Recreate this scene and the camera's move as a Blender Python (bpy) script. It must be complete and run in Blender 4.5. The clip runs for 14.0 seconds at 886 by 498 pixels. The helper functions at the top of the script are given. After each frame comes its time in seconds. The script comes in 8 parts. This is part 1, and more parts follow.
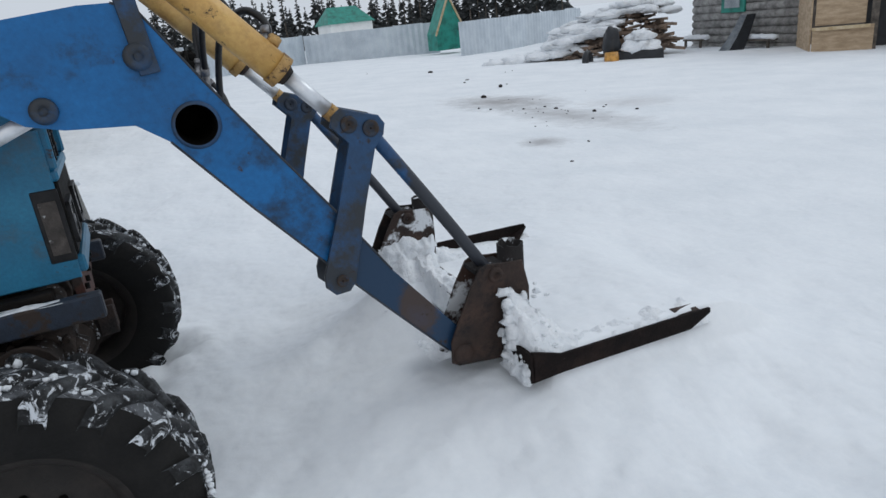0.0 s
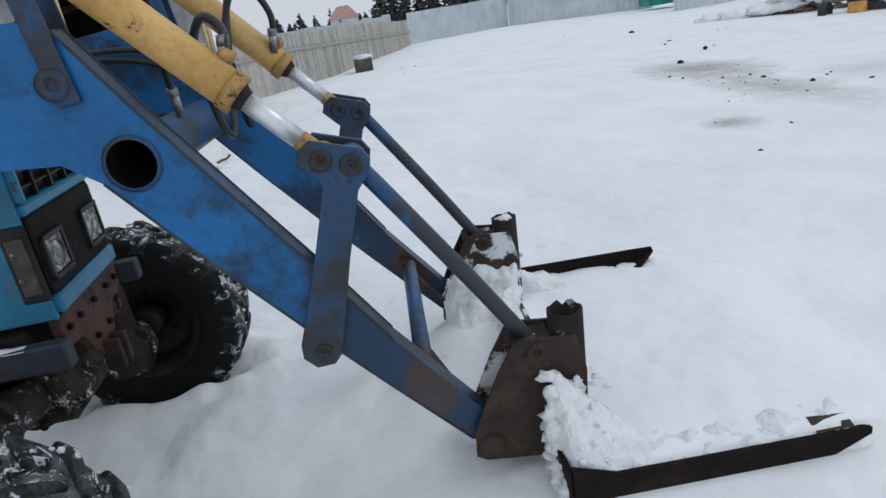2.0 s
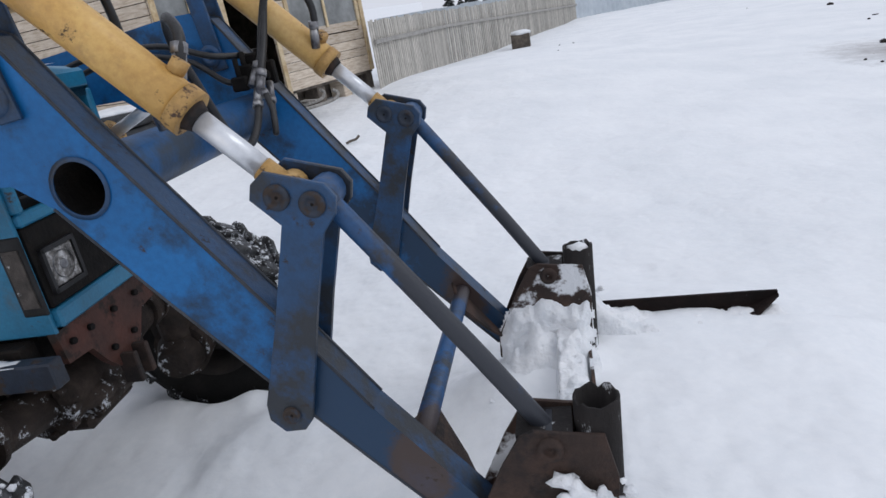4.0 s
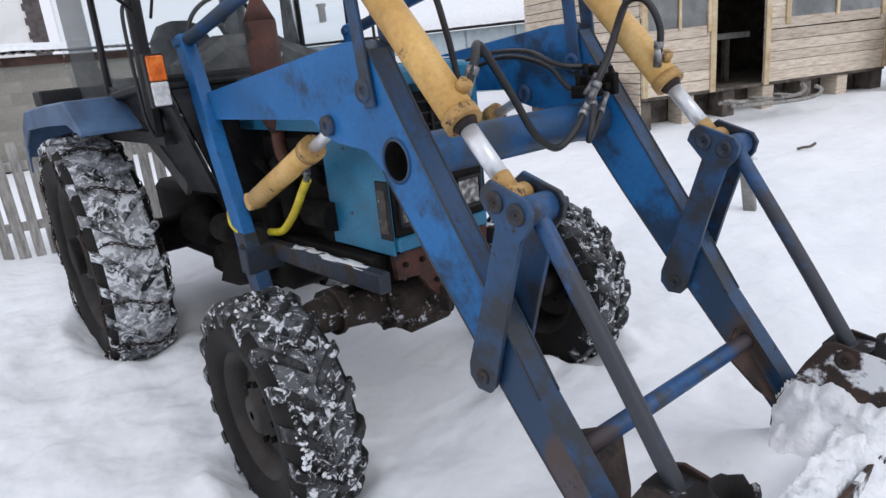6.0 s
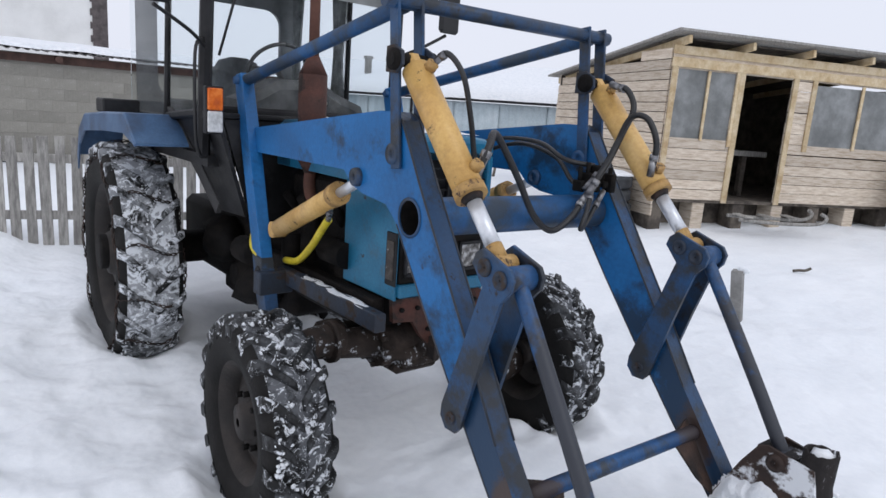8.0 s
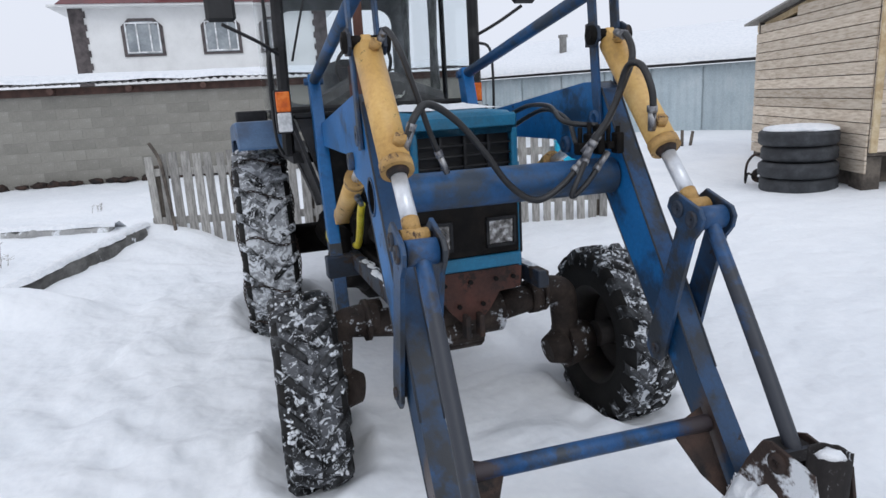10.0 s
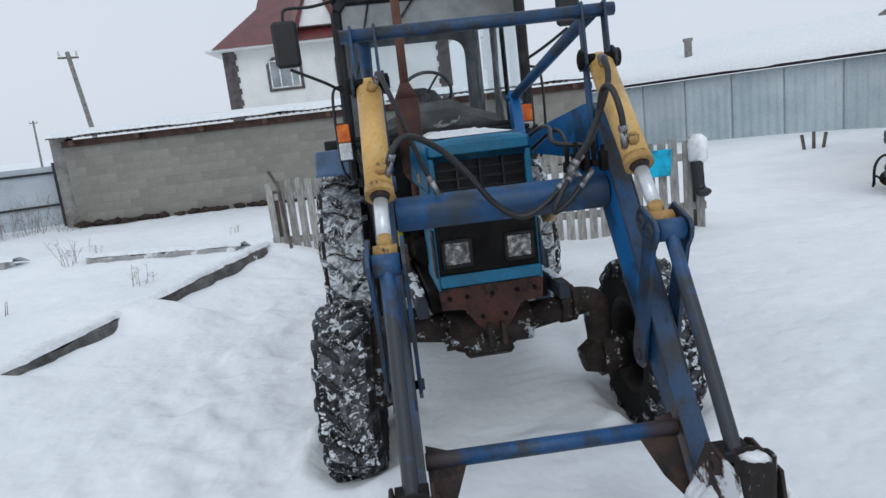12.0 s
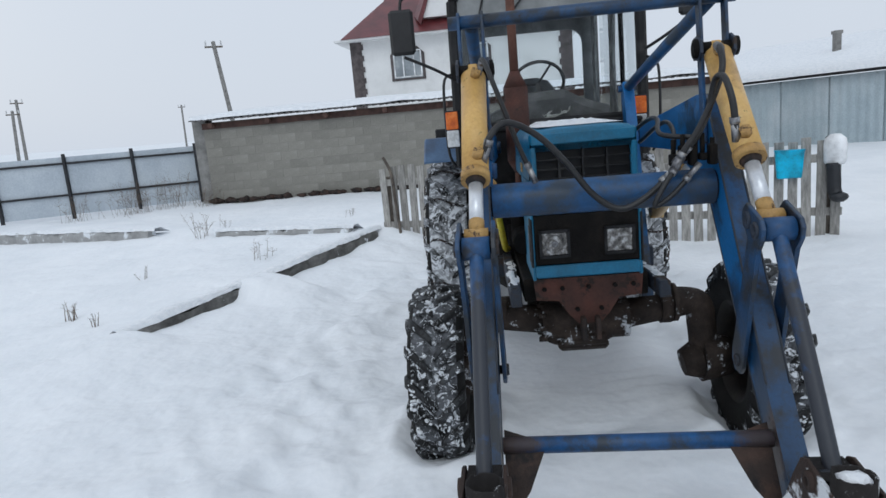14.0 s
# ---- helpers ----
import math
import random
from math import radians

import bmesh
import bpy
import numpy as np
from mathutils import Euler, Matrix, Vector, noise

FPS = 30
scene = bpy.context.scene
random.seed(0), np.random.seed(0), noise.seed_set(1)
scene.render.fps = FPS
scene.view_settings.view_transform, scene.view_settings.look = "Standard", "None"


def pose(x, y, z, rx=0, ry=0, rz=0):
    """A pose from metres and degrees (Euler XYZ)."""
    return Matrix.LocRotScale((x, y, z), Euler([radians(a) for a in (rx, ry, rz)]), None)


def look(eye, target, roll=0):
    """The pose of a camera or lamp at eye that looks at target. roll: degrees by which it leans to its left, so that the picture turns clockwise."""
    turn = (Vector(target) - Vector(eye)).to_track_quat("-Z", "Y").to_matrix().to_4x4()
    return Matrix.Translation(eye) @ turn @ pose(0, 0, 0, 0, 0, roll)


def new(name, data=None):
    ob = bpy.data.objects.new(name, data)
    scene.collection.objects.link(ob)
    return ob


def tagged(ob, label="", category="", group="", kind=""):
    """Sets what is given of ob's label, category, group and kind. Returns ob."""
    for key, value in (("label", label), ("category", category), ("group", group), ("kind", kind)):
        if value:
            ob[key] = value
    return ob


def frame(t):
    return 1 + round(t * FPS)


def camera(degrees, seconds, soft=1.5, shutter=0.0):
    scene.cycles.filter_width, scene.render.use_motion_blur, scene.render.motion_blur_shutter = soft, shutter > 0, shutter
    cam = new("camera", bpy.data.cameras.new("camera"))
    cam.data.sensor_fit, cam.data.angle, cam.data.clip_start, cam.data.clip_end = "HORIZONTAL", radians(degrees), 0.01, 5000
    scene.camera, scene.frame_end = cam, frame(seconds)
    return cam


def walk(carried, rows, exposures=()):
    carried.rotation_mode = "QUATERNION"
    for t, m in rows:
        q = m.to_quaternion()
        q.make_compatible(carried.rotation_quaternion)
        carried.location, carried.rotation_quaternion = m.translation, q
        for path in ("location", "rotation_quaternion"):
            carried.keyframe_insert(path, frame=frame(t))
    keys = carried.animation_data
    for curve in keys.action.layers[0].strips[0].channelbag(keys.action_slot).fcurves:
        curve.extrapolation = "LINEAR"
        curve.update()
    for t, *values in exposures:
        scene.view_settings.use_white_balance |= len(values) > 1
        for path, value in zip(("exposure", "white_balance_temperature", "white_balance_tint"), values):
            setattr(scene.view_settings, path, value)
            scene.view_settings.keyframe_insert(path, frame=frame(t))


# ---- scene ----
cam = camera(68.8, 14.0)
PATH = [
    (0, (0.725, -2.855, 1.803), (1.424, -1.103, 1.139), -6.4),
    (0.5, (0.869, -2.722, 1.786), (1.616, -0.983, 1.139), -7.1),
    (1, (1.012, -2.486, 1.769), (1.802, -0.793, 1.054), -0.1),
    (1.5, (1.287, -2.381, 1.744), (1.879, -0.614, 1.019), -6.1),
    (2, (1.522, -2.363, 1.829), (1.613, -0.489, 1.135), -9.4),
    (2.5, (1.639, -2.223, 1.814), (1.752, -0.357, 1.105), -7.9),
    (5, (2.299, -1.789, 1.82), (1.263, -0.226, 1.124), -8.6),
    (5.5, (2.509, -1.74, 1.833), (1.172, -0.463, 1.07), -7.3),
    (6, (2.584, -1.759, 1.896), (1.06, -0.603, 1.313), -5.8),
    (6.5, (2.678, -1.932, 1.925), (1.151, -0.703, 1.526), -1.9),
    (7, (2.743, -2.058, 1.954), (1.264, -0.767, 1.575), 5.9),
    (9.5, (3.127, -1.267, 1.956), (1.367, -0.446, 1.478), -4.9),
    (10, (3.274, -0.987, 1.925), (1.398, -0.465, 1.469), -3.2),
    (10.5, (3.361, -0.795, 1.965), (1.416, -0.403, 1.712), -6.3),
    (11, (3.543, -0.771, 1.942), (1.592, -0.466, 1.626), -2.5),
    (11.5, (3.649, -0.632, 1.953), (1.711, -0.267, 1.617), -2.1),
    (12, (3.669, -0.449, 1.937), (1.707, -0.344, 1.56), -6.6),
    (12.5, (3.669, -0.416, 1.918), (1.718, -0.67, 1.555), -6.9),
    (13, (3.682, -0.372, 1.913), (1.726, -0.606, 1.567), -9.4),
    (13.5, (3.7, -0.357, 1.919), (1.748, -0.596, 1.554), -7.7),
    (14, (3.701, -0.374, 1.904), (1.749, -0.613, 1.539), -5.0),
]
walk(cam, [(t, look(*m)) for t, *m in PATH],
     [(0, -0.21, 6190, 5), (2.5, -0.15, 6180, 6), (5, 0.12, 6350, 12), (6.5, 0.33, 6380, 11), (7, 0.24, 6340, 11), (10.5, 0.14, 6200, 8), (11.0, 0.07, 6160, 5), (12.5, -0.04, 6110, 5), (14, -0.07, 6070, 5)])

# ---- light ----
world = bpy.data.worlds.new("overcast")
scene.world = world
world.use_nodes = True
wn, wl = world.node_tree.nodes, world.node_tree.links
sky = wn.new("ShaderNodeTexSky")
sky.sky_type, sky.sun_disc = 'NISHITA', False
sky.sun_elevation, sky.sun_rotation = radians(24), radians(200)
sky.dust_density, sky.ozone_density = 6.0, 1.0
dim = wn.new("ShaderNodeMixRGB")
dim.blend_type, dim.inputs[0].default_value = 'MULTIPLY', 1.0
dim.inputs[2].default_value = (0.10, 0.10, 0.10, 1)
wl.new(sky.outputs[0], dim.inputs[1])
cloud = wn.new("ShaderNodeTexNoise")
cloud.inputs["Scale"].default_value, cloud.inputs["Detail"].default_value = 1.6, 4.0
ramp = wn.new("ShaderNodeValToRGB")
ramp.color_ramp.elements[0].color = (0.71, 0.73, 0.805, 1)
ramp.color_ramp.elements[1].color = (0.78, 0.795, 0.86, 1)
wc = wn.new("ShaderNodeTexCoord")
wl.new(wc.outputs["Generated"], cloud.inputs["Vector"])
wl.new(cloud.outputs[0], ramp.inputs[0])
mixw = wn.new("ShaderNodeMixRGB")
mixw.inputs[0].default_value = 0.93
wl.new(dim.outputs[0], mixw.inputs[1])
wl.new(ramp.outputs[0], mixw.inputs[2])
wl.new(mixw.outputs[0], wn["Background"].inputs[0])
wn["Background"].inputs[1].default_value = 1.0
sun_data = bpy.data.lights.new("sun", 'SUN')
sun_data.energy, sun_data.angle, sun_data.color = 0.65, radians(35), (1.0, 0.98, 0.95)
new("sun", sun_data).matrix_world = look((16, 0, 15), (0, 0, 0))

# ---- materials ----
def material(name, base, dark=None, light=None, rough=0.6, metal=0.0, scale=6.0, fine=60.0, bump=0.15, amount=0.5, spots=None, spot_level=0.62, spot_scale=9.0, vary=0.0, stretch=None, spec=0.5, grime=None, grime_level=0.55, grime_scale=2.5, worn_end=None, relief=None, spot_rough=0.65, grime_end=None, spot_curl=0.0, patch=()):
    """Base colour broken up at two scales, with optional sharp-edged spots (rust, snow, bare metal) and a fine relief."""
    m = bpy.data.materials.new(name)
    m.use_nodes = True
    n, l = m.node_tree.nodes, m.node_tree.links
    bsdf = n["Principled BSDF"]
    co = n.new("ShaderNodeTexCoord")
    vec = co.outputs["Object"]
    if stretch:
        mp = n.new("ShaderNodeMapping")
        mp.inputs["Scale"].default_value = stretch
        l.new(vec, mp.inputs[0])
        vec = mp.outputs[0]
    def noise_tex(s, d, r=0.6):
        t = n.new("ShaderNodeTexNoise")
        t.inputs["Scale"].default_value, t.inputs["Detail"].default_value, t.inputs["Roughness"].default_value = s, d, r
        l.new(vec, t.inputs["Vector"])
        return t
    big, small = noise_tex(scale, 5.0), noise_tex(fine, 4.0, 0.7)
    dark = dark or tuple(c * 0.6 for c in base)
    light = light or tuple(min(1, c * 1.3) for c in base)
    r = n.new("ShaderNodeValToRGB")
    e = r.color_ramp.elements
    e[0].position, e[0].color = 0.5 - 0.3 * amount, (*dark, 1)
    e[1].position, e[1].color = 0.5 + 0.3 * amount, (*light, 1)
    mid = e.new(0.5)
    mid.color = (*base, 1)
    l.new(big.outputs[0], r.inputs[0])
    grain = n.new("ShaderNodeMixRGB")
    grain.blend_type, grain.inputs[0].default_value = 'OVERLAY', 0.35
    l.new(r.outputs[0], grain.inputs[1])
    l.new(small.outputs[0], grain.inputs[2])
    colour = grain.outputs[0]
    if vary:
        info = n.new("ShaderNodeObjectInfo")
        hs = n.new("ShaderNodeHueSaturation")
        mr = n.new("ShaderNodeMapRange")
        mr.inputs[3].default_value, mr.inputs[4].default_value = 1 - vary, 1 + vary
        l.new(info.outputs["Random"], mr.inputs[0])
        l.new(mr.outputs[0], hs.inputs["Value"])
        l.new(colour, hs.inputs["Color"])
        colour = hs.outputs[0]
    rough_out = None
    if grime:
        gt = noise_tex(grime_scale, 7.0, 0.68)
        gr = n.new("ShaderNodeValToRGB")
        gr.color_ramp.elements[0].position, gr.color_ramp.elements[1].position = grime_level - 0.06, grime_level + 0.07
        dirt = gt.outputs[0]
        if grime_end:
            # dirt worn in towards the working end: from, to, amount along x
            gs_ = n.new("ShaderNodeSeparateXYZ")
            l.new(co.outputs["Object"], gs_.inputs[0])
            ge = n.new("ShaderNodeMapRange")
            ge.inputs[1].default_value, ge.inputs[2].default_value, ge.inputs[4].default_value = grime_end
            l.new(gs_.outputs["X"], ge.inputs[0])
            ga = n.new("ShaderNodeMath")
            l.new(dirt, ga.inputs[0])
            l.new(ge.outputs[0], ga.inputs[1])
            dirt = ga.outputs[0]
        l.new(dirt, gr.inputs[0])
        gm = n.new("ShaderNodeMixRGB")
        l.new(gr.outputs[0], gm.inputs[0])
        l.new(colour, gm.inputs[1])
        gm.inputs[2].default_value = (*grime, 1)
        colour = gm.outputs[0]
    # stains of one colour each: mirror plane or None, centre, reach per axis, colour, strength
    for mid_y, centre, reach, tint, strength in patch:
        def vmath(op, a, b=None):
            v = n.new("ShaderNodeVectorMath")
            v.operation = op
            l.new(a, v.inputs[0])
            if b:
                v.inputs[1].default_value = b
            return v
        pv = vmath('SUBTRACT', co.outputs["Object"], (0, mid_y or 0, 0))
        if mid_y is not None:
            pv = vmath('ABSOLUTE', pv.outputs[0])
        pv = vmath('SUBTRACT', pv.outputs[0], centre)
        far = vmath('LENGTH', vmath('DIVIDE', pv.outputs[0], reach).outputs[0])
        ragged = noise_tex(14 if mid_y is not None else 3.2, 7.0, 0.75)
        wob = n.new("ShaderNodeMath")
        wob.operation = 'MULTIPLY_ADD'
        wob.inputs[1].default_value = 1.6
        l.new(ragged.outputs[0], wob.inputs[0])
        l.new(far.outputs["Value"], wob.inputs[2])
        cut = n.new("ShaderNodeMapRange")
        for slot, value in enumerate((1.55, 1.95) if mid_y is not None else (0.9, 1.9), 1):
            cut.inputs[slot].default_value = value
        cut.inputs[3].default_value, cut.inputs[4].default_value = strength, 0.0
        l.new(wob.outputs[0], cut.inputs[0])
        pm = n.new("ShaderNodeMixRGB")
        l.new(cut.outputs[0], pm.inputs[0])
        l.new(colour, pm.inputs[1])
        pm.inputs[2].default_value = (*tint, 1)
        colour = pm.outputs[0]
    if spots:
        sp = noise_tex(spot_scale, 8.0, spot_rough)
        sp.inputs["Distortion"].default_value = spot_curl
        st = n.new("ShaderNodeValToRGB")
        st.color_ramp.elements[0].position, st.color_ramp.elements[1].position = spot_level - 0.02, spot_level + 0.03
        level = sp.outputs[0]
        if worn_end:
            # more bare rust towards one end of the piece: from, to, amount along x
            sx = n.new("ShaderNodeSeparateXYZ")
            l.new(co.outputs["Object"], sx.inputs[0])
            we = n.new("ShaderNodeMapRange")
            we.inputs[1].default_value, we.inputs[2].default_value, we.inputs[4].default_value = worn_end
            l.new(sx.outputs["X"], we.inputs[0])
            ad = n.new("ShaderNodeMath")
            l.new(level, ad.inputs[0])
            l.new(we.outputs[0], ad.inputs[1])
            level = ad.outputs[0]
        l.new(level, st.inputs[0])
        mx = n.new("ShaderNodeMixRGB")
        l.new(st.outputs[0], mx.inputs[0])
        l.new(colour, mx.inputs[1])
        mx.inputs[2].default_value = (*spots, 1)
        colour = mx.outputs[0]
        ro = n.new("ShaderNodeMapRange")
        ro.inputs[3].default_value, ro.inputs[4].default_value = rough, 0.85
        l.new(st.outputs[0], ro.inputs[0])
        l.new(ro.outputs[0], bsdf.inputs["Roughness"])
        if metal:
            me = n.new("ShaderNodeMapRange")
            me.inputs[3].default_value, me.inputs[4].default_value = metal, 0.0
            l.new(st.outputs[0], me.inputs[0])
            l.new(me.outputs[0], bsdf.inputs["Metallic"])
    else:
        bsdf.inputs["Roughness"].default_value, bsdf.inputs["Metallic"].default_value = rough, metal
    l.new(colour, bsdf.inputs["Base Color"])
    bsdf.inputs["Specular IOR Level"].default_value = spec
    b = n.new("ShaderNodeBump")
    b.inputs["Strength"].default_value, b.inputs["Distance"].default_value = bump, 0.01
    l.new(small.outputs[0], b.inputs["Height"])
    if relief:
        # coarser relief under the grain: scale and depth
        rt_ = noise_tex(relief[0], 2.0, 0.5)
        b2 = n.new("ShaderNodeBump")
        b2.inputs["Strength"].default_value, b2.inputs["Distance"].default_value = 1.0, relief[1]
        l.new(rt_.outputs[0], b2.inputs["Height"])
        l.new(b2.outputs[0], b.inputs["Normal"])
    l.new(b.outputs[0], bsdf.inputs["Normal"])
    return m

SNOW = material("snow", (0.825, 0.848, 0.875), (0.785, 0.812, 0.842), (0.862, 0.882, 0.905), rough=0.9, scale=0.9, fine=26, bump=0.2, spec=0.2, relief=(4.5, 0.04), patch=[(None, (7.2, 9.2, 0.0), (1.1, 1.9, 99.0), (0.34, 0.325, 0.325), 0.85), (None, (6.9, 6.4, 0.0), (0.8, 2.2, 99.0), (0.42, 0.41, 0.415), 0.75), (None, (8.6, 6.9, 0.0), (0.9, 1.0, 99.0), (0.5, 0.49, 0.495), 0.5), (None, (5.25, 4.5, 0.0), (0.35, 0.4, 99.0), (0.36, 0.35, 0.355), 0.75)])
CRUST = material("snow_lumps", (0.83, 0.852, 0.88), (0.76, 0.79, 0.825), (0.88, 0.895, 0.915), rough=0.9, scale=12, fine=80, bump=0.7, spec=0.2, relief=(22.0, 0.02))
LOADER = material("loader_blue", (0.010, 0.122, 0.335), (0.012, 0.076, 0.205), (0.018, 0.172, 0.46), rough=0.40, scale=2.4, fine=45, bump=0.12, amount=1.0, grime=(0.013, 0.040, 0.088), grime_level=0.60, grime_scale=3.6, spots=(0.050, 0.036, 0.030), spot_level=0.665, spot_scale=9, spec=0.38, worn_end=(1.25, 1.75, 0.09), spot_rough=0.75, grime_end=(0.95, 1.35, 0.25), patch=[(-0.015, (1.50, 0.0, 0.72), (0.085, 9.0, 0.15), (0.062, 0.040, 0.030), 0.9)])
TUBEBLUE = material("dull_tube_blue", (0.011, 0.066, 0.175), (0.014, 0.034, 0.074), (0.013, 0.10, 0.27), rough=0.48, scale=2.6, fine=60, bump=0.15, amount=1.0, grime=(0.026, 0.042, 0.066), grime_level=0.52, grime_scale=3.5, spots=(0.045, 0.034, 0.030), spot_level=0.66, spot_scale=11, spot_rough=0.75, spec=0.45)
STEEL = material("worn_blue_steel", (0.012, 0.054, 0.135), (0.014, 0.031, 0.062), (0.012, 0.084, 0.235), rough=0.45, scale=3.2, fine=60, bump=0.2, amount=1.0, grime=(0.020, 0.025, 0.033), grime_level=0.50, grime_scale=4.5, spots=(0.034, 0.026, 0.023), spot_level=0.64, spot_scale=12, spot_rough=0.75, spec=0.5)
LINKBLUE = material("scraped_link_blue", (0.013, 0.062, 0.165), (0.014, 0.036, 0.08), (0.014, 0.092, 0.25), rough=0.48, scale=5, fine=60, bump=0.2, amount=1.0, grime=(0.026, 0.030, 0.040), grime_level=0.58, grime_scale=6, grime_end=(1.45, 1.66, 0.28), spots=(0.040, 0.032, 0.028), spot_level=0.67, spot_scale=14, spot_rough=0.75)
BARBLUE = material("low_bar_blue", (0.012, 0.070, 0.195), (0.013, 0.040, 0.10), (0.013, 0.105, 0.29), rough=0.48, scale=4, fine=60, bump=0.2, amount=1.0, grime=(0.026, 0.036, 0.052), grime_level=0.56, grime_scale=6, patch=[(-0.015, (0.0, 0.47, 0.0), (9.0, 0.13, 9.0), (0.060, 0.042, 0.034), 0.9)])
RAILSTEEL = material("grimy_rail", (0.018, 0.026, 0.042), (0.012, 0.012, 0.014), (0.025, 0.045, 0.085), rough=0.6, scale=6, fine=60, bump=0.3, amount=1.0, spots=(0.04, 0.028, 0.022), spot_level=0.55, spot_scale=9)
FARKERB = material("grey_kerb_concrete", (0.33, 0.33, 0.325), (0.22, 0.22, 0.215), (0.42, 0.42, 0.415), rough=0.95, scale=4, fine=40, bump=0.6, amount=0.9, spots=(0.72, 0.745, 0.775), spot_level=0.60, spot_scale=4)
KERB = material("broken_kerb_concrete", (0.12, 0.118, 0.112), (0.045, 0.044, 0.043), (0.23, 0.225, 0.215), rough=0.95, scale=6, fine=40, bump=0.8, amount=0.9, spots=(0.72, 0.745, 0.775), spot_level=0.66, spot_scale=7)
TEAL = material("cab_blue", (0.015, 0.155, 0.285), (0.016, 0.10, 0.165), (0.023, 0.205, 0.355), rough=0.42, scale=4, fine=70, bump=0.1, amount=0.9, grime=(0.05, 0.10, 0.14), grime_level=0.60, grime_scale=3.5, spots=(0.06, 0.042, 0.036), spot_level=0.68, spot_scale=11, spec=0.5)
FENDER = material("dull_fender_blue", (0.050, 0.105, 0.205), (0.04, 0.07, 0.13), (0.075, 0.145, 0.26), rough=0.4, scale=4, fine=70, bump=0.08, spec=0.5)
YELLOW = material("cylinder_yellow", (0.62, 0.385, 0.125), (0.48, 0.265, 0.07), (0.70, 0.49, 0.22), rough=0.42, scale=4, fine=60, bump=0.10, amount=0.9, grime=(0.40, 0.24, 0.085), grime_level=0.60, grime_scale=5, spots=(0.060, 0.038, 0.028), spot_level=0.63, spot_scale=15, spot_rough=0.75, spec=0.45)
YDIRT = material("chipped_yellow_band", (0.42, 0.25, 0.08), (0.22, 0.125, 0.05), (0.55, 0.35, 0.13), rough=0.6, scale=12, fine=80, bump=0.4, amount=0.9, spots=(0.07, 0.042, 0.03), spot_level=0.575, spot_scale=22, spot_rough=0.75)
CHROME = material("rod_chrome", (0.70, 0.72, 0.75), (0.6, 0.62, 0.65), (0.78, 0.80, 0.83), rough=0.38, metal=0.55, scale=12, bump=0.05)
RUST = material("rusty_steel", (0.042, 0.028, 0.023), (0.020, 0.016, 0.015), (0.080, 0.046, 0.034), rough=0.75, scale=7, fine=60, bump=0.5, amount=0.9, grime=(0.016, 0.014, 0.014), grime_level=0.53, grime_scale=9, spec=0.3)
EXHAUST = material("rusty_exhaust", (0.120, 0.056, 0.040), (0.065, 0.034, 0.026), (0.18, 0.085, 0.06), rough=0.75, scale=7, fine=60, bump=0.4, amount=0.9, spec=0.3)
PALING = material("pale_paling", (0.43, 0.41, 0.37), (0.31, 0.29, 0.26), (0.54, 0.515, 0.47), rough=0.85, scale=6, fine=40, bump=0.4, vary=0.2, stretch=(6, 6, 1))
REDRUST = material("red_oxide", (0.066, 0.028, 0.021), (0.034, 0.018, 0.015), (0.105, 0.036, 0.025), rough=0.65, scale=6, fine=60, bump=0.3, amount=0.9, spots=(0.030, 0.022, 0.019), spot_level=0.53, spot_scale=5, spec=0.3)
GREASE = material("oily_iron", (0.009, 0.008, 0.0075), (0.004, 0.0038, 0.0038), (0.020, 0.016, 0.0135), rough=0.75, scale=9, fine=50, bump=0.5, amount=0.8, spec=0.15)
AXLE = material("muddy_axle", (0.030, 0.022, 0.018), (0.012, 0.010, 0.009), (0.055, 0.040, 0.032), rough=0.75, scale=11, fine=50, bump=0.7, amount=0.8, spots=(0.62, 0.645, 0.68), spot_level=0.60, spot_scale=9, spot_rough=0.75, spec=0.25)
DARK = material("black_paint", (0.011, 0.011, 0.012), (0.006, 0.006, 0.007), (0.021, 0.021, 0.023), rough=0.5, scale=5, fine=45, bump=0.15, spec=0.3, grime=(0.036, 0.035, 0.034), grime_level=0.60, grime_scale=3.5)
DUSTPANEL = material("dusty_dark_panel", (0.05, 0.049, 0.05), (0.025, 0.0245, 0.025), (0.085, 0.083, 0.082), rough=0.7, scale=4, fine=50, bump=0.2, amount=0.9)
PLASTIC = material("black_rubber_seal", (0.011, 0.011, 0.012), rough=0.55, scale=6, bump=0.08)
HOSE = material("hydraulic_hose", (0.012, 0.012, 0.013), rough=0.4, scale=20, fine=160, bump=0.2)
SILVER = material("hose_fitting", (0.25, 0.25, 0.26), (0.10, 0.10, 0.11), (0.42, 0.42, 0.42), rough=0.45, metal=0.8, scale=20, bump=0.15)
YHOSE = material("yellow_hose", (0.62, 0.50, 0.02), (0.5, 0.38, 0.02), (0.7, 0.6, 0.05), rough=0.45, scale=12, bump=0.1)
WELD = material("weld_seam", (0.035, 0.042, 0.055), (0.015, 0.02, 0.03), (0.07, 0.075, 0.085), rough=0.55, scale=9, fine=120, bump=0.6, amount=0.9)
TINE = material("dark_rusty_tine", (0.012, 0.0085, 0.008), (0.006, 0.0055, 0.0055), (0.028, 0.018, 0.015), rough=0.8, scale=9, fine=70, bump=0.5, amount=0.9, spots=(0.62, 0.645, 0.68), spot_level=0.70, spot_scale=12, spot_rough=0.75, spec=0.12)
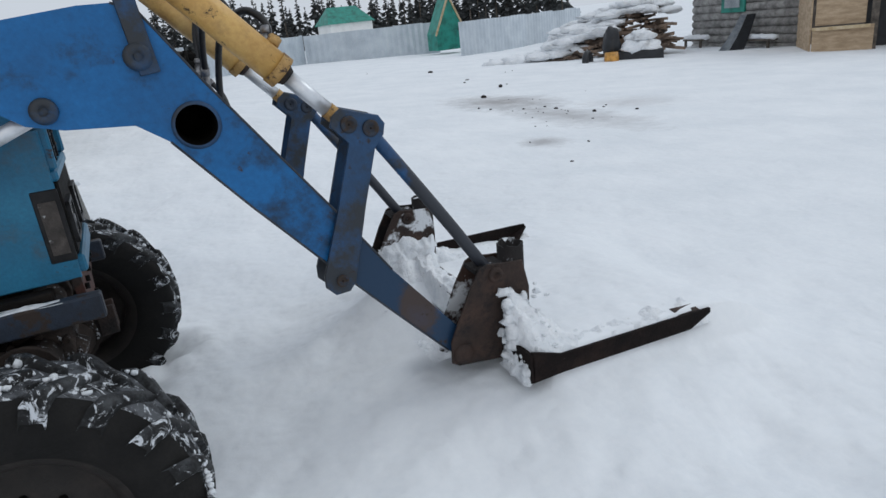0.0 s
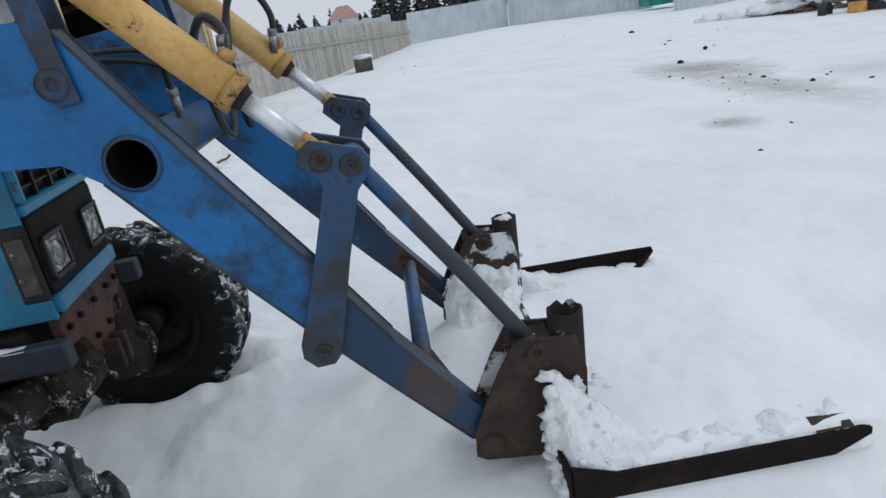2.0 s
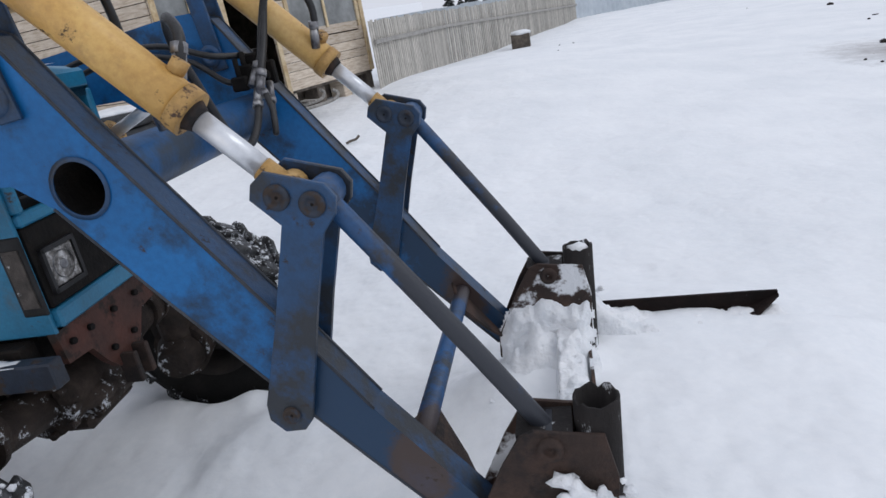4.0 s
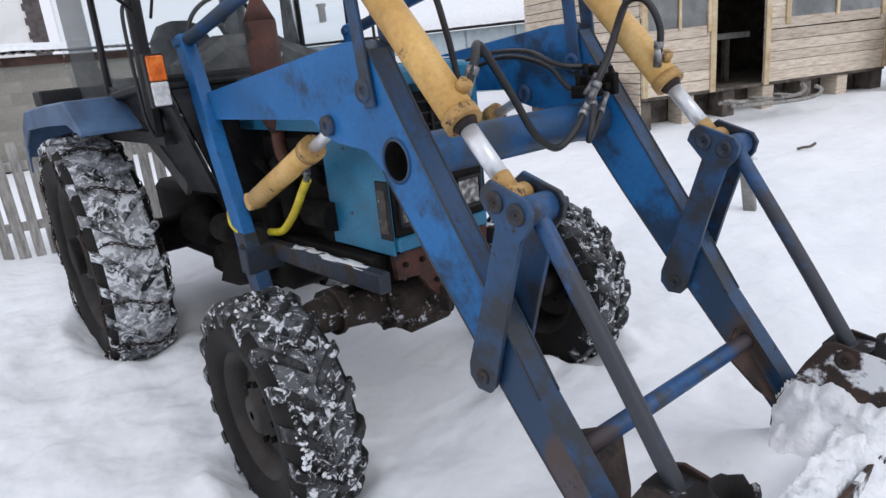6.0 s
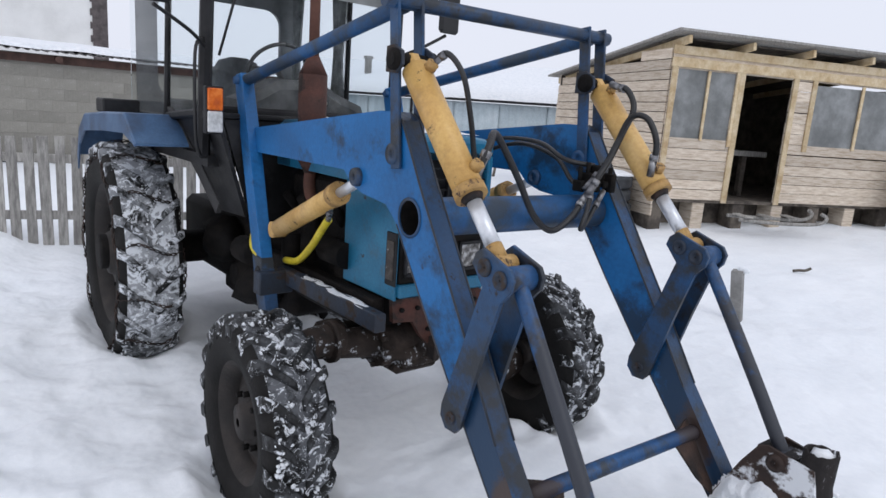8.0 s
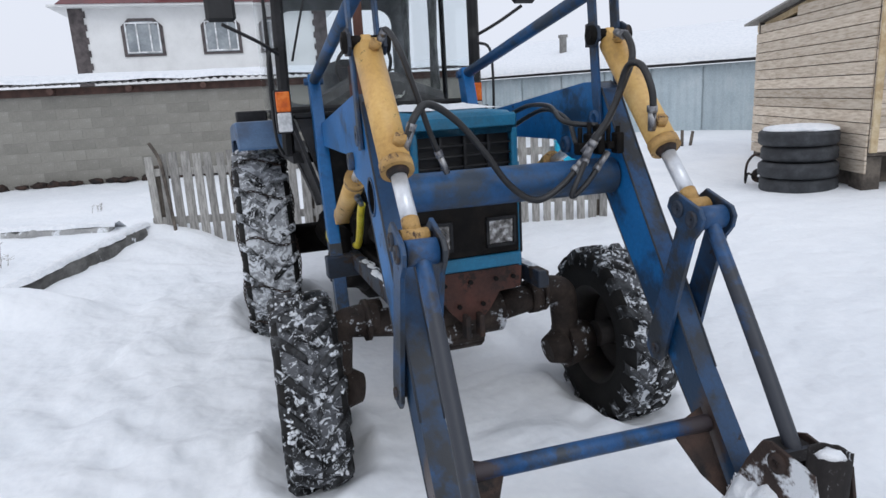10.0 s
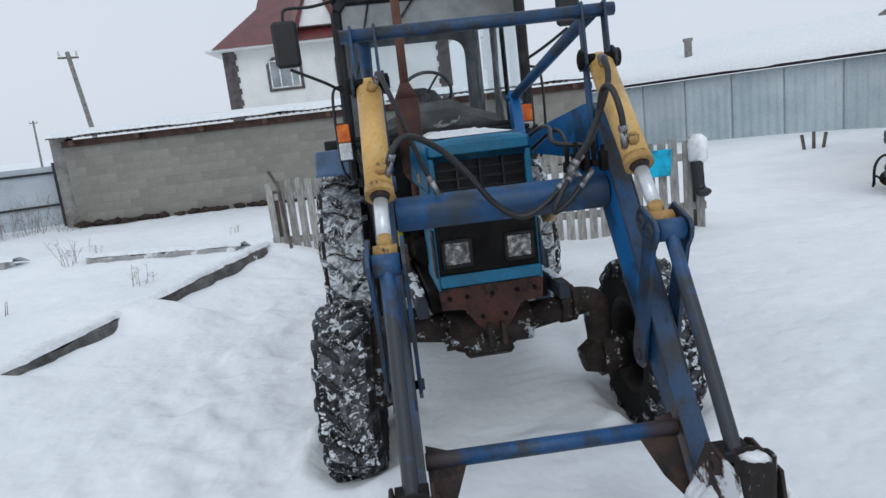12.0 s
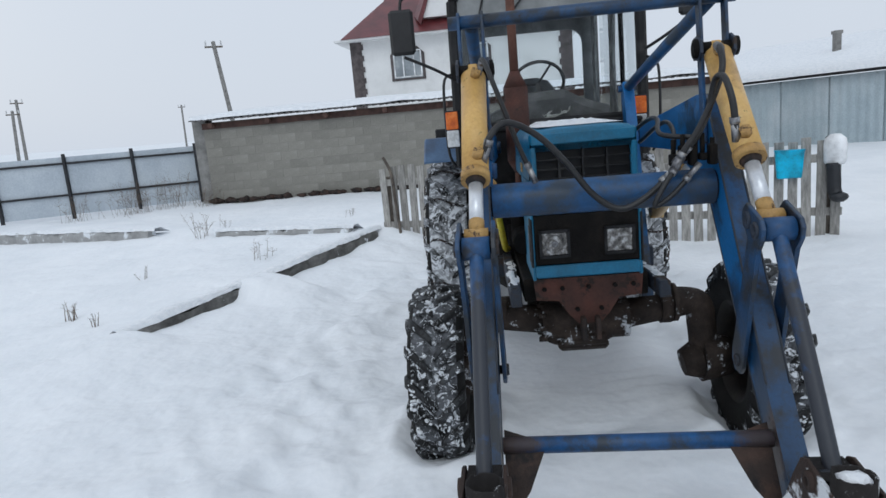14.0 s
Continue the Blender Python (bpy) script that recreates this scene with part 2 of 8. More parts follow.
SIDEWALL = material("tyre_sidewall", (0.011, 0.0105, 0.0102), (0.006, 0.0059, 0.0058), (0.021, 0.0195, 0.018), rough=0.75, scale=5, fine=80, bump=0.3, amount=0.9, spec=0.22, spots=(0.40, 0.42, 0.44), spot_level=0.745, spot_scale=13, spot_rough=0.7)
TREAD = material("packed_groove", (0.012, 0.012, 0.0125), (0.006, 0.006, 0.006), (0.024, 0.024, 0.024), rough=0.75, scale=9, fine=60, bump=0.5, grime=(0.11, 0.115, 0.125), grime_level=0.50, grime_scale=9, spots=(0.66, 0.685, 0.715), spot_level=0.548, spot_scale=15, spot_rough=0.72, spot_curl=1.6, spec=0.2)
TREADR = material("packed_rear_groove", (0.014, 0.014, 0.0145), (0.008, 0.008, 0.008), (0.03, 0.03, 0.03), rough=0.75, scale=9, fine=60, bump=0.5, grime=(0.34, 0.352, 0.37), grime_level=0.46, grime_scale=7, spots=(0.68, 0.705, 0.735), spot_level=0.515, spot_scale=11, spot_rough=0.72, spot_curl=1.4, spec=0.2)
LUGR = material("snowy_rear_lug", (0.011, 0.011, 0.0115), (0.006, 0.006, 0.006), (0.02, 0.02, 0.02), rough=0.6, scale=9, fine=60, bump=0.4, grime=(0.22, 0.23, 0.242), grime_level=0.50, grime_scale=9, spots=(0.67, 0.695, 0.73), spot_level=0.54, spot_scale=11, spot_rough=0.74, spot_curl=1.4, spec=0.25)
LUG = material("rubber_lug", (0.010, 0.010, 0.0105), (0.006, 0.006, 0.006), (0.02, 0.02, 0.02), rough=0.6, scale=9, fine=60, bump=0.4, grime=(0.055, 0.058, 0.062), grime_level=0.53, grime_scale=11, spots=(0.66, 0.685, 0.72), spot_level=0.575, spot_scale=15, spot_rough=0.74, spot_curl=1.6, spec=0.28)
RIM = material("dirty_rim", (0.020, 0.016, 0.014), (0.010, 0.009, 0.008), (0.040, 0.031, 0.026), rough=0.7, scale=8, bump=0.4, amount=0.8)
LENS = material("headlight_glass", (0.20, 0.19, 0.18), (0.03, 0.028, 0.026), (0.62, 0.62, 0.62), rough=0.2, scale=34, fine=90, bump=0.5, amount=0.6)
SIDEGRILLE = material("rusted_side_grille", (0.06, 0.05, 0.044), (0.022, 0.019, 0.017), (0.11, 0.095, 0.085), rough=0.6, scale=22, fine=90, bump=0.6, amount=0.9, spots=(0.55, 0.56, 0.57), spot_level=0.66, spot_scale=24)
ORANGE = material("orange_lens", (0.65, 0.13, 0.01), (0.5, 0.09, 0.01), (0.75, 0.2, 0.03), rough=0.25, scale=20, bump=0.05)
WHITELENS = material("white_lens", (0.55, 0.56, 0.56), (0.4, 0.4, 0.4), (0.7, 0.7, 0.7), rough=0.2, scale=20, bump=0.05)
PLANK = material("pine_plank", (0.585, 0.50, 0.405), (0.455, 0.37, 0.28), (0.675, 0.60, 0.50), rough=0.8, scale=5, fine=30, bump=0.3, vary=0.18, stretch=(1, 1, 8), spec=0.2)
TRIM = material("fresh_pine_trim", (0.56, 0.44, 0.27), (0.46, 0.33, 0.18), (0.64, 0.53, 0.36), rough=0.7, scale=6, fine=40, bump=0.2, vary=0.12)
GREYWOOD = material("weathered_picket", (0.30, 0.29, 0.27), (0.20, 0.19, 0.18), (0.40, 0.385, 0.36), rough=0.85, scale=6, fine=40, bump=0.4, vary=0.2, stretch=(6, 6, 1))
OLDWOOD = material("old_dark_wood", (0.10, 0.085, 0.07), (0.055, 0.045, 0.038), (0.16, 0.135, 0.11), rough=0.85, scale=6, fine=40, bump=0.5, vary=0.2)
PLY = material("bare_plywood", (0.42, 0.31, 0.20), (0.33, 0.24, 0.15), (0.5, 0.38, 0.26), rough=0.75, scale=3, fine=30, bump=0.15, stretch=(1, 1, 4))
BLOCK = material("concrete_block", (0.262, 0.252, 0.225), (0.19, 0.182, 0.16), (0.33, 0.32, 0.29), rough=0.95, scale=1.1, fine=40, bump=0.5, vary=0.10, amount=1.0, spec=0.15, spots=(0.44, 0.43, 0.40), spot_level=0.70, spot_scale=5)
MORTAR = material("mortar", (0.27, 0.26, 0.235), (0.20, 0.19, 0.17), (0.34, 0.33, 0.30), rough=0.95, scale=1.6, fine=40, bump=0.6, spec=0.15)
CONCRETE = material("old_concrete", (0.22, 0.215, 0.205), (0.13, 0.125, 0.12), (0.30, 0.295, 0.28), rough=0.9, scale=5, fine=45, bump=0.6, amount=0.8)
GALV = material("pale_galvanised_sheet", (0.50, 0.55, 0.60), (0.44, 0.49, 0.54), (0.56, 0.61, 0.65), rough=0.4, metal=0.25, scale=1.2, fine=30, bump=0.05, vary=0.05)
BLUESHEET = material("pale_profiled_sheet", (0.47, 0.52, 0.57), (0.41, 0.46, 0.51), (0.54, 0.59, 0.63), rough=0.4, metal=0.1, scale=1.0, fine=30, bump=0.05, vary=0.05)
BARNSHEET = material("pale_barn_sheet", (0.44, 0.515, 0.55), (0.38, 0.45, 0.49), (0.52, 0.58, 0.61), rough=0.45, metal=0.1, scale=1.0, fine=30, bump=0.05, vary=0.05)
BLACKSTEEL = material("black_post", (0.016, 0.017, 0.02), rough=0.5, scale=6, bump=0.1)
ROOFRED = material("dark_red_roof", (0.12, 0.022, 0.025), (0.085, 0.016, 0.018), (0.15, 0.03, 0.03), rough=0.4, scale=2, fine=20, bump=0.1)
PLASTER = material("white_plaster", (0.80, 0.80, 0.79), (0.74, 0.74, 0.73), (0.84, 0.84, 0.83), rough=0.85, scale=1.5, fine=30, bump=0.1)
QUOIN = material("brown_grey_quoin", (0.10, 0.085, 0.085), rough=0.8, scale=5, bump=0.3)
WINGLASS = material("dull_window_glass", (0.30, 0.33, 0.35), (0.22, 0.245, 0.265), (0.40, 0.43, 0.45), rough=0.12, scale=1.5, fine=14, bump=0.02)
FILM = material("cloudy_film", (0.17, 0.178, 0.176), (0.11, 0.116, 0.115), (0.26, 0.27, 0.27), rough=0.3, scale=1.4, fine=9, bump=0.2)
UPVC = material("white_window_bar", (0.75, 0.76, 0.77), rough=0.4, scale=4, bump=0.03)
SLATE = material("grey_corrugated_roof", (0.20, 0.19, 0.19), rough=0.8, scale=5, bump=0.3)
BROWNWOOD = material("brown_eave_wood", (0.085, 0.045, 0.035), rough=0.8, scale=6, bump=0.3, vary=0.2)
CURTAIN = material("grey_curtain", (0.30, 0.31, 0.31), (0.2, 0.21, 0.21), (0.42, 0.43, 0.43), rough=0.9, scale=8, bump=0.2)
SOCKET = material("dark_socket_steel", (0.020, 0.018, 0.018), (0.010, 0.009, 0.009), (0.036, 0.031, 0.029), rough=0.75, scale=8, fine=60, bump=0.4, amount=0.9, spots=(0.68, 0.705, 0.735), spot_level=0.60, spot_scale=8, spot_rough=0.72, spec=0.2, stretch=(1, 1, 0.45))
SNOWRUST = material("snow_plastered_steel", (0.042, 0.028, 0.023), (0.020, 0.016, 0.015), (0.080, 0.046, 0.034), rough=0.75, scale=7, fine=60, bump=0.6, amount=0.9, spots=(0.72, 0.745, 0.775), spot_level=0.53, spot_scale=4.5, spec=0.3)
LINING = material("grey_cab_lining", (0.20, 0.205, 0.21), (0.15, 0.155, 0.16), (0.25, 0.255, 0.26), rough=0.85, scale=5, fine=60, bump=0.15)
SEATGREY = material("grey_seat_cover", (0.14, 0.145, 0.15), rough=0.85, scale=6, fine=60, bump=0.2)
DASH = material("dusty_dashboard", (0.055, 0.056, 0.058), (0.03, 0.03, 0.032), (0.09, 0.09, 0.092), rough=0.6, scale=8, fine=60, bump=0.15)
TYREPILE = material("stacked_tyre_rubber", (0.030, 0.033, 0.038), (0.02, 0.022, 0.026), (0.05, 0.054, 0.06), rough=0.7, scale=7, fine=60, bump=0.3)
GREENPAINT = material("green_paint", (0.02, 0.22, 0.17), rough=0.5, scale=2, bump=0.05)
PINKROOF = material("faded_pink_roof", (0.42, 0.25, 0.22), (0.34, 0.20, 0.18), (0.50, 0.31, 0.28), rough=0.6, scale=2, fine=20, bump=0.1)
TARP = material("black_tarp", (0.016, 0.018, 0.022), rough=0.5, scale=6, bump=0.3)
LOG = material("weathered_log", (0.27, 0.26, 0.25), (0.15, 0.145, 0.14), (0.38, 0.37, 0.355), rough=0.85, scale=4, fine=40, bump=0.5, vary=0.15)
# needle colour raised to carry the haze of distance
NEEDLE = material("hazed_conifer", (0.050, 0.056, 0.056), (0.030, 0.034, 0.034), (0.095, 0.10, 0.105), rough=0.9, scale=3, bump=0.3)
TWIG = material("dry_weed", (0.16, 0.115, 0.08), rough=0.85, scale=10, bump=0.2)
BUCKETBLUE = material("bright_blue_plastic", (0.01, 0.40, 0.62), rough=0.35, scale=8, bump=0.03)
CLOTH = material("grey_white_cloth", (0.55, 0.55, 0.53), (0.4, 0.4, 0.38), (0.65, 0.65, 0.63), rough=0.9, scale=6, bump=0.4)
SOIL = material("dark_soil_clod", (0.022, 0.018, 0.016), rough=0.95, scale=20, bump=0.8)
YTAR = material("ochre_plastic", (0.55, 0.28, 0.06), rough=0.5, scale=6, bump=0.1)

GLASS = bpy.data.materials.new("cab_glass")
GLASS.use_nodes = True
gn, gl = GLASS.node_tree.nodes, GLASS.node_tree.links
gp = gn["Principled BSDF"]
gp.inputs["Roughness"].default_value, gp.inputs["Transmission Weight"].default_value, gp.inputs["IOR"].default_value = 0.02, 1.0, 1.12
gp.inputs["Base Color"].default_value = (0.90, 0.93, 0.94, 1)

# ---- mesh helpers ----
def smooth_step(a, b, v):
    t = min(1.0, max(0.0, (v - a) / (b - a)))
    return t * t * (3 - 2 * t)

def thing(name, loc=(0, 0, 0), label="", category="", group="", kind=""):
    ob = new(name)
    ob.location = loc
    return tagged(ob, label, category, group, kind)

def part(name, bm, mat, parent=None, label="", smooth=False, kind=""):
    """Links a bmesh, given in world coordinates, as one mesh object under a thing or a part."""
    me = bpy.data.meshes.new(name)
    bmesh.ops.recalc_face_normals(bm, faces=bm.faces)
    bm.to_mesh(me)
    bm.free()
    for m in (mat if isinstance(mat, (list, tuple)) else [mat]):
        me.materials.append(m)
    if smooth:
        for p in me.polygons:
            p.use_smooth = True
    ob = new(name, me)
    if parent is not None:
        ob.parent = parent
        if parent.data is None:
            ob.matrix_parent_inverse = Matrix.Translation(-Vector(parent.location))
    return tagged(ob, label, "", "", kind)

def box(bm, lo, hi, m=None, bevel=0.0, mat=0):
    vs = [bm.verts.new((x, y, z)) for x in (lo[0], hi[0]) for y in (lo[1], hi[1]) for z in (lo[2], hi[2])]
    fs = [bm.faces.new([vs[i] for i in q]) for q in ((0, 1, 3, 2), (4, 6, 7, 5), (0, 4, 5, 1), (2, 3, 7, 6), (0, 2, 6, 4), (1, 5, 7, 3))]
    for f in fs:
        f.material_index = mat
    if bevel:
        es = list({e for f in fs for e in f.edges})
        r = bmesh.ops.bevel(bm, geom=es, offset=bevel, segments=1, affect='EDGES')
        vs = list({v for f in r["faces"] for v in f.verts} | {v for v in vs if v.is_valid})
    if m is not None:
        bmesh.ops.transform(bm, matrix=m, verts=vs)
    return vs

def bar(bm, a, b, w, h, bevel=0.0, up=(0, 0, 1), mat=0):
    """A straight bar of section w (sideways) by h from a to b."""
    a, b = Vector(a), Vector(b)
    d = b - a
    x = d.normalized()
    y = Vector(up).cross(x)
    y = y.normalized() if y.length > 1e-4 else Vector((0, 1, 0))
    z = x.cross(y)
    m = Matrix((x, y, z)).transposed().to_4x4()
    m.translation = a
    return box(bm, (0, -w / 2, -h / 2), (d.length, w / 2, h / 2), m, bevel, mat)

def rod(bm, a, b, r, r2=None, n=14, caps=True, mat=0):
    """A round bar or cone from a to b."""
    a, b = Vector(a), Vector(b)
    r2 = r if r2 is None else r2
    q = (b - a).to_track_quat('Z', 'Y').to_matrix()
    rings = []
    for p, rr in ((a, r), (b, r2)):
        rings.append([bm.verts.new(p + q @ Vector((rr * math.cos(2 * math.pi * i / n), rr * math.sin(2 * math.pi * i / n), 0))) for i in range(n)])
    for i in range(n):
        f = bm.faces.new((rings[0][i], rings[0][(i + 1) % n], rings[1][(i + 1) % n], rings[1][i]))
        f.smooth, f.material_index = True, mat
    if caps:
        for ring in rings:
            bm.faces.new(ring).material_index = mat

def pipe(bm, pts, r, n=10, smooth_path=True, mat=0):
    """A bent tube through the points, rounded by a spline."""
    pts = [Vector(p) for p in pts]
    if smooth_path and len(pts) > 2:
        out = []
        for i in range(len(pts) - 1):
            p0, p1, p2, p3 = pts[max(0, i - 1)], pts[i], pts[i + 1], pts[min(len(pts) - 1, i + 2)]
            for k in range(6):
                t = k / 6
                out.append(0.5 * ((2 * p1) + (p2 - p0) * t + (2 * p0 - 5 * p1 + 4 * p2 - p3) * t * t + (3 * p1 - p0 - 3 * p2 + p3) * t ** 3))
        pts = out + [pts[-1]]
    rings, side = [], None
    for i, p in enumerate(pts):
        d = (pts[min(i + 1, len(pts) - 1)] - pts[max(i - 1, 0)]).normalized()
        if side is None:
            side = d.orthogonal().normalized()
        side = (side - d * side.dot(d)).normalized()
        up = d.cross(side)
        rings.append([bm.verts.new(p + r * (math.cos(2 * math.pi * k / n) * side + math.sin(2 * math.pi * k / n) * up)) for k in range(n)])
    for a, b in zip(rings, rings[1:]):
        for k in range(n):
            f = bm.faces.new((a[k], a[(k + 1) % n], b[(k + 1) % n], b[k]))
            f.smooth, f.material_index = True, mat
    bm.faces.new(rings[0]), bm.faces.new(rings[-1])

def plate(bm, outline, y0, y1, bevel=0.004):
    """A flat plate: an outline in x and z, from y0 to y1."""
    a = [bm.verts.new((x, y0, z)) for x, z in outline]
    b = [bm.verts.new((x, y1, z)) for x, z in outline]
    n = len(a)
    fa, fb = bm.faces.new(a), bm.faces.new(b[::-1])
    for i in range(n):
        bm.faces.new((a[i], b[i], b[(i + 1) % n], a[(i + 1) % n]))
    if bevel:
        bmesh.ops.bevel(bm, geom=list(fa.edges) + list(fb.edges), offset=bevel, segments=1, affect='EDGES')

def lathe(bm, profile, centre, n=40, mats=None):
    """A ring body: a profile of (radius, sideways) turned round the y axis through centre."""
    cx, cy, cz = centre
    rings = [[bm.verts.new((cx + r * math.sin(2 * math.pi * i / n), cy + s, cz + r * math.cos(2 * math.pi * i / n))) for r, s in profile] for i in range(n)]
    k = len(profile)
    for i in range(n):
        for j in range(k - 1):
            f = bm.faces.new((rings[i][j], rings[i][j + 1], rings[(i + 1) % n][j + 1], rings[(i + 1) % n][j]))
            f.smooth = True
            f.material_index = mats[j] if mats else 0

def lumps(bm, centre, size, seed, detail=3, rough=0.35, flat=None):
    """An uneven lump of snow or soil, its size given as half axes."""
    r = bmesh.ops.create_icosphere(bm, subdivisions=detail, radius=1.0)
    for v in r["verts"]:
        p = v.co.copy()
        k = 1 + rough * noise.noise(p * 1.7 + Vector((seed, 0, 0))) + 0.5 * rough * noise.noise(p * 4.5 + Vector((0, seed, 0)))
        q = Vector((p.x * size[0], p.y * size[1], p.z * size[2])) * k
        if flat is not None:
            q.z = max(q.z, flat)
        v.co = Vector(centre) + q
    for f in bm.faces:
        f.smooth = True

def turned(bm, m):
    bmesh.ops.transform(bm, matrix=m, verts=bm.verts)
    return bm

# ---- ground ----
def fork_bed(x, y):
    return smooth_step(-0.85, -0.80, y) * (1 - smooth_step(0.66, 0.80, y)) * smooth_step(1.93, 2.02, x) * (1 - smooth_step(2.80, 3.4, x))

def ground_height(x, y):
    h = 0.18
    h += 0.050 * min(9.0, max(0.0, y - 1.0)) * (1 - smooth_step(0.5, 5.5, x)) * (1 - smooth_step(9, 22, y))
    h += 0.045 * min(9.0, max(0.0, -x - 2.0)) * (1 - 0.6 * smooth_step(3.5, 6.0, y))
    h -= 0.03 * min(18.0, max(0.0, x - 4.0))
    h += 0.245 * math.exp(-((x - 2.4) / 0.85) ** 2 - ((y - 0.82) / 0.58) ** 2)
    h += 0.03 * math.exp(-((x - 0.25) / 0.8) ** 2 - ((y - 0.45) / 0.25) ** 2)
    h += 0.13 * math.exp(-((x - 2.3) / 0.55) ** 2 - ((y + 0.52) / 0.26) ** 2)
    h += 0.19 * math.exp(-((x - 1.78) / 0.34) ** 2 - ((y - 0.36) / 0.30) ** 2)
    h += 0.10 * math.exp(-((x - 1.6) / 0.5) ** 2 - ((y + 0.1) / 0.6) ** 2)
    h += 0.165 * math.exp(-((x - 2.4) / 0.8) ** 2 - ((y + 0.80) / 0.45) ** 2)
    # snow heaped level between the fork tines
    bed = fork_bed(x, y)
    h += bed * max(0.0, 0.455 - 0.030 * (y + 0.85) - h)
    # garden bed behind the kerb, level with it, and the bank before it
    u = ((x + 5.15) * 3.45 + (y + 2.42) * -1.60) / 14.46
    side = ((x + 5.15) * 1.60 + (y + 2.42) * 3.45) / 3.80
    if -0.9 < u < 1.6:
        top = 0.58 - 0.28 * min(1.3, max(-0.2, u))
        bed = smooth_step(0.10, -0.16, side) * smooth_step(-0.25, 0.0, u) * (1 - smooth_step(1.0, 1.35, u))
        # two stretches where the kerb shows its face
        bare = smooth_step(-0.06, 0.02, u) * (1 - smooth_step(0.49, 0.56, u)) + smooth_step(0.64, 0.70, u) * (1 - smooth_step(0.94, 1.02, u))
        front = top + 0.035 + 0.04 * (smooth_step(0.50, 0.57, u) - smooth_step(0.62, 0.68, u)) - bare * (0.125 + 0.04 * noise.noise((u * 9, 2, 0)))
        h = h + (top - 0.005 - h) * bed
        if side > -0.05:
            h = h + max(0.0, front - h) * math.exp(-(max(0.0, side - 0.12) / 0.7) ** 2) * smooth_step(-0.4, 0.0, u) * (1 - smooth_step(1.05, 1.5, u))
    return h

def ground_detail(x, y):
    r = math.hypot(x, y)
    near = 1 / (1 + (r / 13) ** 2)
    h = 0.05 * noise.noise((x * 0.55, y * 0.55, 0.3)) + 0.026 * noise.noise((x * 1.9, y * 1.9, 1.7))
    if r > 40:
        return h
    # trodden strip beside the tractor: soft mounds and footmarks
    trod = math.exp(-((y + 1.9) / 0.95) ** 2) * smooth_step(4.2, 2.6, x) * smooth_step(-7, -3, x)
    trod = max(trod, 0.75 * math.exp(-((x - 2.9) / 1.0) ** 2 - ((y + 0.6) / 1.2) ** 2), 0.8 * math.exp(-((x - 0.9) / 0.75) ** 2 - ((y - 0.35) / 0.65) ** 2), 0.25)
    u_, v_ = 0.83 * x + 0.56 * y, -0.56 * x + 0.83 * y
    foot = 0.6 * noise.noise((u_ * 2.1, v_ * 2.1, 4.1)) + 0.55 * noise.noise((v_ * 3.7, u_ * 3.7, 8.3))
    h += near * trod * (0.066 * foot - 0.085 * max(0.0, noise.noise((u_ * 5.2, v_ * 4.6, 9.1)) - 0.1))
    h += near * (0.004 + 0.016 * trod * trod) * noise.noise((x * 5.6, y * 5.6, 7.7)) + near * (0.003 + 0.005 * trod * trod) * noise.noise((y * 11.5, x * 11.5, 2.7)) + near * 0.003 * noise.noise((x * 19, y * 19, 3.2))
    # wheel tracks, with cleat marks across them
    for track, x0 in ((-0.93, 0.4), (0.74, 0.4), (-1.42, 5.0)):
        k = math.exp(-((y - track - 0.05 * math.sin(x * 0.9)) / (0.15 if track > -1 else 0.22)) ** 2) * smooth_step(x0 + 0.3, x0 - 0.6, x) * smooth_step(-9, -5, x)
        h += k * (-0.045 + 0.006 * math.sin(x * 34 + 9 * abs(y - track)) if track > -1 else -0.03 + 0.045 * noise.noise((x * 1.5, y, 6)))
    k = math.exp(-((x + 0.55) / 0.55) ** 2 - ((y - 0.28) / 0.22) ** 2)
    h += k * (0.03 + 0.013 * math.sin(x * 36 + 7 * y))
    # hollows under the wheels and the rims pushed up round them
    for wx, wy, rx_, ry_ in ((0.12, -0.865, 0.40, 0.22), (0.085, 0.878, 0.42, 0.22), (-2.365, -0.968, 0.55, 0.27), (-2.48, 0.63, 0.55, 0.27)):
        d = math.hypot((x - wx) / rx_, (y - wy) / ry_)
        if d < 3:
            h += -0.10 * math.exp(-(d / 0.95) ** 2) + 0.045 * math.exp(-((d - 1.45) / 0.30) ** 2) * (1 + 0.9 * noise.noise((x * 6, y * 6, 2)))
    return h * (1 - 0.75 * fork_bed(x, y))

def axis(lo, hi, step, far_lo, far_hi):
    mid = list(np.arange(lo, hi + 1e-6, step))
    out, s, v = [], step, hi
    while v < far_hi:
        s *= 1.16
        v += s
        out.append(v)
    inn, s, v = [], step, lo
    while v > far_lo:
        s *= 1.16
        v -= s
        inn.append(v)
    return inn[::-1] + mid + out

gx, gy = axis(-5.5, 4.6, 0.04, -900, 900), axis(-4.8, 4.6, 0.04, -900, 900)
verts = [(x, y, ground_height(x, y) + ground_detail(x, y)) for x in gx for y in gy]
ny = len(gy)
faces = [(i * ny + j, (i + 1) * ny + j, (i + 1) * ny + j + 1, i * ny + j + 1) for i in range(len(gx) - 1) for j in range(ny - 1)]
me = bpy.data.meshes.new("ground")
me.from_pydata(verts, [], faces)
me.materials.append(SNOW)
for p in me.polygons:
    p.use_smooth = True
tagged(new("ground", me), "trodden white snow covering the whole yard", "ground", kind="structure")

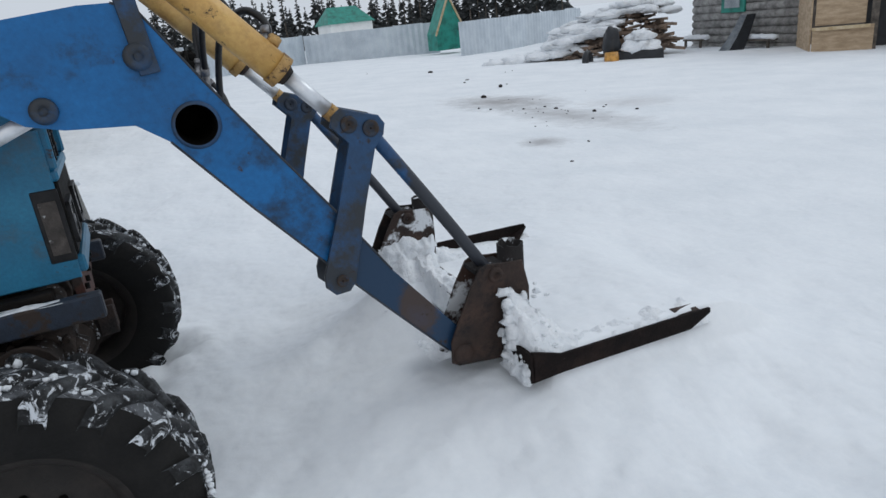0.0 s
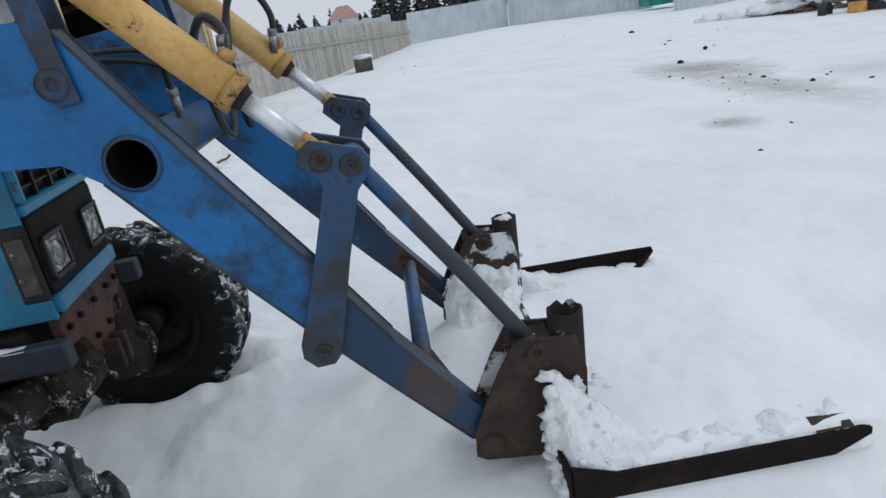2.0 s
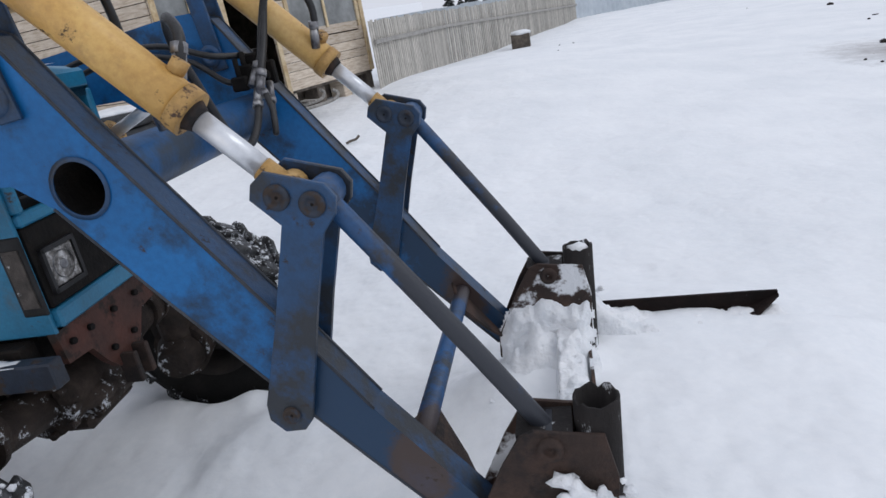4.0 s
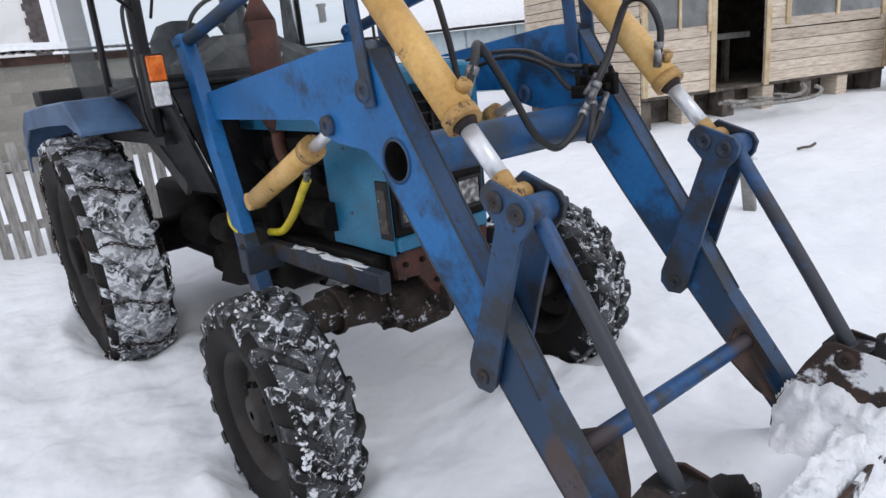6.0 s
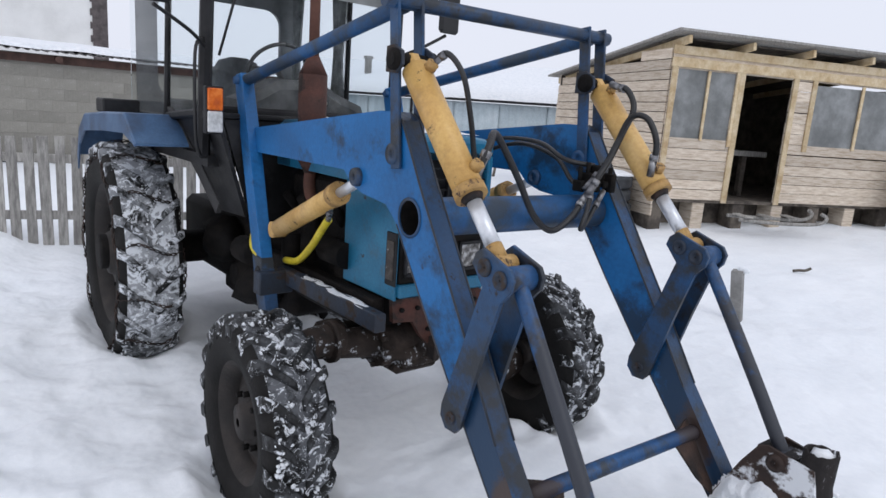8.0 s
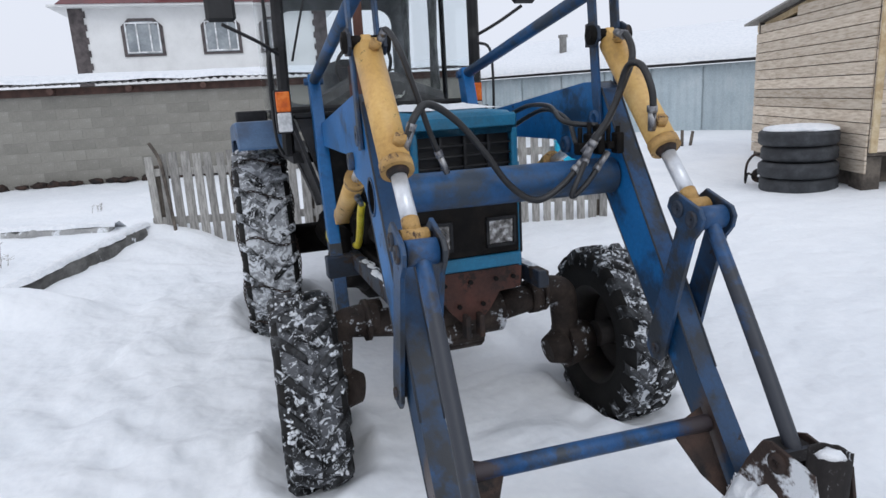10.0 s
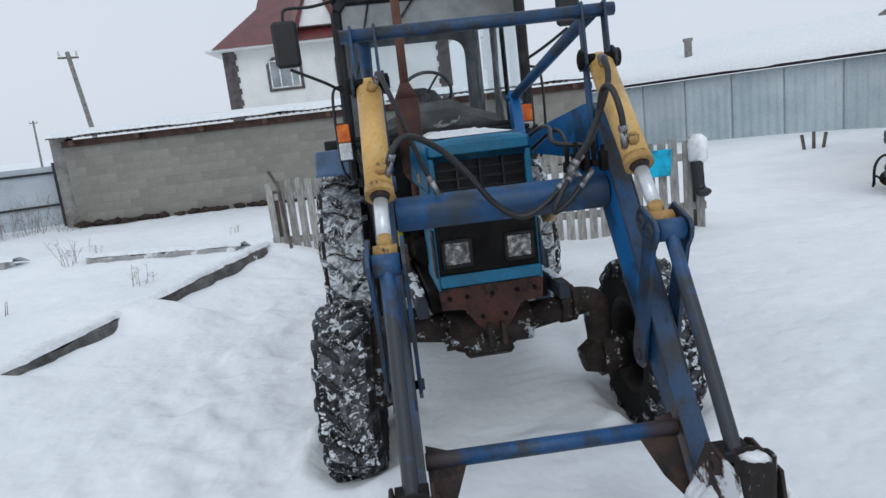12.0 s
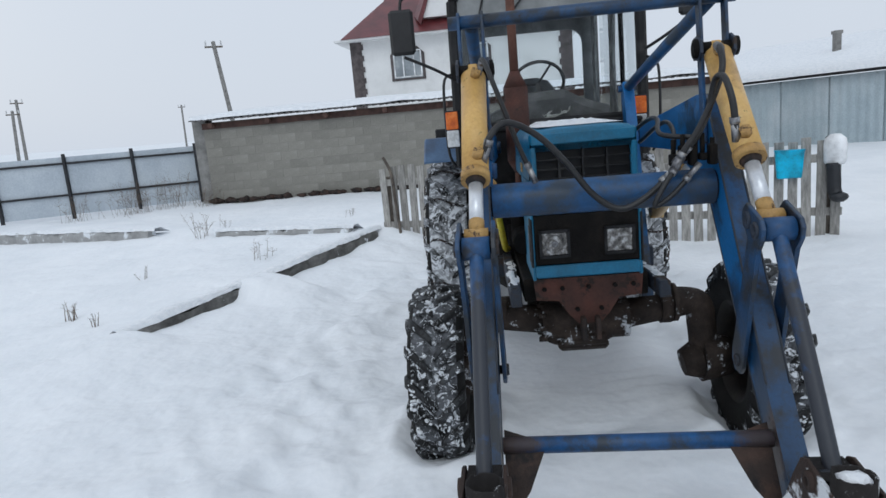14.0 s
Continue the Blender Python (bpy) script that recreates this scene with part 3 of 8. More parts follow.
# ---- tractor ----
tractor = thing("tractor", (-1.0, -0.05, 0.0), "blue farm tractor with a front fork loader standing in snow", "tractor")
BODY = Matrix.Translation((0.36, -0.03, 0)) @ Matrix.Rotation(radians(3.3), 4, 'Z') @ Matrix.Translation((-0.36, 0, 0))
HXC, HZC = 0.824, 1.566   # axis of the cross tube
MID, HALF = -0.015, 0.52   # loader's middle plane and half spacing of its arms


def wheel(name, centre, radius, width, rim_radius, lugs, outer, label):
    """A farm wheel; outer is -1 or 1: the side of its dished rim."""
    hub = bmesh.new()
    rod(hub, (centre[0], centre[1] - width * 0.3, centre[2]), (centre[0], centre[1] + width * 0.3, centre[2]), rim_radius * 0.28, n=16)
    w = part(name, hub, RIM, tractor, label)
    hw = width / 2
    shell = [(rim_radius, -hw * 0.72), (rim_radius + 0.03, -hw * 0.92), ((radius + rim_radius) / 2, -hw * 1.03), (radius - 0.058, -hw * 0.97), (radius - 0.028, -hw * 0.80), (radius - 0.022, -hw * 0.4),
             (radius - 0.018, 0), (radius - 0.022, hw * 0.4), (radius - 0.028, hw * 0.80), (radius - 0.058, hw * 0.97), ((radius + rim_radius) / 2, hw * 1.03), (rim_radius + 0.03, hw * 0.92), (rim_radius, hw * 0.72)]
    bm = bmesh.new()
    lathe(bm, shell, centre, 56, [0, 0, 0, 0, 1, 1, 1, 1, 0, 0, 0, 0])
    part("tyre", bm, [SIDEWALL, TREADR if radius > 0.7 else TREAD], w, "black lugged tyre with packed snow")
    cx, cy, cz = centre
    for i in range(lugs):
        for side in (-1, 1):
            bm = bmesh.new()
            a0 = 2 * math.pi * (i + (0.25 if side > 0 else -0.25)) / lugs
            sweep = 0.80 * 2 * math.pi / lugs
            rings = []
            for k in range(6):
                f = k / 5
                s = side * hw * (0.03 + 1.01 * f)
                ang0 = a0 + sweep * (1 - f) ** 1.2
                drop = 0.0 if f < 0.7 else 0.030 * ((f - 0.7) / 0.3) ** 2
                top, bot = radius - drop + 0.004 * random.random(), radius - 0.060 - 1.6 * drop
                half_w = 0.021 + 0.010 * f
                rings.append([bm.verts.new((cx + rr * math.sin(ang0 + da * half_w / radius), cy + s * sk, cz + rr * math.cos(ang0 + da * half_w / radius))) for rr, da, sk in ((bot, -1.35, 1.0), (top - 0.008, -1.0, 1.0), (top, -0.7, 1.0), (top, 0.7, 1.0), (top - 0.008, 1.0, 1.0), (bot, 1.35, 1.0))])
            for p, q in zip(rings, rings[1:]):
                for n in range(5):
                    bm.faces.new((p[n], p[n + 1], q[n + 1], q[n])).smooth = True
            bm.faces.new(rings[0])
            # the lug's foot runs down the sidewall
            foot = [bm.verts.new((cx + rr * math.sin(a0 + da * 0.026 / radius), cy + side * hw * 1.035, cz + rr * math.cos(a0 + da * 0.026 / radius))) for rr, da in ((radius - 0.088, -1.2), (radius - 0.088, 1.2))]
            end = rings[-1]
            bm.faces.new((end[1], end[2], end[3], end[4], foot[1], foot[0]))
            bm.faces.new((end[0], end[1], foot[0]))
            bm.faces.new((end[5], foot[1], end[4]))
            part("lug", bm, LUGR if radius > 0.7 else LUG, w)
    # lumps and curls of snow stuck between the lugs
    rs = random.Random(int(radius * 1000) + int(centre[1] * 100))
    bm = bmesh.new()
    for k in range(100):
        a, s = rs.uniform(0, 2 * math.pi), rs.uniform(-0.85, 0.85) * hw
        r = radius - 0.012
        p = Vector((cx + r * math.sin(a), cy + s, cz + r * math.cos(a)))
        for j in range(rs.choice((1, 1, 2, 3))):
            g = rs.uniform(0.0035, 0.008)
            lumps(bm, p, (g * rs.uniform(0.7, 2.6), g * rs.uniform(0.7, 2.2), g * rs.uniform(0.7, 2.0)), 2.3 * k + j, 1, 0.6)
            a += rs.uniform(-0.05, 0.05)
            p = Vector((cx + r * math.sin(a), p.y + rs.uniform(-0.02, 0.02), cz + r * math.cos(a)))
    part("packed_snow", bm, CRUST, w, "lumps of packed snow on the tread", kind="stuff")
    bm = bmesh.new()
    o = outer
    lathe(bm, [(rim_radius + 0.012, -hw * 0.8), (rim_radius - 0.01, -hw * 0.7), (rim_radius - 0.045, -hw * 0.4), (rim_radius - 0.05, hw * 0.4), (rim_radius - 0.01, hw * 0.7), (rim_radius + 0.012, hw * 0.8)], centre, 40)
    lathe(bm, [(rim_radius - 0.045, o * hw * 0.25), (rim_radius * 0.72, o * hw * 0.18), (rim_radius * 0.6, o * hw * 0.42), (rim_radius * 0.36, o * hw * 0.45), (rim_radius * 0.3, o * hw * 0.75), (0.02, o * hw * 0.8)], centre, 28)
    rim = part("rim", bm, RIM, w, "dirty steel rim")
    for k in range(8):
        a = 2 * math.pi * k / 8
        bm = bmesh.new()
        p = (cx + rim_radius * 0.48 * math.sin(a), cy + o * hw * 0.40, cz + rim_radius * 0.48 * math.cos(a))
        rod(bm, p, (p[0], p[1] + o * 0.035, p[2]), 0.014, n=6)
        part("bolt", bm, GREASE, w)
    return w


FRONT_Z, REAR_Z = 0.49, 0.78
wheel("front_wheel", (0.115, -0.864, 0.505), 0.502, 0.30, 0.275, 18, -1, "front wheel sunk a little in the snow")
wheel("front_wheel", (0.085, 0.878, 0.54), 0.507, 0.285, 0.275, 18, 1, "front wheel sunk a little in the snow")
rw = wheel("rear_wheel", (-2.365, -0.968, REAR_Z), 0.815, 0.40, 0.50, 22, -1, "large rear wheel with snow chains")
rw2 = wheel("rear_wheel", (-2.48, 0.63, REAR_Z), 0.815, 0.40, 0.50, 22, 1, "large rear wheel with snow chains")


def chain_strand(bm, pts, size):
    """Links along a line of points, every other one turned."""
    for i, (a, b) in enumerate(zip(pts, pts[1:])):
        a, b = Vector(a), Vector(b)
        d = (b - a).normalized()
        s = d.orthogonal().normalized()
        if i % 2:
            s = d.cross(s)
        mid, h = (a + b) / 2, (b - a).length * 0.72
        ring = [mid + d * (h * math.cos(t)) + s * (size * math.sin(t)) for t in (0.35, 1.57, 2.79, 3.49, 4.71, 5.93)]
        n = d.cross(s) * size * 0.28
        inner = [mid + (p - mid) * 0.62 for p in ring]
        vo = [[bm.verts.new(p + n * k) for p in r] for r in (ring, inner) for k in (-1, 1)]
        for k in range(6):
            j = (k + 1) % 6
            bm.faces.new((vo[0][k], vo[0][j], vo[1][j], vo[1][k]))
            bm.faces.new((vo[0][k], vo[0][j], vo[2][j], vo[2][k]))
            bm.faces.new((vo[1][k], vo[1][j], vo[3][j], vo[3][k]))


for w, (cx, cy) in ((rw, (-2.365, -0.968)), (rw2, (-2.48, 0.63))):
    bm = bmesh.new()
    for side in (-1, 1):
        chain_strand(bm, [(cx + 0.72 * math.sin(t), cy + side * 0.205 + 0.012 * math.sin(9 * t), REAR_Z + (0.70 + 0.015 * math.sin(5 * t)) * math.cos(t)) for t in np.linspace(0, 2 * math.pi, 120)], 0.013)
    for k in range(14):
        a = 2 * math.pi * k / 14
        chain_strand(bm, [(cx + (0.825 - 0.10 * abs(f) ** 3) * math.sin(a + 0.05 * math.sin(3 * f)), cy + 0.21 * f, REAR_Z + (0.825 - 0.10 * abs(f) ** 3) * math.cos(a + 0.05 * math.sin(3 * f))) for f in np.linspace(-1, 1, 13)], 0.013)
    part("tyre_chain", bm, RUST, w, "rusty snow chain")


def lpart(name, bm, mat, parent, label="", kind=""):
    """A part of the fork carriage, hung at the arms' lower pins."""
    return part(name, turned(bm, Matrix.Translation((-0.020, 0, 0.032))), mat, parent, label, kind=kind)


def arm(sign):
    """One side of the loader; sign -1 is the tractor's right."""
    c = MID + sign * HALF
    outline = [(-0.905, 1.672), (0.28, 1.690), (0.35, 1.635), (0.45, 1.608), (0.645, 1.592), (0.735, 1.525), (0.94, 1.265), (1.16, 1.00), (1.38, 0.735), (1.62, 0.455), (1.685, 0.395), (1.735, 0.41), (1.735, 0.47), (1.655, 0.575),
               (1.42, 0.885), (1.235, 1.175), (1.08, 1.40), (0.88, 1.69), (0.775, 1.855), (0.73, 1.925), (0.66, 1.955), (0.57, 1.955), (-0.905, 1.80)]
    # the working end sits a little higher and further back
    outline = [(x - 0.014 * smooth_step(1.1, 1.65, x), z + 0.037 * smooth_step(1.1, 1.65, x)) for x, z in outline]
    hole = [(HXC + 0.068 * math.cos(a), HZC + 0.068 * math.sin(a)) for a in np.linspace(radians(236), radians(236 - 360), 25)]
    cut = outline.index((0.735, 1.525))
    bm = bmesh.new()
    plate(bm, outline[:cut + 1] + hole + [(0.7351, 1.5251)] + outline[cut + 1:], c - 0.042, c + 0.042, 0)
    bm.normal_update()
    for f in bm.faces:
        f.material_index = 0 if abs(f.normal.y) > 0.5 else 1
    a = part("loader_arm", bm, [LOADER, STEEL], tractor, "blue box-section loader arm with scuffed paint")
    # weld seams and collars of the cross tube
    for s in (-1, 1):
        for run in (outline[14:21], outline[5:10]):
            bm = bmesh.new()
            pipe(bm, [(x, c + s * 0.041, z) for x, z in run], 0.0045, 6, False)
            part("weld_seam", bm, WELD, a, "rough pale weld along the edge")
    bm = bmesh.new()
    lathe(bm, [(0.066, -0.004), (0.078, -0.004), (0.076, 0.003), (0.068, 0.003), (0.066, 0.0)], (HXC, c + sign * 0.042, HZC), 28)
    part("tube_collar", bm, STEEL, a)
    bm = bmesh.new()
    lathe(bm, [(0.0675, 0.0), (0.064, -sign * 0.40), (0.001, -sign * 0.40)], (HXC, c + sign * 0.041, HZC), 28)
    part("tube_bore", bm, GREASE, a)
    for px, pz, r in ((0.70, 1.795, 0.030), (0.41, 1.672, 0.028), (-0.862, 1.742, 0.03), (1.673, 0.474, 0.030)):
        bm = bmesh.new()
        rod(bm, (px, c - 0.058, pz), (px, c + 0.058, pz), r, n=16)
        pin = part("pin", bm, STEEL, a, "dull steel pivot pin")
        for s in (-1, 1):
            bm = bmesh.new()
            lathe(bm, [(0.004, s * 0.0), (r * 0.45, s * 0.004), (r * 0.5, s * 0.012), (r * 1.35, s * 0.012), (r * 1.45, -s * 0.004), (r * 1.4, -s * 0.025)], (px, c + s * 0.054, pz), 18)
            part("pin_cap", bm, STEEL if px < 1 else RUST, a)
    # uprights of the top frame: two flat bars
    for s in (-1, 1):
        bm = bmesh.new()
        bar(bm, (0.725, c + s * 0.053, 1.74), (0.652, c + s * 0.053, 2.40), 0.014, 0.062, 0.003, up=(1, 0, 0))
        part("upright", bm, STEEL, a, "flat bar upright of the top frame")
    bm = bmesh.new()
    rod(bm, (0.655, c - 0.09, 2.362), (0.655, c + 0.09, 2.362), 0.030, n=14)
    part("pin", bm, STEEL, a)
    bm = bmesh.new()
    rod(bm, (0.712, c - 0.095, 2.145), (0.712, c + 0.095, 2.145), 0.026, n=14)
    for s in (-1, 1):
        lathe(bm, [(0.004, 0), (0.018, s * 0.006), (0.04, s * 0.006), (0.042, -s * 0.02)], (0.712, c + s * 0.085, 2.145), 18)
    part("pin", bm, GREASE, a)
    for s in (-1, 1):
        bm = bmesh.new()
        plate(bm, [(0.645, 2.10), (0.645, 2.195), (0.70, 2.20), (0.755, 2.175), (0.762, 2.125), (0.72, 2.095)], c + s * 0.068 - 0.007, c + s * 0.068 + 0.007, 0.003)
        part("mounting_lug", bm, RAILSTEEL, a, "dark steel lug carrying the tilt cylinder")
    # two plates of the crank with its lever
    crank = [(1.250, 1.492), (1.262, 1.527), (1.297, 1.552), (1.432, 1.508), (1.452, 1.476), (1.442, 1.436), (1.400, 1.395), (1.337, 1.19), (1.256, 0.905), (1.229, 0.875), (1.174, 0.872), (1.140, 0.91), (1.142, 0.955), (1.232, 1.19), (1.315, 1.427)]
    for s in (-1, 1):
        bm = bmesh.new()
        plate(bm, crank, c + s * 0.064 - 0.008, c + s * 0.064 + 0.008, 0.003)
        lever = part("bell_crank", bm, STEEL, a, "blue steel crank plate with a long lever")
        for px, pz, r in ((1.318, 1.492, 0.031), (1.396, 1.467, 0.031), (1.205, 0.924, 0.024)):
            bm = bmesh.new()
            y = c + s * 0.072
            lathe(bm, [(0.004, s * 0.004), (0.014, s * 0.004), (0.016, s * 0.009), (r * 0.9, s * 0.010), (r, s * 0.006), (r, 0)], (px, y, pz), 20)
            part("pin_boss", bm, RAILSTEEL, lever)
    bm = bmesh.new()
    for px, pz, r in ((1.318, 1.492, 0.022), (1.396, 1.467, 0.022), (1.205, 0.924, 0.018)):
        bm = bmesh.new()
        rod(bm, (px, c - 0.075, pz), (px, c + 0.075, pz), r)
        part("pin", bm, GREASE, a)
    # bent push link to the carriage
    bm = bmesh.new()
    pipe(bm, [(1.396, c, 1.467), (1.500, c, 1.312), (1.610, c, 1.146), (1.703, c, 1.003), (1.772, c, 0.893), (1.842, c, 0.782)], 0.026, 12)
    rod(bm, (1.396, c - 0.05, 1.467), (1.396, c + 0.05, 1.467), 0.042)
    rod(bm, (1.842, c - 0.045, 0.782), (1.842, c + 0.045, 0.782), 0.036)
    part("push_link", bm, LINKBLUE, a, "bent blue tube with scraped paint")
    # tilt cylinder
    top, end = Vector((0.712, c, 2.145)), Vector((1.318, c, 1.492))
    d = (end - top).normalized()
    bm = bmesh.new()
    rod(bm, top + d * 0.045, top + d * 0.60, 0.055, n=26)
    rod(bm, top + d * 0.04, top + d * 0.06, 0.046, 0.055, n=20)
    bar(bm, top - d * 0.02, top + d * 0.06, 0.05, 0.06, 0.01)
    cyl = part("tilt_cylinder", bm, YELLOW, a, "yellow hydraulic cylinder with chipped paint")
    bm = bmesh.new()
    rod(bm, top + d * 0.585, top + d * 0.622, 0.059, n=26)
    part("end_band", bm, YDIRT, cyl, "rust-chipped yellow end band")
    bm = bmesh.new()
    rod(bm, top + d * 0.63, end - d * 0.07, 0.028, n=20)
    part("piston_rod", bm, CHROME, cyl, "bright chromed rod")
    bm = bmesh.new()
    rod(bm, end - d * 0.075, end - d * 0.02, 0.030, n=16)
    rod(bm, end + Vector((0, -0.045, 0)), end + Vector((0, 0.045, 0)), 0.036, n=16)
    part("rod_eye", bm, YDIRT, cyl)
    bm = bmesh.new()
    rod(bm, top + d * 0.615, top + d * 0.645, 0.044, 0.030, n=20)
    part("gland", bm, RUST, cyl)
    for f, lift in ((0.09, 0.075), (0.545, 0.078)):
        bm = bmesh.new()
        q = top + d * f
        rod(bm, q, q + Vector((0.055, -sign * 0.02, lift * 0.8)), 0.017, n=10)
        rod(bm, q + Vector((0.035, -sign * 0.012, lift * 0.5)), q + Vector((0.055, -sign * 0.02, lift * 0.8)), 0.023, n=6)
        part("hose_port", bm, YDIRT, cyl)
    # lift cylinder from the post
    base, head = Vector((-0.56, c - sign * 0.0, 1.265)), Vector((0.41, c, 1.672))
    d = (head - base).normalized()
    bm = bmesh.new()
    rod(bm, base + d * 0.03, base + d * 0.78, 0.050, n=24)
    rod(bm, base + Vector((0, -0.04, 0)), base + Vector((0, 0.04, 0)), 0.045)
    cyl = part("lift_cylinder", bm, YELLOW, a, "yellow hydraulic lift cylinder")
    bm = bmesh.new()
    rod(bm, base + d * 0.73, base + d * 0.79, 0.056, n=24)
    part("end_band", bm, YDIRT, cyl)
    bm = bmesh.new()
    rod(bm, base + d * 0.78, head - d * 0.02, 0.024, n=18)
    part("piston_rod", bm, CHROME, cyl)
    # post
    post_y = (-0.585 if sign < 0 else 0.42)
    bm = bmesh.new()
    plate(bm, [(-0.722, 1.10), (-0.925, 1.70), (-1.035, 2.03), (-1.030, 2.10), (-0.955, 2.11), (-0.915, 2.05), (-0.79, 1.70), (-0.588, 1.10)], post_y - 0.035, post_y + 0.035, 0.005)
    post = part("mounting_post", bm, LOADER, tractor, "blue steel mounting post")
    bm = bmesh.new()
    plate(bm, [(-0.570, 0.62), (-0.690, 1.0), (-0.722, 1.10), (-0.588, 1.10), (-0.555, 1.0), (-0.43, 0.62)], post_y - 0.037, post_y + 0.037, 0.005)
    part("post_foot", bm, STEEL, post, "dull dark lower end of the post")
    bm = bmesh.new()
    lathe(bm, [(0.0, sign * 0.002), (0.036, sign * 0.002), (0.042, sign * 0.006), (0.048, 0)], (-0.622, post_y + sign * 0.038, 1.0), 20)
    part("bore", bm, DARK, post)
    bm = bmesh.new()
    pipe(bm, [(-0.985, post_y, 2.065), (0.64, c, 2.355)], 0.032, 14, False)
    rod(bm, (-0.985, post_y - 0.06, 2.065), (-0.985, post_y + 0.06, 2.065), 0.022)
    part("stay_tube", bm, TUBEBLUE, tractor, "slanting blue stay tube")
    # carriage
    side = [(1.635, 0.50), (1.628, 0.405), (1.66, 0.385), (1.90, 0.355), (2.005, 0.40), (2.02, 0.66), (1.995, 0.785), (1.905, 0.792), (1.825, 0.805), (1.79, 0.79), (1.735, 0.70)]
    for s in (-1, 1):
        bm = bmesh.new()
        plate(bm, side, c + s * 0.066 - 0.006, c + s * 0.066 + 0.006, 0.002)
        pl = lpart("carriage_plate", bm, RUST if s * sign > 0 else SNOWRUST, tractor, "rust-brown carriage plate")
        bm = bmesh.new()
        lathe(bm, [(0.002, s * 0.006), (0.014, s * 0.006), (0.016, s * 0.016), (0.032, s * 0.014), (0.034, 0)], (1.862, c + s * 0.070, 0.752), 18)
        lpart("pin_boss", bm, RUST, pl)
        bm = bmesh.new()
        lathe(bm, [(0.002, s * 0.01), (0.02, s * 0.012), (0.045, s * 0.010), (0.046, 0)], (1.685, c + s * 0.070, 0.437), 18)
        lpart("pin_boss", bm, RUST, pl)
    bm = bmesh.new()
    rod(bm, (1.862, c - 0.066, 0.752), (1.862, c + 0.066, 0.752), 0.02)
    lpart("pin", bm, GREASE, tractor)
    bm = bmesh.new()
    rod(bm, (1.685, c - 0.072, 0.437), (1.685, c + 0.072, 0.437), 0.024)
    lpart("pin", bm, GREASE, tractor)
    bm = bmesh.new()
    tx, ty = 1.972, c - sign * 0.01
    n = 22
    rings = [[bm.verts.new((tx + dx + r * math.cos(2 * math.pi * i / n), ty + r * math.sin(2 * math.pi * i / n), z + 0.022 * noise.noise((i * 0.9, sign, 0)) * (z > 0.8))) for i in range(n)] for r, z, dx in ((0.058, 0.37, 0.0), (0.058, 0.842, 0.012), (0.050, 0.842, 0.012), (0.050, 0.60, 0.006))]
    for ra, rb in zip(rings, rings[1:]):
        for i in range(n):
            bm.faces.new((ra[i], ra[(i + 1) % n], rb[(i + 1) % n], rb[i])).smooth = True
    bm.faces.new(rings[-1])
    lpart("socket_tube", bm, SOCKET, tractor, "open rusty socket tube")
    bm = bmesh.new()
    box(bm, (1.78, c - 0.055, 0.765), (1.92, c + 0.055, 0.785))
    lpart("carriage_lid", bm, SOCKET, tractor)
    # fork of angle iron
    fy = c + sign * 0.31
    bm = bmesh.new()
    vs = []
    for x, lo, hi in ((1.88, 0.345, 0.485), (2.02, 0.352, 0.436), (2.70, 0.345, 0.424), (2.812, 0.398, 0.420)):
        leaf = 0.115 if x < 2.8 else 0.03
        vs.append([bm.verts.new(p) for p in ((x, fy, lo), (x, fy, hi), (x, fy - sign * 0.014, hi), (x, fy - sign * 0.014, lo + 0.012), (x, fy - sign * leaf, lo + 0.012), (x, fy - sign * leaf, lo))])
    for ra, rb in zip(vs, vs[1:]):
        for i in range(6):
            bm.faces.new((ra[i], ra[(i + 1) % 6], rb[(i + 1) % 6], rb[i]))
    bm.faces.new(vs[0]), bm.faces.new(vs[-1])
    box(bm, (1.868, min(fy, fy - sign * 0.30), 0.345), (1.884, max(fy, fy - sign * 0.30), 0.475))
    lpart("fork_tine", bm, TINE, tractor, "rusty angle-iron fork tine under snow")
    return a


for sgn in (-1, 1):
    arm(sgn)

bm = bmesh.new()
rod(bm, (HXC, MID - HALF + 0.05, HZC), (HXC, MID + HALF - 0.05, HZC), 0.076, n=28, caps=False)
part("cross_tube", bm, TUBEBLUE, tractor, "thick blue cross tube between the arms")
bm = bmesh.new()
rod(bm, (0.655, MID - HALF - 0.10, 2.362), (0.655, MID + HALF + 0.10, 2.362), 0.030, n=16)
part("top_bar", bm, STEEL, tractor, "blue top bar of the loader frame")
bm = bmesh.new()
rod(bm, (1.49, MID - HALF + 0.05, 0.74), (1.49, MID + HALF - 0.05, 0.74), 0.031, n=18)
lowbar = part("lower_bar", bm, BARBLUE, tractor, "thin blue tube with rusty ends")
for sgn in (-1, 1):
    c = MID + sgn * (HALF - 0.055)
    bm = bmesh.new()
    a = [(1.47, c, 0.75), (1.515, c - sgn * 0.155, 0.715), (1.60, c - sgn * 0.085, 0.575), (1.66, c, 0.475)]
    lo = [bm.verts.new(p) for p in a]
    hi = [bm.verts.new((p[0] + 0.008, p[1], p[2] + 0.006)) for p in a]
    bm.faces.new(lo), bm.faces.new(hi[::-1])
    for i in range(4):
        bm.faces.new((lo[i], lo[(i + 1) % 4], hi[(i + 1) % 4], hi[i]))
    lpart("gusset", bm, RUST, tractor, "rusty triangular gusset plate")
bm = bmesh.new()
for x0, x1, z1 in ((1.868, 1.882, 0.47), (1.882, 1.985, 0.36), (1.985, 1.998, 0.455)):
    box(bm, (x0, MID - 0.455, 0.345), (x1, MID + 0.455, z1))
lpart("carriage_beam", bm, SNOWRUST, tractor, "rusty channel beam of the fork carriage packed with snow")

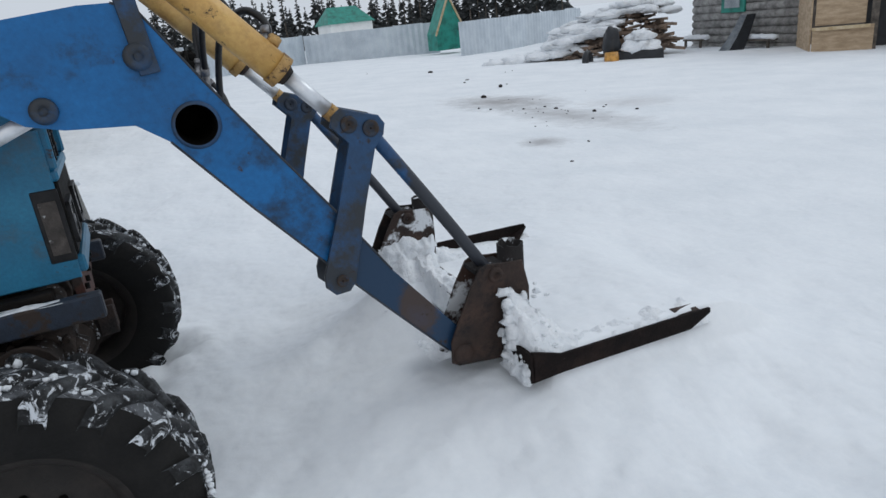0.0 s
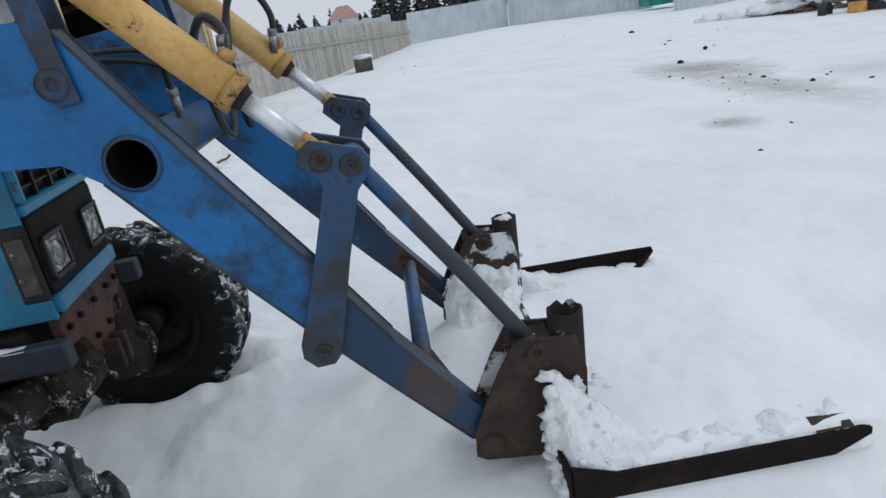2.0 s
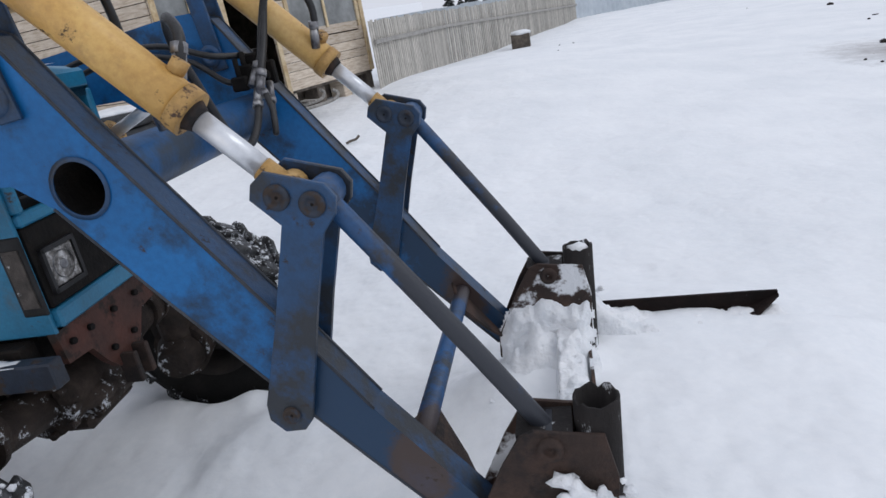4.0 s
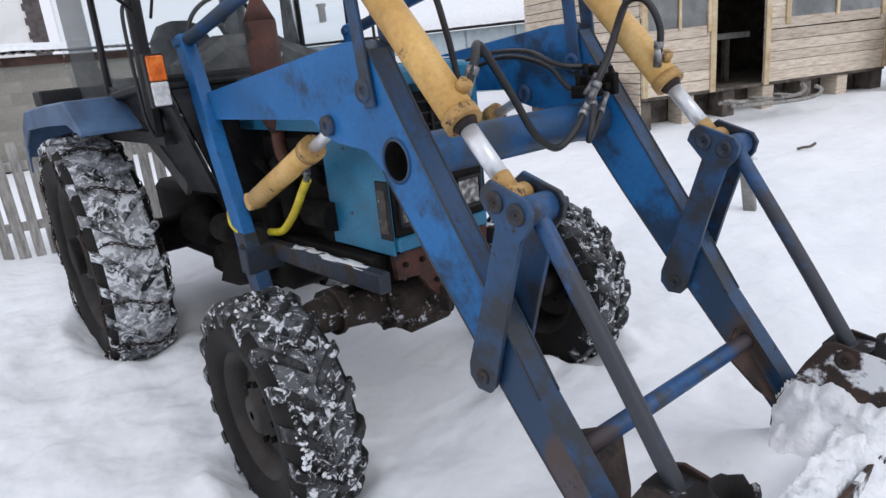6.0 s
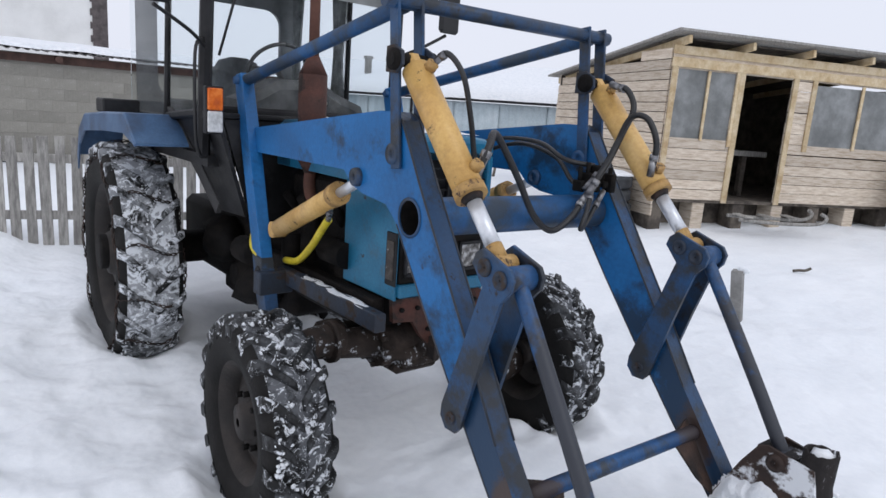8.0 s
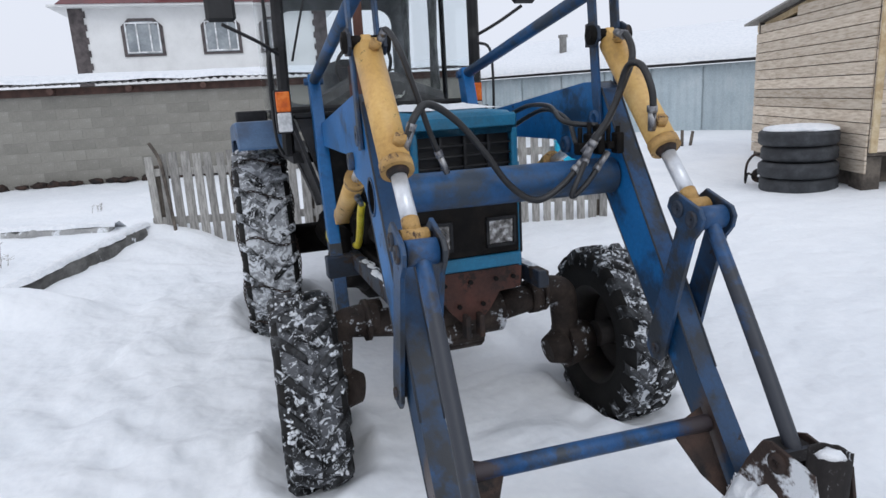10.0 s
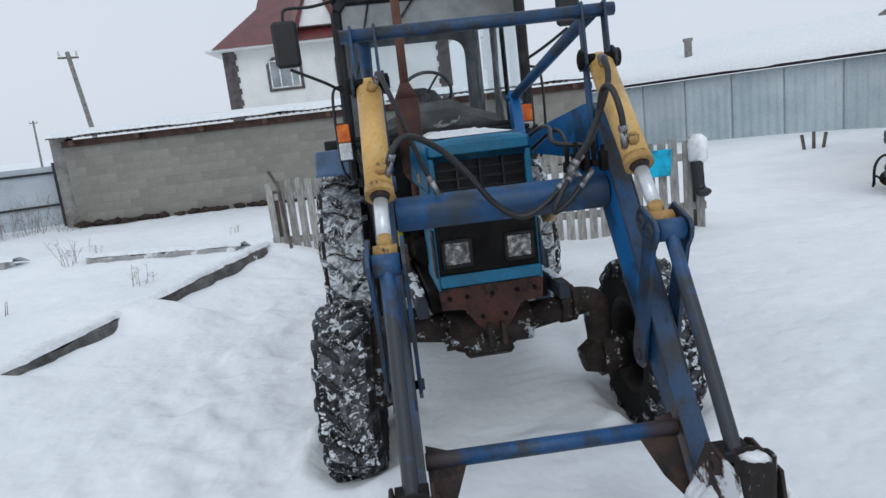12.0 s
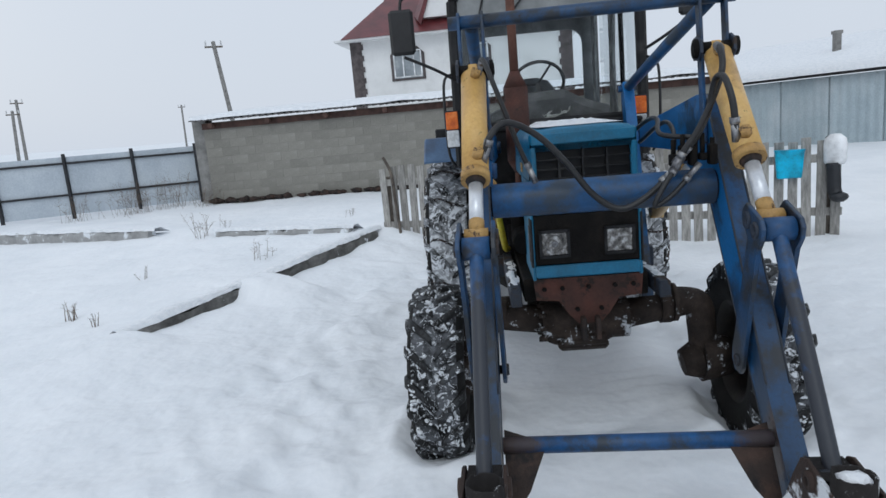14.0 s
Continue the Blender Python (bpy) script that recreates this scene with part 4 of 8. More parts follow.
fy = MID - HALF - 0.31
bm = bmesh.new()
ring = [[(2.66, fy + 0.035), (2.78, fy + 0.03), (2.795, fy + 0.10), (2.675, fy + 0.115)], [(2.725 + 0.017 * math.cos(t), fy + 0.072 + 0.017 * math.sin(t)) for t in np.linspace(0, 2 * math.pi, 17)[:-1]]]
outer = [tuple(Vector(ring[0][k // 4]).lerp(Vector(ring[0][(k // 4 + 1) % 4]), (k % 4) / 4)) for k in range(16)]
inner = [min(ring[1], key=lambda p: (Vector(p) - Vector((2.725, fy + 0.072)) - 0.017 * (Vector(o) - Vector((2.725, fy + 0.072))).normalized()).length) for o in outer]
for z in (0.409, 0.401):
    vo, vi = [bm.verts.new((*p, z)) for p in outer], [bm.verts.new((*p, z)) for p in inner]
    for k in range(16):
        bm.faces.new((vo[k], vo[(k + 1) % 16], vi[(k + 1) % 16], vi[k]))
lpart("tip_plate", bm, SNOWRUST, tractor, "bare rusty tip plate with a bolt hole")

# snow lying on the carriage and the forks
def snow_bed(x0, x1, y0, y1, z, height, seed, step=0.02, taper=0.06):
    bm = bmesh.new()
    nx, nyy = max(4, int((x1 - x0) / step)), max(4, int((y1 - y0) / step))
    grid = []
    for i in range(nx + 1):
        row = []
        for j in range(nyy + 1):
            x, y = x0 + (x1 - x0) * i / nx, y0 + (y1 - y0) * j / nyy
            wob = 0.02 * noise.noise((x * 9, y * 9, seed))
            e = min(x - x0, x1 - x, y - y0, y1 - y)
            k = smooth_step(0, taper, e + 0.25 * wob)
            hh = height * (0.55 + 0.9 * (0.5 + 0.5 * noise.noise((x * 4, y * 4, seed + 3)))) + 0.015 * noise.noise((x * 19, y * 19, seed))
            row.append(bm.verts.new((x + wob * (e < 0.01), y + wob * (e < 0.01), z(x) + max(0.0, hh) * k)))
        grid.append(row)
    for i in range(nx):
        for j in range(nyy):
            bm.faces.new((grid[i][j], grid[i + 1][j], grid[i + 1][j + 1], grid[i][j + 1])).smooth = True
    return bm


def drift(x0, x1, y0, y1, floor, height, seed, step=0.014):
    """Packed snow: a ragged sheet over x and y whose thickness is height(x, y)."""
    bm = bmesh.new()
    nx, nyy = max(5, int((x1 - x0) / step)), max(5, int((y1 - y0) / step))
    grid = {}
    for i in range(nx + 1):
        for j in range(nyy + 1):
            x, y = x0 + (x1 - x0) * i / nx, y0 + (y1 - y0) * j / nyy
            hh = height(x, y)
            hh += (0.034 * noise.noise((x * 12, y * 12, seed)) + 0.022 * noise.noise((x * 31, y * 31, seed + 4))) * min(1.0, max(0.0, hh) / 0.05)
            if i in (0, nx) or j in (0, nyy):
                hh = min(hh, -0.002)
            jx, jy = 0.005 * noise.noise((x * 37, y * 37, seed)), 0.005 * noise.noise((x * 37, y * 37, seed + 9))
            grid[i, j] = bm.verts.new((x + jx, y + jy, floor(x) + max(-0.004, hh)))
    for i in range(nx):
        for j in range(nyy):
            q = [grid[i, j], grid[i + 1, j], grid[i + 1, j + 1], grid[i, j + 1]]
            if max(v.co.z - floor(v.co.x) for v in q) > 0.0:
                bm.faces.new(q).smooth = True
    return bm


for sgn in (-1, 1):
    c = MID + sgn * HALF
    fy = c + sgn * 0.31
    # on the tine, level with the top of its flange and thinning inwards
    lo, hi = sorted((fy - sgn * 0.012, fy - sgn * 0.26))
    def on_tine(x, y, fy=fy, sgn=sgn):
        d = sgn * (fy - y)
        edge = 0.22 + 0.05 * noise.noise((x * 5, sgn, 0.0))
        return ((0.066 if sgn < 0 else 0.022) + 0.022 * noise.noise((x * 6, sgn, 3))) * smooth_step(edge + 0.05, edge - 0.06, d) * smooth_step(2.835, 2.80, x) * smooth_step(0.0, 0.014, d) - 0.004
    lpart("snow_layer", drift(1.90, 2.835, lo, hi, lambda x: 0.352 - 0.012 * (x - 1.9), on_tine, 5 + sgn), CRUST, tractor, "snow lying on the fork tine")
    # heap in the corner between carriage and tine
    lo, hi = sorted((c + sgn * 0.074, c + sgn * 0.302))
    def heel(x, y, c=c, sgn=sgn):
        d = sgn * (y - c) - 0.074
        bank = 0.27 * smooth_step(0.25, -0.03, d) * smooth_step(2.16 + 0.05 * noise.noise((y * 11, sgn, 5.0)), 1.90, x)
        skirt = 0.095 * smooth_step(2.42, 2.02, x)
        return (bank * (1 + 0.5 * noise.noise((x * 10, y * 10, sgn + 2.0))) + skirt) * smooth_step(1.85, 1.90, x) * smooth_step(0.0, 0.02, d)
    lpart("snow_drift", drift(1.84, 2.45, lo, hi, lambda x: 0.345, heel, 15 + sgn, 0.012), CRUST, tractor, "packed snow against the carriage plate")
    # snow stuck inside the carriage plates
    lo, hi = sorted((c - sgn * 0.074, c - sgn * 0.40))
    def inner_pack(x, y, c=c, sgn=sgn):
        d = sgn * (c - y) - 0.074
        top = 0.14 - 0.30 * abs(x - (1.80 if sgn > 0 else 1.74))
        reach = (0.24 if sgn > 0 else 0.11) * (1 + 0.35 * noise.noise((x * 7, sgn, 1.0)))
        k = max(0.0, 1 - (d + 0.04 * noise.noise((x * 10, y * 10, 7))) / reach)
        heap = max(0.0, min(top, 0.31)) * k * smooth_step(1.655, 1.70, x) * smooth_step(2.03, 1.97, x)
        return (heap + (0.06 if sgn > 0 else 0.04) * smooth_step(0.24, 0.06, d) * smooth_step(1.60, 1.72, x)) * smooth_step(0.0, 0.010, d)
    lpart("snow_drift", drift(1.58, 2.04, lo, hi, lambda x: 0.352, inner_pack, 25 + sgn), CRUST, tractor, "snow stuck to the carriage plate")
# a ragged sheet of snow plastered over the lower part of the far carriage plate
bm = bmesh.new()
c = MID + HALF
nx, nz = 44, 34
grid = []
for i in range(nx + 1):
    x = 1.64 + 0.385 * i / nx
    top = 0.635 + 0.05 * noise.noise((x * 9, 0, 3)) + 0.03 * noise.noise((x * 27, 0, 8))
    row = []
    for j in range(nz + 1):
        z = 0.30 + 0.42 * j / nz
        slant = 1.625 + 0.50 * max(0.0, z - 0.48)
        edge = min(top - z, x - slant - 0.02 * noise.noise((z * 20, 1, 2)), 2.012 - x + 0.012 * noise.noise((z * 22, 5, 2)))
        thick = 0.042 * smooth_step(-0.004, 0.05, edge) * (1 + 0.6 * noise.noise((x * 11, z * 11, 4)) + 0.35 * noise.noise((x * 30, z * 30, 6)))
        thick += 0.13 * smooth_step(0.54, 0.30, z) ** 1.5 * smooth_step(0.0, 0.06, edge)
        row.append(bm.verts.new((x + 0.004 * noise.noise((x * 40, z * 40, 1)), c - 0.070 - (thick if edge > 0 else -0.006), z)))
    grid.append(row)
for i in range(nx):
    for j in range(nz):
        q = [grid[i][j], grid[i + 1][j], grid[i + 1][j + 1], grid[i][j + 1]]
        if min(v.co.y for v in q) < c - 0.070:
            bm.faces.new(q).smooth = True
lpart("snow_sheet", bm, CRUST, tractor, "ragged sheet of snow stuck to the carriage plate")
def on_beam(x, y):
    # fills the channel, crumbling over its front lip
    lip = 1.992 + 0.022 * noise.noise((0.3, y * 14, 2.0)) + 0.012 * noise.noise((0.3, y * 40, 6.0))
    rise = 0.132 + 0.025 * noise.noise((0.0, y * 5, 1.0)) + 0.05 * smooth_step(0.22, 0.45, y) + 0.02 * smooth_step(-0.3, -0.45, y)
    return rise * smooth_step(lip + 0.012, lip - 0.035, x) * smooth_step(1.846, 1.872, x)
lpart("snow_drift", drift(1.842, 2.04, MID - 0.45, MID + 0.45, lambda x: 0.36, on_beam, 41, 0.010), CRUST, tractor, "snow packed into the channel beam")
rs = random.Random(17)
for sgn in (-1, 1):
    c = MID + sgn * HALF
    bm = bmesh.new()
    for k in range(34):
        f = rs.random()
        if k % 2:
            p = (1.92 + 0.16 * rs.random(), c + sgn * (0.08 + 0.22 * f), 0.46 + 0.24 * (1 - f) * (0.6 + 0.5 * rs.random()))
        elif sgn < 0:
            p = (1.90 + 0.80 * f, c + sgn * (0.31 - 0.006 - 0.03 * rs.random()), 0.422 - 0.02 * f)
        else:
            continue
        r = rs.uniform(0.005, 0.017)
        lumps(bm, p, (r * rs.uniform(0.8, 1.6), r, r * 0.8), 3.7 * k, 1, 0.6)
    # broken lumps along the plate's front edge and round the heel of the tine
    for k in range(110):
        f = rs.random()
        if k % 3 == 0:
            p = (1.965 - 0.07 * f + 0.025 * rs.random(), c + sgn * (0.066 + 0.035 * rs.random()), 0.36 + 0.32 * (1 - f) * rs.uniform(0.7, 1.0))
        else:
            p = (1.87 + 0.03 * rs.random(), c + sgn * (0.085 + 0.20 * f), 0.34 + (0.085 + 0.30 * (1 - f) ** 2) * rs.random())
        r = rs.uniform(0.010, 0.032)
        lumps(bm, p, (r * rs.uniform(0.7, 1.4), r * 0.8, r * rs.uniform(0.7, 1.3)), 5.1 * k, 2, 0.7)
    lpart("snow_crumb", bm, CRUST, tractor, "crumbs of snow on the carriage and tine", kind="stuff")
for sgn in (-1, 1):
    bm = bmesh.new()
    lumps(bm, (1.984, MID + sgn * (HALF - 0.01), 0.785 + 0.03 * sgn), (0.048, 0.048, 0.035), 3 * sgn, 2, 0.4)
    lpart("snow_plug", bm, CRUST, tractor, "snow inside the open socket tube")

# hoses of the tilt cylinders
def hose(pts, r=0.014, ends=True):
    bm = bmesh.new()
    r *= 0.85
    pipe(bm, pts, r, 8)
    h = part("hydraulic_hose", bm, HOSE, tractor, "black hydraulic hose")
    if ends:
        for a, b in ((pts[0], pts[1]), (pts[-1], pts[-2])):
            a, b = Vector(a), Vector(b)
            d = (b - a).normalized()
            bm = bmesh.new()
            rod(bm, a - d * 0.02, a + d * 0.05, r * 1.2, n=8)
            rod(bm, a + d * 0.05, a + d * 0.075, r * 1.45, n=6)
            part("fitting", bm, SILVER, h)


c = MID - HALF
hose([(0.80, c + 0.03, 2.13), (0.86, c + 0.05, 2.175), (0.93, c + 0.08, 2.10), (0.93, c + 0.13, 1.95), (0.91, c + 0.18, 1.80), (0.90, c + 0.235, 1.66)], 0.013)
# from the lower port over the hood's nose, hanging before the cross tube
hose([(1.11, c + 0.04, 1.775), (1.12, c + 0.07, 1.86), (1.06, c + 0.14, 1.905), (0.99, c + 0.26, 1.84), (0.965, c + 0.37, 1.72), (0.955, c + 0.475, 1.58), (0.955, c + 0.585, 1.512), (0.95, c + 0.70, 1.56), (0.93, c + 0.81, 1.657)], 0.016)
c = MID + HALF
hose([(0.94, c - 0.235, 1.66), (0.95, c - 0.19, 1.74), (0.955, c - 0.14, 1.81), (0.965, c - 0.085, 1.93), (0.985, c - 0.055, 2.04), (0.93, c - 0.045, 2.12), (0.84, c - 0.03, 2.14)], 0.016)
hose([(1.11, c - 0.045, 1.78), (1.13, c - 0.06, 1.90), (1.08, c - 0.075, 2.00), (1.00, c - 0.085, 2.00), (0.95, c - 0.10, 1.88), (0.935, c - 0.15, 1.77), (0.915, c - 0.215, 1.69)], 0.016)
hose([(0.88, 0.36, 1.78), (0.80, 0.25, 1.80), (0.60, 0.28, 1.86), (0.30, 0.30, 1.86), (0.10, 0.26, 1.80)], 0.013, False)
hose([(0.90, 0.33, 1.72), (0.82, 0.30, 1.70), (0.65, 0.34, 1.80), (0.35, 0.36, 1.84), (0.05, 0.30, 1.74)], 0.013, False)
hose([(0.93, 0.30, 1.69), (0.99, 0.22, 1.60), (1.0, 0.18, 1.52), (0.97, 0.26, 1.56), (0.94, 0.36, 1.66)], 0.013)
bm = bmesh.new()
for k in range(5):
    box(bm, (0.84 + 0.012 * k, 0.27 + 0.036 * k, 1.665 + 0.02 * (k % 2)), (0.90 + 0.012 * k, 0.30 + 0.036 * k, 1.715 + 0.035 * (k % 3)), None, 0.006)
    rod(bm, (0.87 + 0.012 * k, 0.285 + 0.036 * k, 1.70), (0.87 + 0.012 * k, 0.285 + 0.036 * k, 1.775 + 0.02 * (k % 2)), 0.010, n=8)
part("valve_block", bm, GREASE, tractor, "oily hydraulic valve block")
bm = bmesh.new()
pipe(bm, [(-0.03, -0.49, 1.41), (-0.10, -0.49, 1.345), (-0.25, -0.48, 1.22), (-0.43, -0.47, 1.11), (-0.62, -0.46, 1.07)], 0.020, 10)
part("yellow_hose", bm, YHOSE, tractor, "yellow corrugated hose")
bm = bmesh.new()
pipe(bm, [(-0.66, -0.60, 1.10), (-0.76, -0.60, 1.13), (-0.80, -0.58, 1.20), (-0.74, -0.56, 1.27)], 0.022, 10)
part("yellow_hose", bm, YHOSE, tractor, "yellow corrugated hose")
hose([(0.08, -0.53, 1.50), (0.04, -0.52, 1.46), (-0.02, -0.495, 1.415)], 0.014)

# ---- tractor body ----
NOSE_PARTS = {"hood", "side_panel", "side_lamp_frame", "side_grille", "side_strip", "nose_frame", "frame_bar", "grille_mesh", "grille_bar", "grille_rib", "headlight_panel", "headlight", "lens", "lamp_bowl", "front_bracket", "bolt", "tow_fork", "badge_bar"}


def bpart(name, bm, mat, parent, label="", smooth=False):
    if name in NOSE_PARTS:
        # the nose stands a little back and the hood is a little wider than first drawn
        for v in bm.verts:
            v.co.x -= 0.10 * smooth_step(-0.35, 0.33, v.co.x)
            v.co.y *= 1.06
    return part(name, turned(bm, BODY), mat, parent, label, smooth)


def shell(bm, sections, close=True):
    """Skin over cross sections, each a list of points with the same count."""
    rows = [[bm.verts.new(p) for p in s] for s in sections]
    n = len(rows[0])
    for a, b in zip(rows, rows[1:]):
        for i in range(n - 1):
            bm.faces.new((a[i], a[i + 1], b[i + 1], b[i]))
    if close:
        bm.faces.new(rows[0]), bm.faces.new(rows[-1])
    return rows


def hood_section(x, w, top, low):
    return [(x, -w, low), (x, -w, top - 0.10), (x, -w * 0.97, top - 0.045), (x, -w * 0.86, top - 0.012), (x, -w * 0.45, top), (x, w * 0.45, top), (x, w * 0.86, top - 0.012), (x, w * 0.97, top - 0.045), (x, w, top - 0.10), (x, w, low)]


bm = bmesh.new()
shell(bm, [hood_section(0.44, 0.250, 1.845, 1.80), hood_section(0.40, 0.262, 1.862, 1.60), hood_section(0.0, 0.268, 1.870, 1.60), hood_section(-0.45, 0.272, 1.872, 1.60), hood_section(-0.95, 0.275, 1.872, 1.60)])
hood = bpart("hood", bm, TEAL, tractor, "sky-blue sheet metal hood with snow on top", True)
bm = bmesh.new()
for s in (-1, 1):
    box(bm, (-0.12, s * 0.262 - 0.008, 1.07), (0.42, s * 0.262 + 0.008, 1.60), None, 0.004)
    bpart("side_panel", bm, TEAL, tractor, "blue side panel of the hood with scratches")
    bm = bmesh.new()
    box(bm, (0.34, s * 0.268 - 0.006, 1.14), (0.425, s * 0.268 + 0.006, 1.40), None, 0.004)
    bpart("side_lamp_frame", bm, DARK, tractor)
    bm = bmesh.new()
    box(bm, (0.355, s * 0.274 - 0.004, 1.17), (0.41, s * 0.274 + 0.004, 1.36))
    bpart("side_grille", bm, SIDEGRILLE, tractor, "dirty rusted side grille")
    bm = bmesh.new()
    box(bm, (-0.95, s * 0.268 - 0.006, 1.595), (-0.10, s * 0.268 + 0.006, 1.70), None, 0.003)
    bpart("side_strip", bm, TEAL, tractor)
    bm = bmesh.new()
# nose: frame round the grille, headlight panel, lower strip
box(bm, (0.40, -0.255, 1.77), (0.445, 0.255, 1.84), None, 0.012)
nose = bpart("nose_frame", bm, TEAL, tractor, "blue nose frame")
for lo, hi in (((0.40, -0.255, 1.46), (0.445, -0.225, 1.77)), ((0.40, 0.225, 1.46), (0.445, 0.255, 1.77)), ((0.40, -0.255, 1.42), (0.44, 0.255, 1.46)), ((0.40, -0.255, 1.085), (0.445, 0.255, 1.15))):
    bm = bmesh.new()
    box(bm, lo, hi, None, 0.008)
    bpart("frame_bar", bm, TEAL, nose)
bm = bmesh.new()
box(bm, (0.375, -0.23, 1.45), (0.385, 0.23, 1.78))
bpart("grille_mesh", bm, PLASTIC, nose)
for k in range(6):
    bm = bmesh.new()
    z = 1.50 + 0.05 * k
    box(bm, (0.395, -0.225, z - 0.004), (0.425, 0.225, z + 0.004))
    bpart("grille_bar", bm, DARK, nose)
for k in range(3):
    bm = bmesh.new()
    y = -0.115 + 0.115 * k
    box(bm, (0.405, y - 0.006, 1.46), (0.43, y + 0.006, 1.77))
    bpart("grille_rib", bm, DARK, nose)
bm = bmesh.new()
box(bm, (0.395, -0.252, 1.152), (0.432, 0.252, 1.418), None, 0.006)
panel = bpart("headlight_panel", bm, GREASE, tractor, "dark dirty headlight panel")
for s in (-1, 1):
    bm = bmesh.new()
    yc = s * 0.158
    for lo, hi in (((0.43, yc - 0.075, 1.19), (0.446, yc + 0.075, 1.205)), ((0.43, yc - 0.075, 1.325), (0.446, yc + 0.075, 1.34)), ((0.43, yc - 0.075, 1.19), (0.446, yc - 0.062, 1.34)), ((0.43, yc + 0.062, 1.19), (0.446, yc + 0.075, 1.34))):
        box(bm, lo, hi)
    hl = bpart("headlight", bm, DARK, panel, "square headlight")
    bm = bmesh.new()
    box(bm, (0.428, yc - 0.062, 1.205), (0.440, yc + 0.062, 1.325), None, 0.004)
    bpart("lens", bm, LENS, panel, "dusty snow-flecked headlight glass")
    if s < 0:
        bm = bmesh.new()
        rod(bm, (0.436, yc, 1.265), (0.444, yc, 1.265), 0.048, 0.044, n=24, caps=False)
        rod(bm, (0.436, yc, 1.265), (0.445, yc, 1.265), 0.020, 0.014, n=16)
        bpart("lamp_bowl", bm, SILVER, panel)
# front bracket and its tongue
bm = bmesh.new()
prof = [(-0.27, 1.075), (0.27, 1.075), (0.26, 0.96), (0.15, 0.95), (0.10, 0.87), (0.055, 0.82), (-0.055, 0.82), (-0.10, 0.87), (-0.15, 0.95), (-0.26, 0.96)]
fr = [bm.verts.new((0.415, y, z)) for y, z in prof]
bk = [bm.verts.new((0.385, y, z)) for y, z in prof]
bm.faces.new(fr), bm.faces.new(bk[::-1])
for i in range(len(prof)):
    bm.faces.new((fr[i], fr[(i + 1) % len(prof)], bk[(i + 1) % len(prof)], bk[i]))
bracket = bpart("front_bracket", bm, REDRUST, tractor, "rusty red cast front bracket")
for y, z in ((-0.22, 1.02), (-0.13, 1.02), (0.0, 1.02), (0.13, 1.02), (0.22, 1.02), (-0.06, 0.90), (0.06, 0.90)):
    bm = bmesh.new()
    rod(bm, (0.415, y, z), (0.430, y, z), 0.012, n=6)
    bpart("bolt", bm, GREASE, bracket)
bm = bmesh.new()
for y in (-0.035, 0.035):
    box(bm, (0.40, y - 0.012, 0.74), (0.47, y + 0.012, 0.86), None, 0.004)
bpart("tow_fork", bm, RUST, tractor, "rusty tow fork")
bm = bmesh.new()
for s in (-1, 1):
    box(bm, (-1.0, s * 0.30 - 0.035, 0.93), (0.22, s * 0.30 + 0.035, 1.055), None, 0.006)
bpart("frame_rail", bm, GREASE, tractor, "dirty frame rails")
for s in (-1, 1):
    bm = bmesh.new()
    box(bm, (-0.66, s * 0.385 - 0.03, 0.945), (0.37, s * 0.385 + 0.03, 1.035), None, 0.006)
    bpart("mounting_rail", bm, RAILSTEEL, tractor, "blue loader mounting rail")
    bm = bmesh.new()
    box(bm, (-0.64, s * 0.47 - 0.10, 0.90), (-0.55, s * 0.47 + 0.10, 1.03), None, 0.006)
    bpart("rail_bracket", bm, RAILSTEEL, tractor)
    bm = snow_bed(-0.42, 0.26, s * 0.385 - 0.025, s * 0.385 + 0.028, lambda x: 1.034, 0.004, 11 + s, 0.03, 0.03)
    bpart("snow_layer", bm, CRUST, tractor, "thin snow on the mounting rail")
# engine and gearbox
bm = bmesh.new()
box(bm, (-0.92, -0.20, 0.78), (0.14, 0.20, 1.42), None, 0.03)
box(bm, (-0.85, -0.24, 1.18), (-0.15, 0.10, 1.58), None, 0.03)
box(bm, (-0.30, -0.26, 0.98), (-0.12, -0.16, 1.30), None, 0.02)
rod(bm, (-0.70, -0.31, 0.96), (-0.70, -0.31, 1.22), 0.06)
rod(bm, (-0.50, -0.30, 1.10), (-0.50, -0.30, 1.34), 0.05)
rod(bm, (-0.32, -0.29, 1.20), (-0.10, -0.29, 1.20), 0.07)
for k in range(4):
    rod(bm, (-0.80 + 0.18 * k, -0.22, 1.34), (-0.80 + 0.18 * k, -0.30, 1.44), 0.03)
    rod(bm, (-0.80 + 0.18 * k, 0.20, 1.30), (-0.80 + 0.18 * k, 0.27, 1.36), 0.03)
bpart("engine", bm, GREASE, tractor, "oily engine block")
bm = bmesh.new()
box(bm, (-2.9, -0.22, 0.62), (-0.85, 0.22, 1.15), None, 0.05)
rod(bm, (-2.44, -0.98, 0.79), (-2.44, 0.98, 0.79), 0.13, n=18)
box(bm, (-1.9, -0.26, 0.56), (-1.1, 0.26, 0.75), None, 0.05)
rod(bm, (-1.35, -0.40, 0.82), (-1.35, 0.40, 0.82), 0.07, n=12)
rod(bm, (-1.25, -0.38, 1.02), (-1.02, -0.38, 1.02), 0.085, n=14)
lumps(bm, (-1.15, -0.30, 0.80), (0.22, 0.14, 0.16), 6, 2, 0.5)
lumps(bm, (-1.75, -0.32, 0.98), (0.25, 0.12, 0.15), 8, 2, 0.5)
bpart("gearbox", bm, GREASE, tractor, "dirty gearbox and rear axle")
